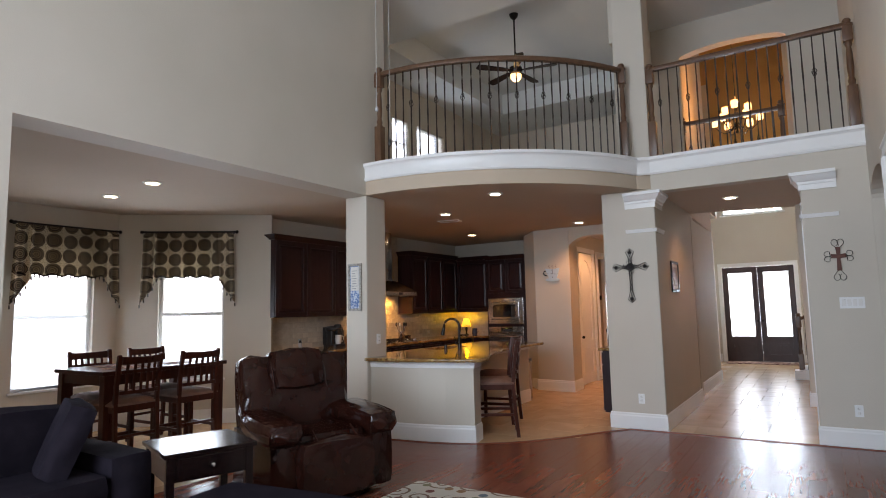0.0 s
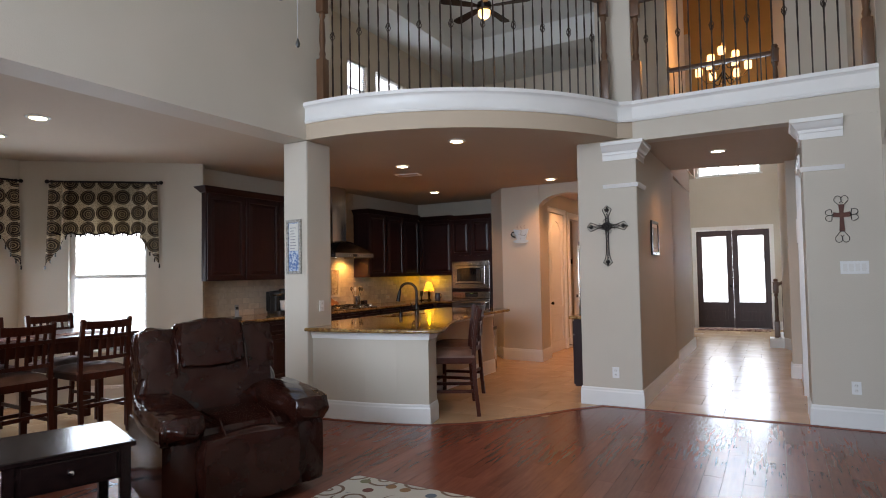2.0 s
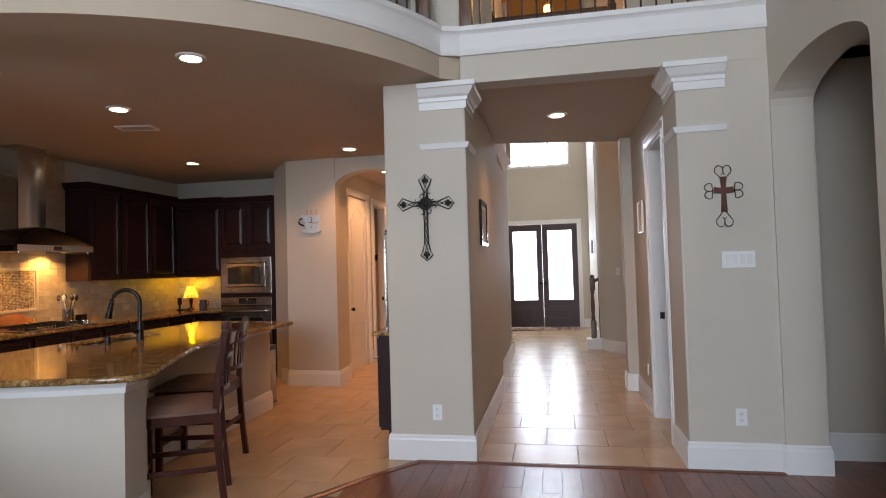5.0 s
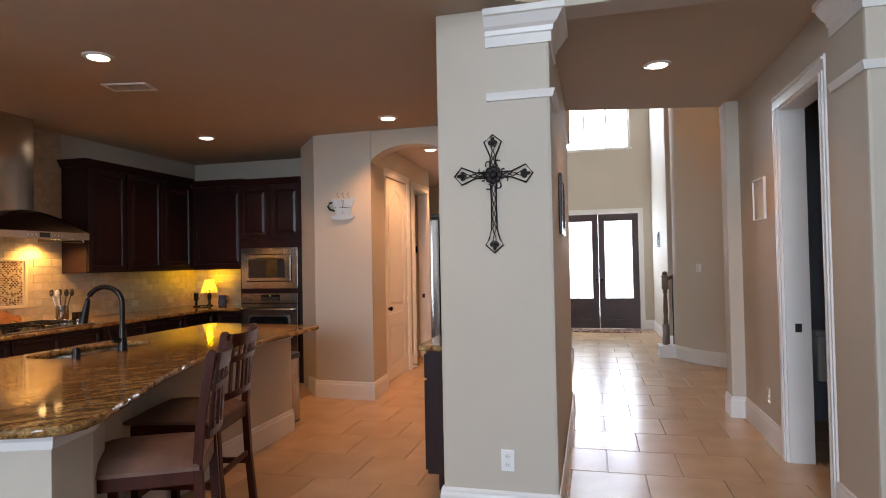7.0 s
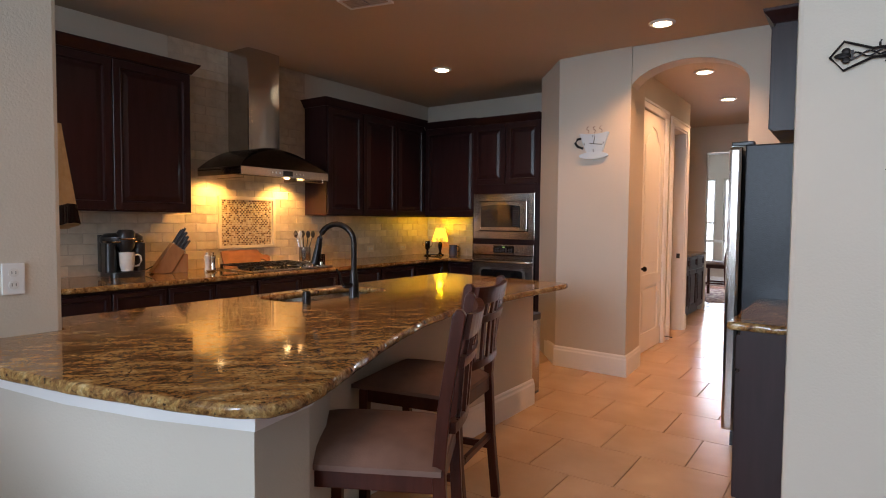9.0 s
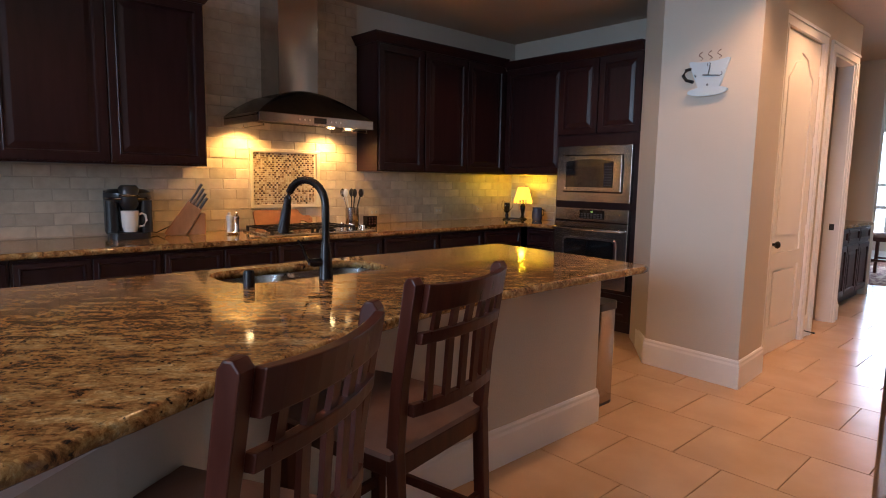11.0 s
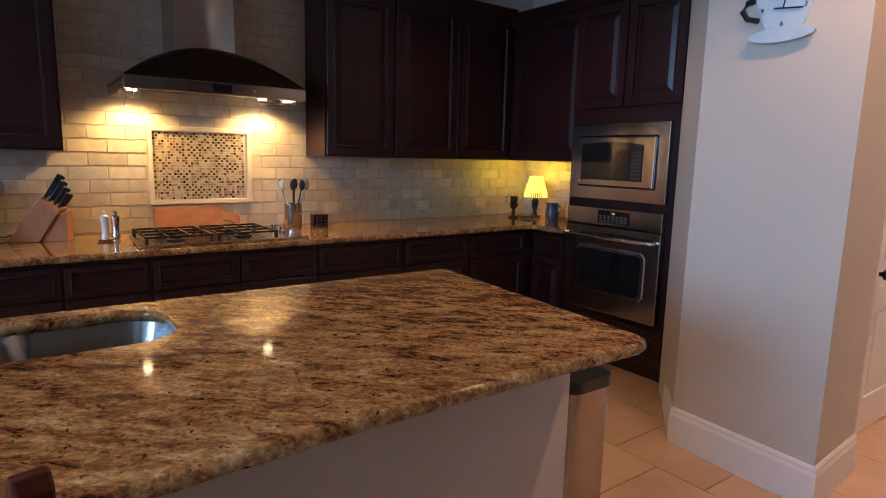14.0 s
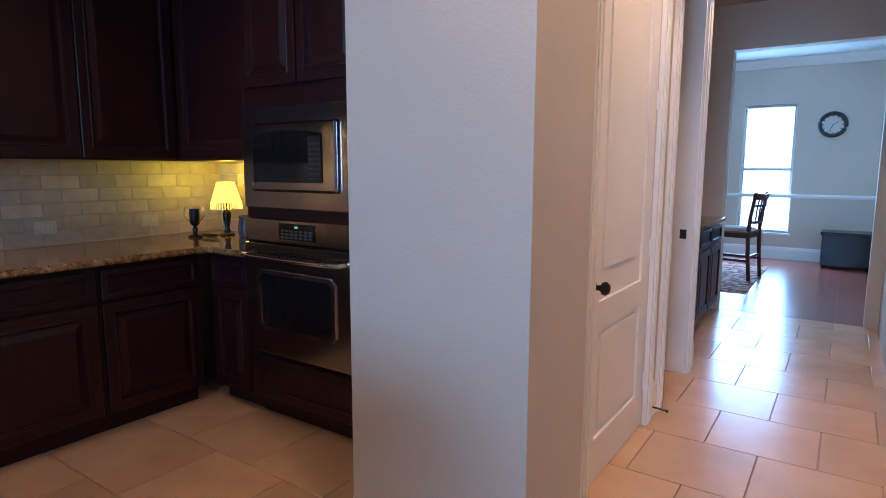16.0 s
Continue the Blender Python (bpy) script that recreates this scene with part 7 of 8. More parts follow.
for i in range(3):
    for j in range(4):
        bm = bmesh.new()
        f = (j + 0.5) / 4
        p = Vector((0.015 + f * 0.07, -0.036 + i * 0.036, 0.20 - f * 0.055))
        d = Vector((0.53, (i - 1) * 0.05, 0.85)).normalized() * (0.125 - 0.016 * j - 0.008 * i)
        rod(bm, p - d * 0.03, p + d, 0.0055, 0.0078, 8)
        kf = part("knife_handle", bm, BLACK, kb)
        bm = bmesh.new()
        rod(bm, p + d * 0.96, p + d * 1.03, 0.0075, seg=8)
        part("butt_cap", bm, CHROME, kf)
        bm = bmesh.new()
        rod(bm, p - d * 0.02, p + d * 0.06, 0.0075, seg=8)
        part("bolster", bm, CHROME, kf)
sp = thing("salt_grinder", "clear salt grinder with chrome top and small spoon rest", "salt grinder", -6.02, 6.66, CT)
for u in (-0.022, 0.03):
    bm = bmesh.new()
    lathe(bm, [(0.021, 0), (0.021, 0.02), (0.017, 0.03), (0.019, 0.09), (0.022, 0.10), (0.022, 0.125), (0.010, 0.135), (0.012, 0.15), (0.002, 0.158)], (0.0, u, 0), 14)
    part("grinder", bm, CHROME if u > 0 else CERAMIC, sp, smooth=True)
bm = bmesh.new()
lathe(bm, [(0.03, 0), (0.045, 0.012), (0.042, 0.014), (0.004, 0.006)], (0.07, -0.03, 0), 16)
part("spoon_rest", bm, CHROME, sp, smooth=True)
cb = thing("cutting_board", "honey wooden paddle cutting board leaning on the backsplash", "cutting board", HOODX + 0.075, 7.16, CT, 90)
bm = bmesh.new()
plate(bm, rounded(-0.235, 0.16, 0.0, 0.155, 0.02)[:7] + [(0.16, 0.06), (0.20, 0.055), (0.235, 0.035), (0.27, 0.04), (0.275, 0.075), (0.25, 0.10), (0.20, 0.10), (0.17, 0.12)] + rounded(-0.235, 0.16, 0.0, 0.155, 0.02)[7:], [[(0.245, 0.06), (0.255, 0.06), (0.255, 0.075), (0.245, 0.075)]], -0.009, 0.009, along_x)
bmesh.ops.rotate(bm, verts=bm.verts, cent=(0, 0, 0), matrix=Matrix.Rotation(radians(-20), 3, "X"))
part("board", bm, BOARD_WOOD, cb)
cr = thing("utensil_crock", "stainless steel crock holding cooking spoons", "utensil holder", -6.08, 7.74, CT)
bm = bmesh.new()
lathe(bm, [(0.055, 0), (0.057, 0.004), (0.057, 0.16), (0.053, 0.16), (0.053, 0.01), (0.002, 0.008)], seg=24)
part("crock", bm, STEEL, cr, smooth=True)
for i, (a, m_) in enumerate(((20, BLACK), (80, GREY_PLASTIC), (150, BLACK), (215, STEEL), (290, WHITE), (340, BLACK))):
    bm = bmesh.new()
    d = Vector((0.09 * math.cos(radians(a)), 0.09 * math.sin(radians(a)), 0.30))
    p = Vector((0.012 * math.cos(radians(a)), 0.012 * math.sin(radians(a)), 0.03))
    rod(bm, p, p + d * 0.75, 0.005, seg=6)
    c0 = p + d * 0.86
    ball(bm, c0, 0.026, 10, (0.8, 0.8, 1.4))
    part("utensil", bm, m_, cr)
nk = thing("napkin_box", "small dark patterned metal box on the counter", "box", -6.07, 7.92, CT, 90)
bm = bmesh.new()
box(bm, -0.05, 0.05, -0.035, 0.035, 0, 0.085, 0.004)
bx_ = part("box", bm, ESPRESSO, nk)
for i in range(3):
    for j in range(3):
        bm = bmesh.new()
        rod(bm, (-0.03 + i * 0.03, -0.034, 0.02 + j * 0.024), (-0.03 + i * 0.03, -0.037, 0.02 + j * 0.024), 0.008, seg=8)
        part("medallion", bm, RUST, bx_)

tl = thing("table_lamp", "small lit table lamp with fringed yellow shade", "table lamp", -5.93, 9.83, CT)
bm = bmesh.new()
lathe(bm, [(0.048, 0), (0.046, 0.012), (0.022, 0.022), (0.014, 0.05), (0.026, 0.11), (0.028, 0.14), (0.014, 0.17), (0.02, 0.18), (0.008, 0.19), (0.006, 0.24)], seg=18)
part("base", bm, BRONZE, tl, smooth=True)
bm = bmesh.new()
lathe(bm, [(0.095, 0.215), (0.056, 0.345)], seg=28)
bmesh.ops.delete(bm, geom=[f for f in bm.faces if len(f.verts) > 4], context="FACES_ONLY")
bmesh.ops.solidify(bm, geom=bm.faces[:], thickness=0.002)
part("shade", bm, SHADE, tl, "glowing yellow fabric shade", smooth=True)
for i in range(36):
    a = 2 * math.pi * i / 36
    bm = bmesh.new()
    rod(bm, (0.096 * math.cos(a), 0.096 * math.sin(a), 0.172), (0.095 * math.cos(a), 0.095 * math.sin(a), 0.215), 0.0035, seg=5)
    part("fringe_bead", bm, SHADE, tl)
lamp("POINT", "table_lamp_bulb", pose(-5.93, 9.83, CT + 0.375), 4.2, (1.0, 0.56, 0.0), 0.03)
cd = thing("candle_holder", "glass globe on a dark stand with a black candle", "candle holder", -5.98, 9.63, CT)
bm = bmesh.new()
lathe(bm, [(0.045, 0), (0.04, 0.012), (0.012, 0.022), (0.018, 0.05), (0.010, 0.07), (0.028, 0.085), (0.03, 0.095), (0.002, 0.096)], seg=16)
part("stand", bm, BRONZE, cd, smooth=True)
bm = bmesh.new()
lathe(bm, [(0.030, 0.097), (0.030, 0.18), (0.002, 0.182)], seg=14)
part("candle", bm, BLACK, cd, smooth=True)
bm = bmesh.new()
lathe(bm, [(0.032, 0.098), (0.062, 0.13), (0.064, 0.16), (0.05, 0.20), (0.048, 0.20), (0.062, 0.16), (0.060, 0.13), (0.030, 0.101)], seg=20)
g = part("globe", bm, GLASS, cd, smooth=True)
pt = thing("blue_pitcher", "slate-blue ceramic pitcher on the counter", "pitcher", -5.74, 9.84, CT)
bm = bmesh.new()
lathe(bm, [(0.045, 0), (0.055, 0.02), (0.056, 0.06), (0.047, 0.11), (0.052, 0.135), (0.047, 0.135), (0.042, 0.11), (0.045, 0.03), (0.002, 0.02)], seg=20)
part("body", bm, BLUE_POT, pt, smooth=True)
bm = bmesh.new()
tube(bm, [(0.048, 0, 0.12), (0.085, 0, 0.115), (0.085, 0, 0.06), (0.054, 0, 0.045)], 0.006, 8)
part("handle", bm, BLUE_POT, pt, smooth=True)
cord = thing("lamp_cord", "black lamp cord coiled on the counter", "cord", -5.90, 9.68, CT + 0.004)
bm = bmesh.new()
tube(bm, [(0.05 * math.cos(i * 0.5) * (1 + 0.02 * i), 0.04 * math.sin(i * 0.5), 0.002 * (i // 6) + 0.003) for i in range(40)], 0.003, 5)
part("wire", bm, BLACK, cord)
ph = thing("cordless_phone", "grey cordless phone standing in its charger", "phone", -5.78, 4.98, CT, 60)
bm = bmesh.new()
box(bm, -0.045, 0.045, -0.05, 0.05, 0, 0.03, 0.008)
part("charger", bm, BLACK, ph)
bm = bmesh.new()
box(bm, -0.024, 0.024, -0.014, 0.014, 0.02, 0.18, 0.008)
bmesh.ops.rotate(bm, verts=bm.verts, cent=(0, 0, 0), matrix=Matrix.Rotation(radians(-18), 3, "X"))
hs_ = part("handset", bm, GREY_PLASTIC, ph)
bm = bmesh.new()
box(bm, -0.017, 0.017, -0.0165, -0.013, 0.12, 0.155)
bmesh.ops.rotate(bm, verts=bm.verts, cent=(0, 0, 0), matrix=Matrix.Rotation(radians(-18), 3, "X"))
part("display", bm, BLACK_GLASS, hs_)
tw = thing("dish_towel", "tan dish towel with dark border hanging from a hook", "towel", -4.33, 4.855, 1.30)


def towel_cloth(z0, z1, grow):
    """A folded cloth, gathered at the hook and wider towards the hem."""
    bm = bmesh.new()
    rings = []
    for j in range(13):
        z = z0 + (z1 - z0) * j / 12
        f = 1 - z / 0.42
        ring = []
        for i in range(36):
            a = 2 * math.pi * i / 36
            r = 1 + 0.22 * math.sin(5 * a + 1.5 * f) * (0.4 + 0.6 * f)
            ring.append(bm.verts.new(((0.014 + 0.020 * f + grow) * r * math.cos(a), (0.026 + 0.050 * f + grow) * r * math.sin(a), z + 0.012 * math.sin(2 * a) * f)))
        rings.append(ring)
    for lo, hi in zip(rings, rings[1:]):
        for i in range(36):
            bm.faces.new((lo[i], lo[(i + 1) % 36], hi[(i + 1) % 36], hi[i]))
    bm.faces.new(rings[0][::-1])
    bm.faces.new(rings[-1])
    return bm


part("cloth", towel_cloth(0.0, 0.42, 0.0), TOWEL, tw, smooth=True)
part("border", towel_cloth(0.004, 0.085, 0.0022), ESPRESSO, tw, "dark border at the hem", smooth=True)
bm = bmesh.new()
tube(bm, [(0, 0, 0.41), (0.01, 0.0, 0.50), (0.03, 0, 0.53), (0.01, 0, 0.56), (-0.01, 0, 0.53)], 0.005, 6)
rod(bm, (0.01, -0.066, 0.53), (0.01, 0, 0.53), 0.006)
box(bm, -0.01, 0.03, -0.066, -0.06, 0.49, 0.57, 0.002)
part("hook", bm, IRON, tw)
tr = thing("trash_can", "stainless steel trash can with a black lid", "trash can", -3.79, 7.90, 0)
bm = bmesh.new()
plate(bm, rounded(-0.14, 0.14, -0.11, 0.11, 0.05), [], 0.02, 0.58, flat)
part("body", bm, STEEL, tr, smooth=True)
bm = bmesh.new()
plate(bm, rounded(-0.145, 0.145, -0.115, 0.115, 0.05), [], 0.58, 0.625, flat)
part("lid", bm, BLACK, tr, bevel=0.008)
bm = bmesh.new()
plate(bm, rounded(-0.14, 0.14, -0.11, 0.11, 0.05), [], 0.0, 0.02, flat)
part("foot_ring", bm, BLACK, tr)

# ---- foyer stair, powder room, dining room ----
stair = thing("staircase", "white-sided staircase with dark treads and newel post", "stairs", 0, 12.5, 0)
for i in range(8):
    bm = bmesh.new()
    box(bm, 0.02 + i * 0.28, 0.32 + i * 0.28, -0.55, 0.55, i * 0.18 + 0.15, i * 0.18 + 0.18, 0.005)
    part("tread", bm, RAIL_WOOD if i else TRIM, stair)
    bm = bmesh.new()
    box(bm, 0.04 + i * 0.28, 0.32 + i * 0.28, -0.54, 0.54, 0 if i == 0 else i * 0.18 - 0.02, i * 0.18 + 0.15)
    part("riser", bm, TRIM, stair)
newel(stair, 0.0, -0.40, 0, 1.21)
bm = bmesh.new()
box(bm, -0.12, 0.20, -0.58, -0.30, 0, 0.17, 0.006)
part("starting_step", bm, TRIM, stair)
bm = bmesh.new()
tube(bm, [(0.0, -0.40, 1.10), (0.30, -0.44, 1.27), (1.3, -0.50, 1.90)], 0.028, 8)
part("handrail", bm, RAIL_WOOD, stair)
for i in range(3):
    baluster(stair, 0.10 + i * 0.09, -0.42, 0.17, 1.14 + i * 0.05, i == 1)

toilet = thing("toilet", "white ceramic toilet with closed lid", "toilet", 0.98, 8.48, 0)
bm = bmesh.new()
box(bm, -0.22, 0.22, 0.02, 0.22, 0.38, 0.76, 0.03)
part("tank", bm, CERAMIC, toilet, smooth=True)
bm = bmesh.new()
box(bm, -0.23, 0.23, 0.01, 0.23, 0.76, 0.80, 0.012)
part("tank_lid", bm, CERAMIC, toilet, smooth=True)
bm = bmesh.new()
lathe(bm, [(0.11, 0), (0.12, 0.05), (0.10, 0.18), (0.17, 0.32), (0.20, 0.39), (0.02, 0.395)], (0, -0.20, 0), 24)
part("bowl", bm, CERAMIC, toilet, smooth=True)
bm = bmesh.new()
lathe(bm, [(0.20, 0.39), (0.21, 0.40), (0.21, 0.425), (0.19, 0.435), (0.02, 0.437)], (0, -0.20, 0), 24)
part("seat_lid", bm, CERAMIC, toilet, smooth=True)

buf = thing("buffet_cabinet", "dark cherry serving cabinet with granite top", "buffet", -4.12, 12.0, 0, 90)
bm = bmesh.new()
box(bm, 0.0, 1.45, -0.56, 0, 0.10, 0.87)
part("body", bm, CHERRY, buf)
for i in range(3):
    part("door", panel_door(0.46, 0.55), CHERRY, buf, loc=(0.02 + i * 0.48, -0.56, 0.12))
    part("drawer", panel_door(0.46, 0.15, rail=0.035), CHERRY, buf, loc=(0.02 + i * 0.48, -0.56, 0.70))
bm = bmesh.new()
box(bm, -0.01, 1.47, -0.60, 0, 0.87, 0.905, 0.006)
part("countertop", bm, GRANITE, buf, "brown granite top")
bm = bmesh.new()
box(bm, 0.0, 1.45, -0.50, -0.48, 0, 0.10)
part("toe_kick", bm, CHERRY, buf)

dc = copy_thing(st, pose(-3.72, 15.55, 0, 0, 0, -100))
tagged(dc, "dark wooden dining chair on a patterned rug", group="dining room chairs")
dr_ = thing("dining_rug", "red and black patterned dining room rug", "rug", -4.15, 15.6, 0.0)
bm = bmesh.new()
box(bm, -1.1, 0.72, -1.1, 1.1, 0.0, 0.012, 0.003)
part("pile", bm, RED_RUG, dr_)
bench = thing("storage_bench", "dark wooden storage bench below the wall clock", "bench", -2.55, 17.25, 0)
bm = bmesh.new()
box(bm, -0.30, 0.30, -0.22, 0.22, 0.04, 0.46, 0.006)
part("body", bm, ESPRESSO, bench)
bm = bmesh.new()
box(bm, -0.32, 0.32, -0.24, 0.24, 0.46, 0.50, 0.008)
part("lid", bm, ESPRESSO, bench)
for sx in (-1, 1):
    for sy in (-1, 1):
        bm = bmesh.new()
        rod(bm, (sx * 0.26, sy * 0.18, 0), (sx * 0.26, sy * 0.18, 0.05), 0.02)
        part("foot", bm, ESPRESSO, bench)
wc = thing("round_wall_clock", "round black-rimmed wall clock with pale face", "wall clock", -2.855, 17.585, 1.98)
bm = bmesh.new()
tube(bm, [(0.155 * math.cos(2 * math.pi * i / 32), -0.02, 0.155 * math.sin(2 * math.pi * i / 32)) for i in range(32)], 0.028, 10, True)
part("rim", bm, BLACK, wc, smooth=True)
bm = bmesh.new()
rod(bm, (0, -0.014, 0), (0, 0, 0), 0.15, seg=32)
part("face", bm, PAPER, wc)
for a, L in ((60, 0.08), (200, 0.11)):
    bm = bmesh.new()
    rod(bm, (0, -0.018, 0), (L * math.sin(radians(a)), -0.018, L * math.cos(radians(a))), 0.004, seg=6)
    part("clock_hand", bm, BLACK, wc)
for i in range(12):
    bm = bmesh.new()
    a = math.pi * i / 6
    box(bm, 0.118 * math.sin(a) - 0.006, 0.118 * math.sin(a) + 0.006, -0.016, -0.013, 0.118 * math.cos(a) - 0.010, 0.118 * math.cos(a) + 0.010)
    part("hour_mark", bm, BLACK, wc)
hk = thing("coat_hook_rail", "dark coat hook rail in the mud room", "coat rack", -3.72, 11.538, 1.62)
bm = bmesh.new()
box(bm, -0.16, 0.16, -0.02, 0, -0.05, 0.05, 0.004)
part("board", bm, ESPRESSO, hk)
for u in (-0.08, 0.08):
    bm = bmesh.new()
    tube(bm, [(u, -0.02, -0.02), (u, -0.06, -0.06), (u, -0.07, -0.03)], 0.006, 6)
    part("hook", bm, IRON, hk)

# ---- floor pieces, backsplash pieces ----


def piece_mesh(name, poly, z0, z1, mat, ch=0.002):
    """A flat piece with slightly sloped edges, 2 mm narrower on top."""
    cx, cy = sum(p[0] for p in poly) / len(poly), sum(p[1] for p in poly) / len(poly)
    n = len(poly)
    vs = [(x - cx, y - cy, z0) for x, y in poly]
    vs += [(x - cx, y - cy, z1 - ch) for x, y in poly]
    top = []
    for x, y in poly:
        dx, dy = cx - x, cy - y
        top.append((x - cx + (ch if dx > 0 else -ch if dx < 0 else 0), y - cy + (ch if dy > 0 else -ch if dy < 0 else 0), z1))
    vs += top
    fs = [tuple(range(2 * n, 3 * n))]
    for r in (0, 1):
        fs += [(r * n + k, r * n + (k + 1) % n, (r + 1) * n + (k + 1) % n, (r + 1) * n + k) for k in range(n)]
    me = bpy.data.meshes.new(name)
    me.from_pydata(vs, [], fs)
    me.materials.append(mat)
    return me, (cx, cy)


def clip(poly, region):
    """Cut a polygon by a convex region, both counter-clockwise."""
    out = poly
    for (ax, ay), (bx, by) in zip(region, region[1:] + region[:1]):
        src, out = out, []
        side = lambda p: (bx - ax) * (p[1] - ay) - (by - ay) * (p[0] - ax)
        for p, q in zip(src, src[1:] + src[:1]):
            sp_, sq = side(p), side(q)
            if sp_ >= 0:
                out.append(p)
            if sp_ * sq < 0:
                f = sp_ / (sp_ - sq)
                out.append((p[0] + (q[0] - p[0]) * f, p[1] + (q[1] - p[1]) * f))
        if len(out) < 3:
            return []
    return out


tile_floor = thing("floor_tiles", "honey travertine floor tiles in running bond", "floor", kind="structure")
T, G = 0.475, 0.005
APRON = [(-4.28, 4.44)] + EDGE[:-2] + [(-1.62, 6.2), (-4.28, 6.2)]
cache = {}
REGIONS = [(-4.28, 0.86, 6.2, 8.9), (-3.55, -2.2, 8.9, 13.62), (-1.4, 1.7, 8.9, 15.5), (-6.3, -4.0, 8.9, 10.1), (-7.6, -4.28, -0.2, 8.9), (0.4, 2.0, 6.7, 8.9), (-4.2, -3.5, 9.6, 13.6)]
rows = range(-14, 21)
for j in rows:
    y0 = 6.2 + j * T
    for i in range(-8, 21):
        x0 = -7.6 + (i + (0.5 if j % 2 else 0.0)) * T + 3 * T
        sq = [(x0 + G / 2, y0 + G / 2), (x0 + T - G / 2, y0 + G / 2), (x0 + T - G / 2, y0 + T - G / 2), (x0 + G / 2, y0 + T - G / 2)]
        cxm, cym = x0 + T / 2, y0 + T / 2
        inside = [r for r in REGIONS if x0 < r[1] and x0 + T > r[0] and y0 < r[3] and y0 + T > r[2]]
        poly = None
        if y0 < 6.19 and x0 + T > -4.28:
            p = clip(sq, APRON)
            if len(p) >= 3:
                poly = p
            if x0 < -4.28:
                extra = clip(sq, [(-7.6, -0.2), (-4.285, -0.2), (-4.285, 6.2), (-7.6, 6.2)])
                if len(extra) >= 3:
                    me, c0 = piece_mesh("tile", extra, -0.012, 0.003, TILE)
                    o = new("tile", me)
                    o.location, o.parent = (*c0, 0), tile_floor
        elif inside:
            if y0 + 1e-6 >= 6.19 and any(r[0] - 0.02 <= x0 and x0 + T <= r[1] + 0.3 for r in inside):
                poly = "full"
            else:
                r = inside[0]
                poly = "full" if y0 >= 6.19 else clip(sq, [(r[0], r[2]), (r[1], r[2]), (r[1], r[3]), (r[0], r[3])])
        if not poly:
            continue
        if poly == "full":
            if "full" not in cache:
                cache["full"], _ = piece_mesh("tile", [(-T / 2 + G / 2, -T / 2 + G / 2), (T / 2 - G / 2, -T / 2 + G / 2), (T / 2 - G / 2, T / 2 - G / 2), (-T / 2 + G / 2, T / 2 - G / 2)], -0.012, 0.003, TILE)
            o = new("tile", cache["full"])
            o.location, o.parent = (cxm, cym, 0), tile_floor
            o.rotation_euler = (0, 0, math.pi * random.randint(0, 1))
        else:
            me, c0 = piece_mesh("tile", poly, -0.012, 0.003, TILE)
            o = new("tile", me)
            o.location, o.parent = (*c0, 0), tile_floor

board_floor = thing("floor_boards", "red-brown hardwood floor boards laid lengthwise", "floor", kind="structure")
PW, PL = 0.127, 1.22
pm_, _ = piece_mesh("board", [(-PW / 2 + 0.0008, -PL / 2 + 0.0008), (PW / 2 - 0.0008, -PL / 2 + 0.0008), (PW / 2 - 0.0008, PL / 2 - 0.0008), (-PW / 2 + 0.0008, PL / 2 - 0.0008)], -0.012, 0.0, PLANK, 0.0005)
rest = []
k = 0
for i in range(41):
    x = -4.28 + PW / 2 + i * PW
    off = (i * 0.47) % 1.0 * PL
    for j in range(-4, 6):
        y = j * PL + off
        if y - PL / 2 > 6.2 or y + PL / 2 < -4.1:
            continue
        y1 = y + PL / 2
        inside_arc = x < -1.7 and (x - ARC_C[0]) ** 2 + (y - PL / 2 - ARC_C[1]) ** 2 < (ARC_R - 0.15) ** 2
        if inside_arc:
            continue
        if y1 > 6.22:
            me, c0 = piece_mesh("board", [(x - PW / 2 + 0.0008, y - PL / 2), (x + PW / 2 - 0.0008, y - PL / 2), (x + PW / 2 - 0.0008, 6.2), (x - PW / 2 + 0.0008, 6.2)], -0.012, 0.0, PLANK, 0.0005)
            o = new("board", me)
            o.location, o.parent = (*c0, 0), board_floor
        elif y > 0.4:
            o = new("board", pm_)
            o.location, o.parent = (x, y, 0), board_floor
        else:
            rest.append((x, y, PL))
for i in range(13):
    rest.append((0.928 + PW / 2 + i * PW, 5.6, 1.95))
for i in range(27):
    for j in range(4):
        rest.append((-5.4 + PW / 2 + i * PW, 14.1 + j * 1.0, 1.0))
bm = bmesh.new()
for x, y, L in rest:
    box(bm, x - PW / 2 + 0.001, x + PW / 2 - 0.001, y - L / 2 + 0.001, y + L / 2 - 0.001, -0.012, 0.0045 if y > 13 else 0.0)
o = part("board_rest", bm, PLANK, board_floor)
o["kind"] = "stuff"

splash = thing("backsplash", "tumbled travertine subway tile backsplash", "backsplash", HOODX, 0, 0, kind="structure")
bm = bmesh.new()
box(bm, 0.0005, 0.004, 4.66, OVENY, 0.905, 1.39)
box(bm, 0.0005, 0.004, 6.47, 7.92, 1.39, CZ)
part("grout", bm, WALL_GROUT, splash)
bw, bh = 0.200, 0.0775
far = bmesh.new()


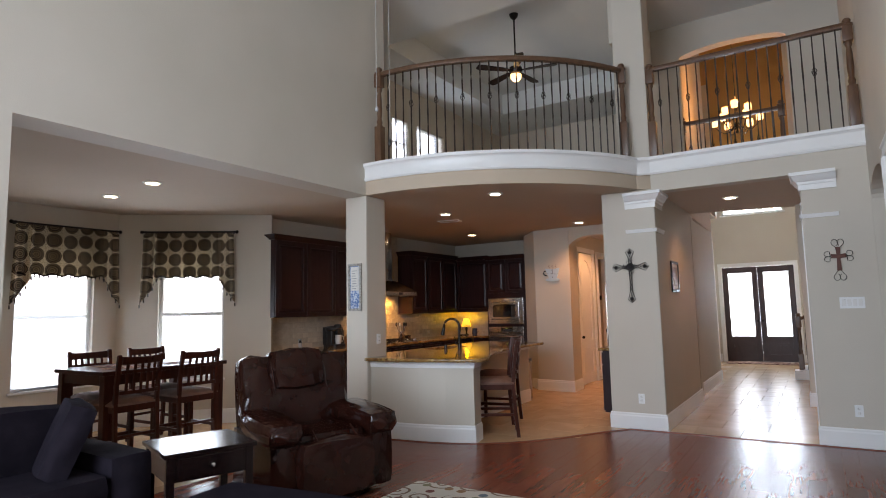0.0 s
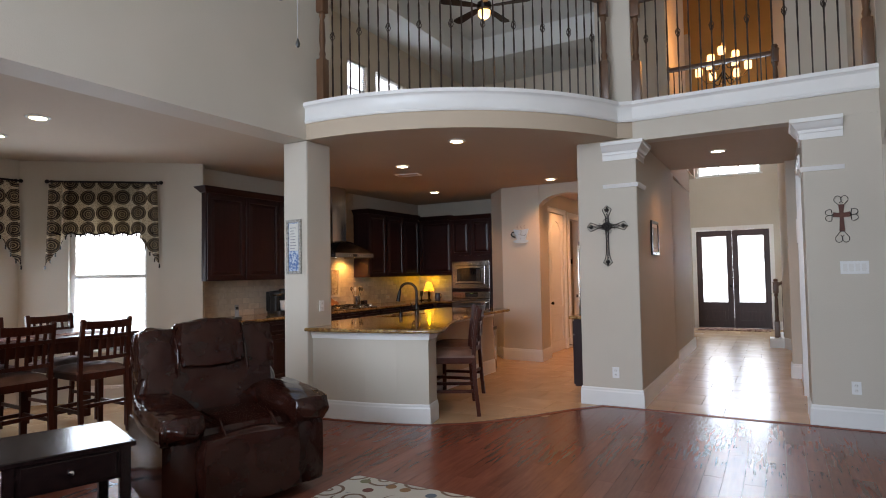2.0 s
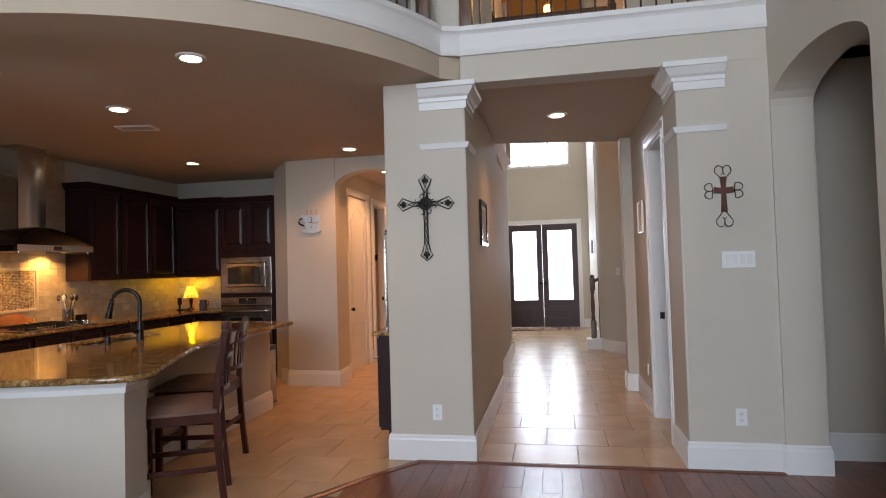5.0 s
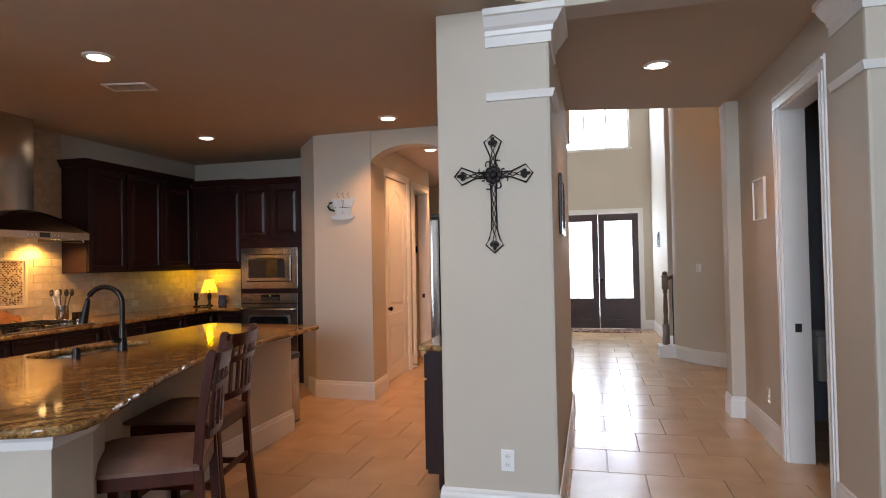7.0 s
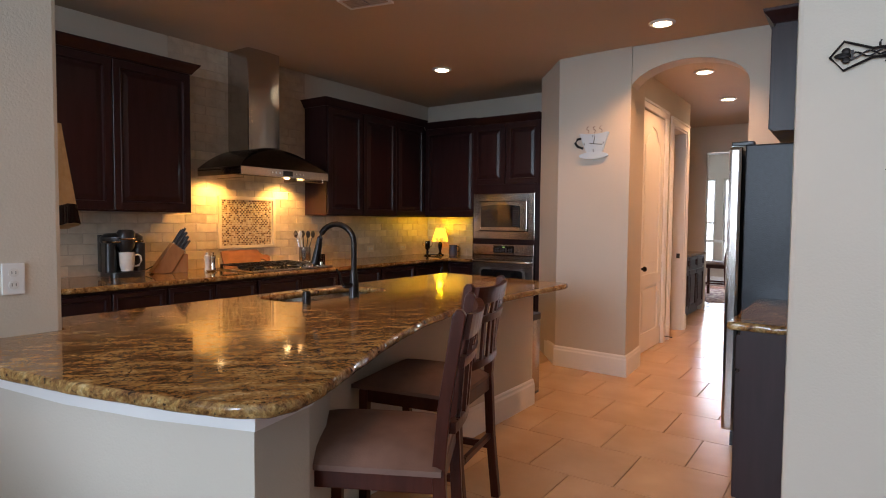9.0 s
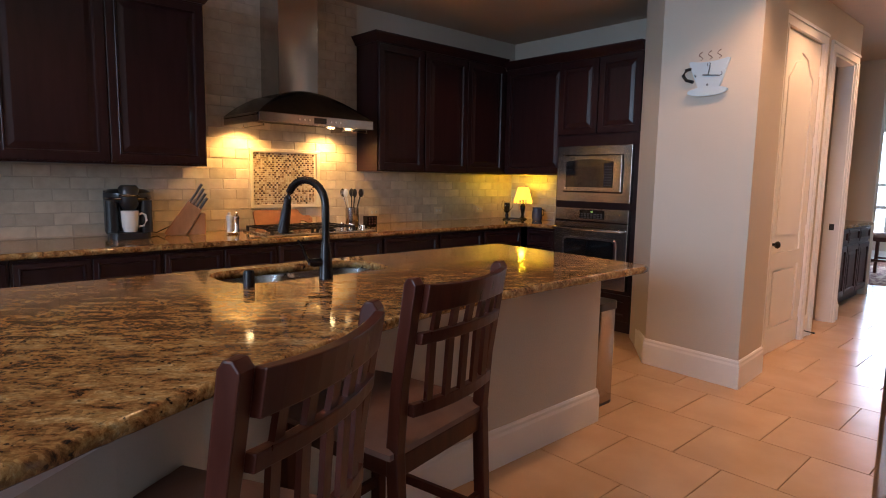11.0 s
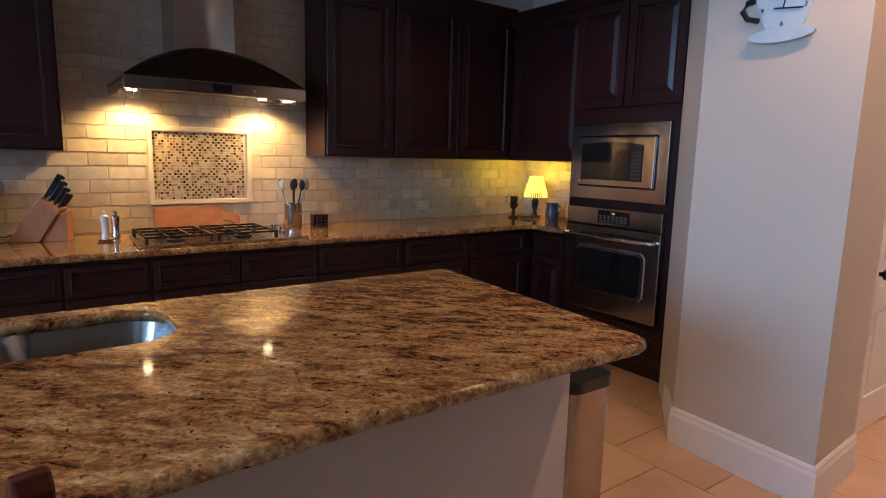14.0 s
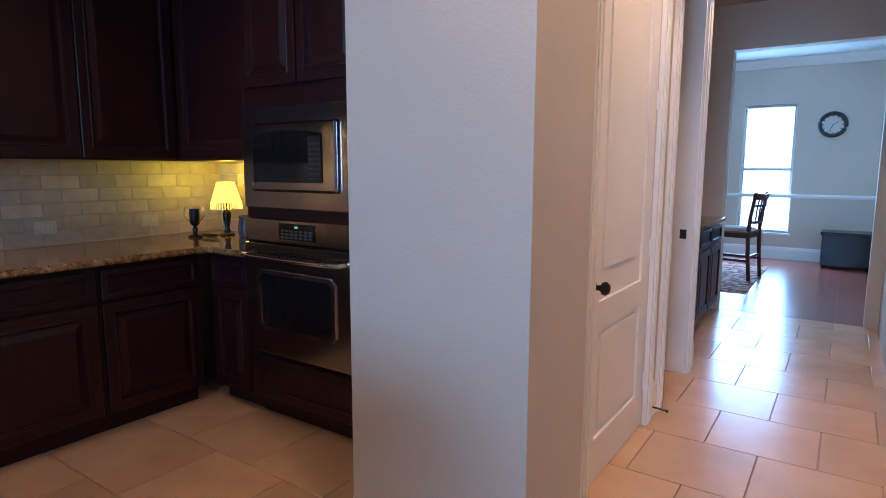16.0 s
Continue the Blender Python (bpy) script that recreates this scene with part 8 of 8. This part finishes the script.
def wall_brick(y0, y1, z0, z1):
    vs = [(0.003, y0, z0), (0.003, y1, z0), (0.003, y1, z1), (0.003, y0, z1)]
    c = 0.003
    vs += [(0.0075, y0 + c, z0 + c), (0.0075, y1 - c, z0 + c), (0.0075, y1 - c, z1 - c), (0.0075, y0 + c, z1 - c)]
    return vs, [(4, 5, 6, 7), (0, 1, 5, 4), (1, 2, 6, 5), (2, 3, 7, 6), (3, 0, 4, 7)]


bmesh_full = bpy.data.meshes.new("brick")
v_, f_ = wall_brick(-bw / 2 + 0.002, bw / 2 - 0.002, -bh / 2 + 0.002, bh / 2 - 0.002)
bmesh_full.from_pydata(v_, [], f_)
bmesh_full.materials.append(BRICK)
for j in range(25):
    z = 0.912 + bh / 2 + j * bh
    ya, yb = (4.66, OVENY) if z + bh / 2 < 1.41 else (6.47, 7.92)
    i0 = int(ya / bw) - 1
    for i in range(i0, int(yb / bw) + 2):
        y = i * bw + (bw / 2 if j % 2 else 0)
        a, b = max(ya, y - bw / 2 + 0.002), min(yb, y + bw / 2 - 0.002)
        if b - a < 0.02:
            continue
        if 6.92 < y < 7.52 and 1.08 < z < 1.53:
            continue
        if b - a < bw - 0.006 and z < 1.95 and y > 5.4:
            v_, f_ = wall_brick((a - b) / 2, (b - a) / 2, -bh / 2 + 0.002, bh / 2 - 0.002)
            me = bpy.data.meshes.new("brick")
            me.from_pydata(v_, [], f_)
            me.materials.append(BRICK)
            o = new("brick", me)
            o.parent, o.location = splash, (0, (a + b) / 2, z)
        elif y < 5.4 or z > 1.95:
            v_, f_ = wall_brick(a, b, z - bh / 2 + 0.002, z + bh / 2 - 0.002)
            q = [far.verts.new(p) for p in v_]
            for ff in f_:
                far.faces.new([q[n_i] for n_i in ff])
        else:
            o = new("brick", bmesh_full)
            o.parent, o.location = splash, (0, y, z)
for j in range(7):
    z = 0.912 + bh / 2 + j * bh
    if z > 1.39:
        break
    for i in range(8):
        x = 0.02 + (i + (0.5 if j % 2 else 0)) * bw
        if x + bw > 1.07:
            continue
        q = [far.verts.new((vx, OVENY - 0.003 - (vd - 0.003), vz)) for vd, vx, vz in wall_brick(x + 0.002, x + bw - 0.002, z - bh / 2 + 0.002, z + bh / 2 - 0.002)[0]]
        for ff in f_:
            far.faces.new([q[n_i] for n_i in ff])
bmesh.ops.recalc_face_normals(far, faces=far.faces)
o = part("brick_rest", far, BRICK, splash)
o["kind"] = "stuff"
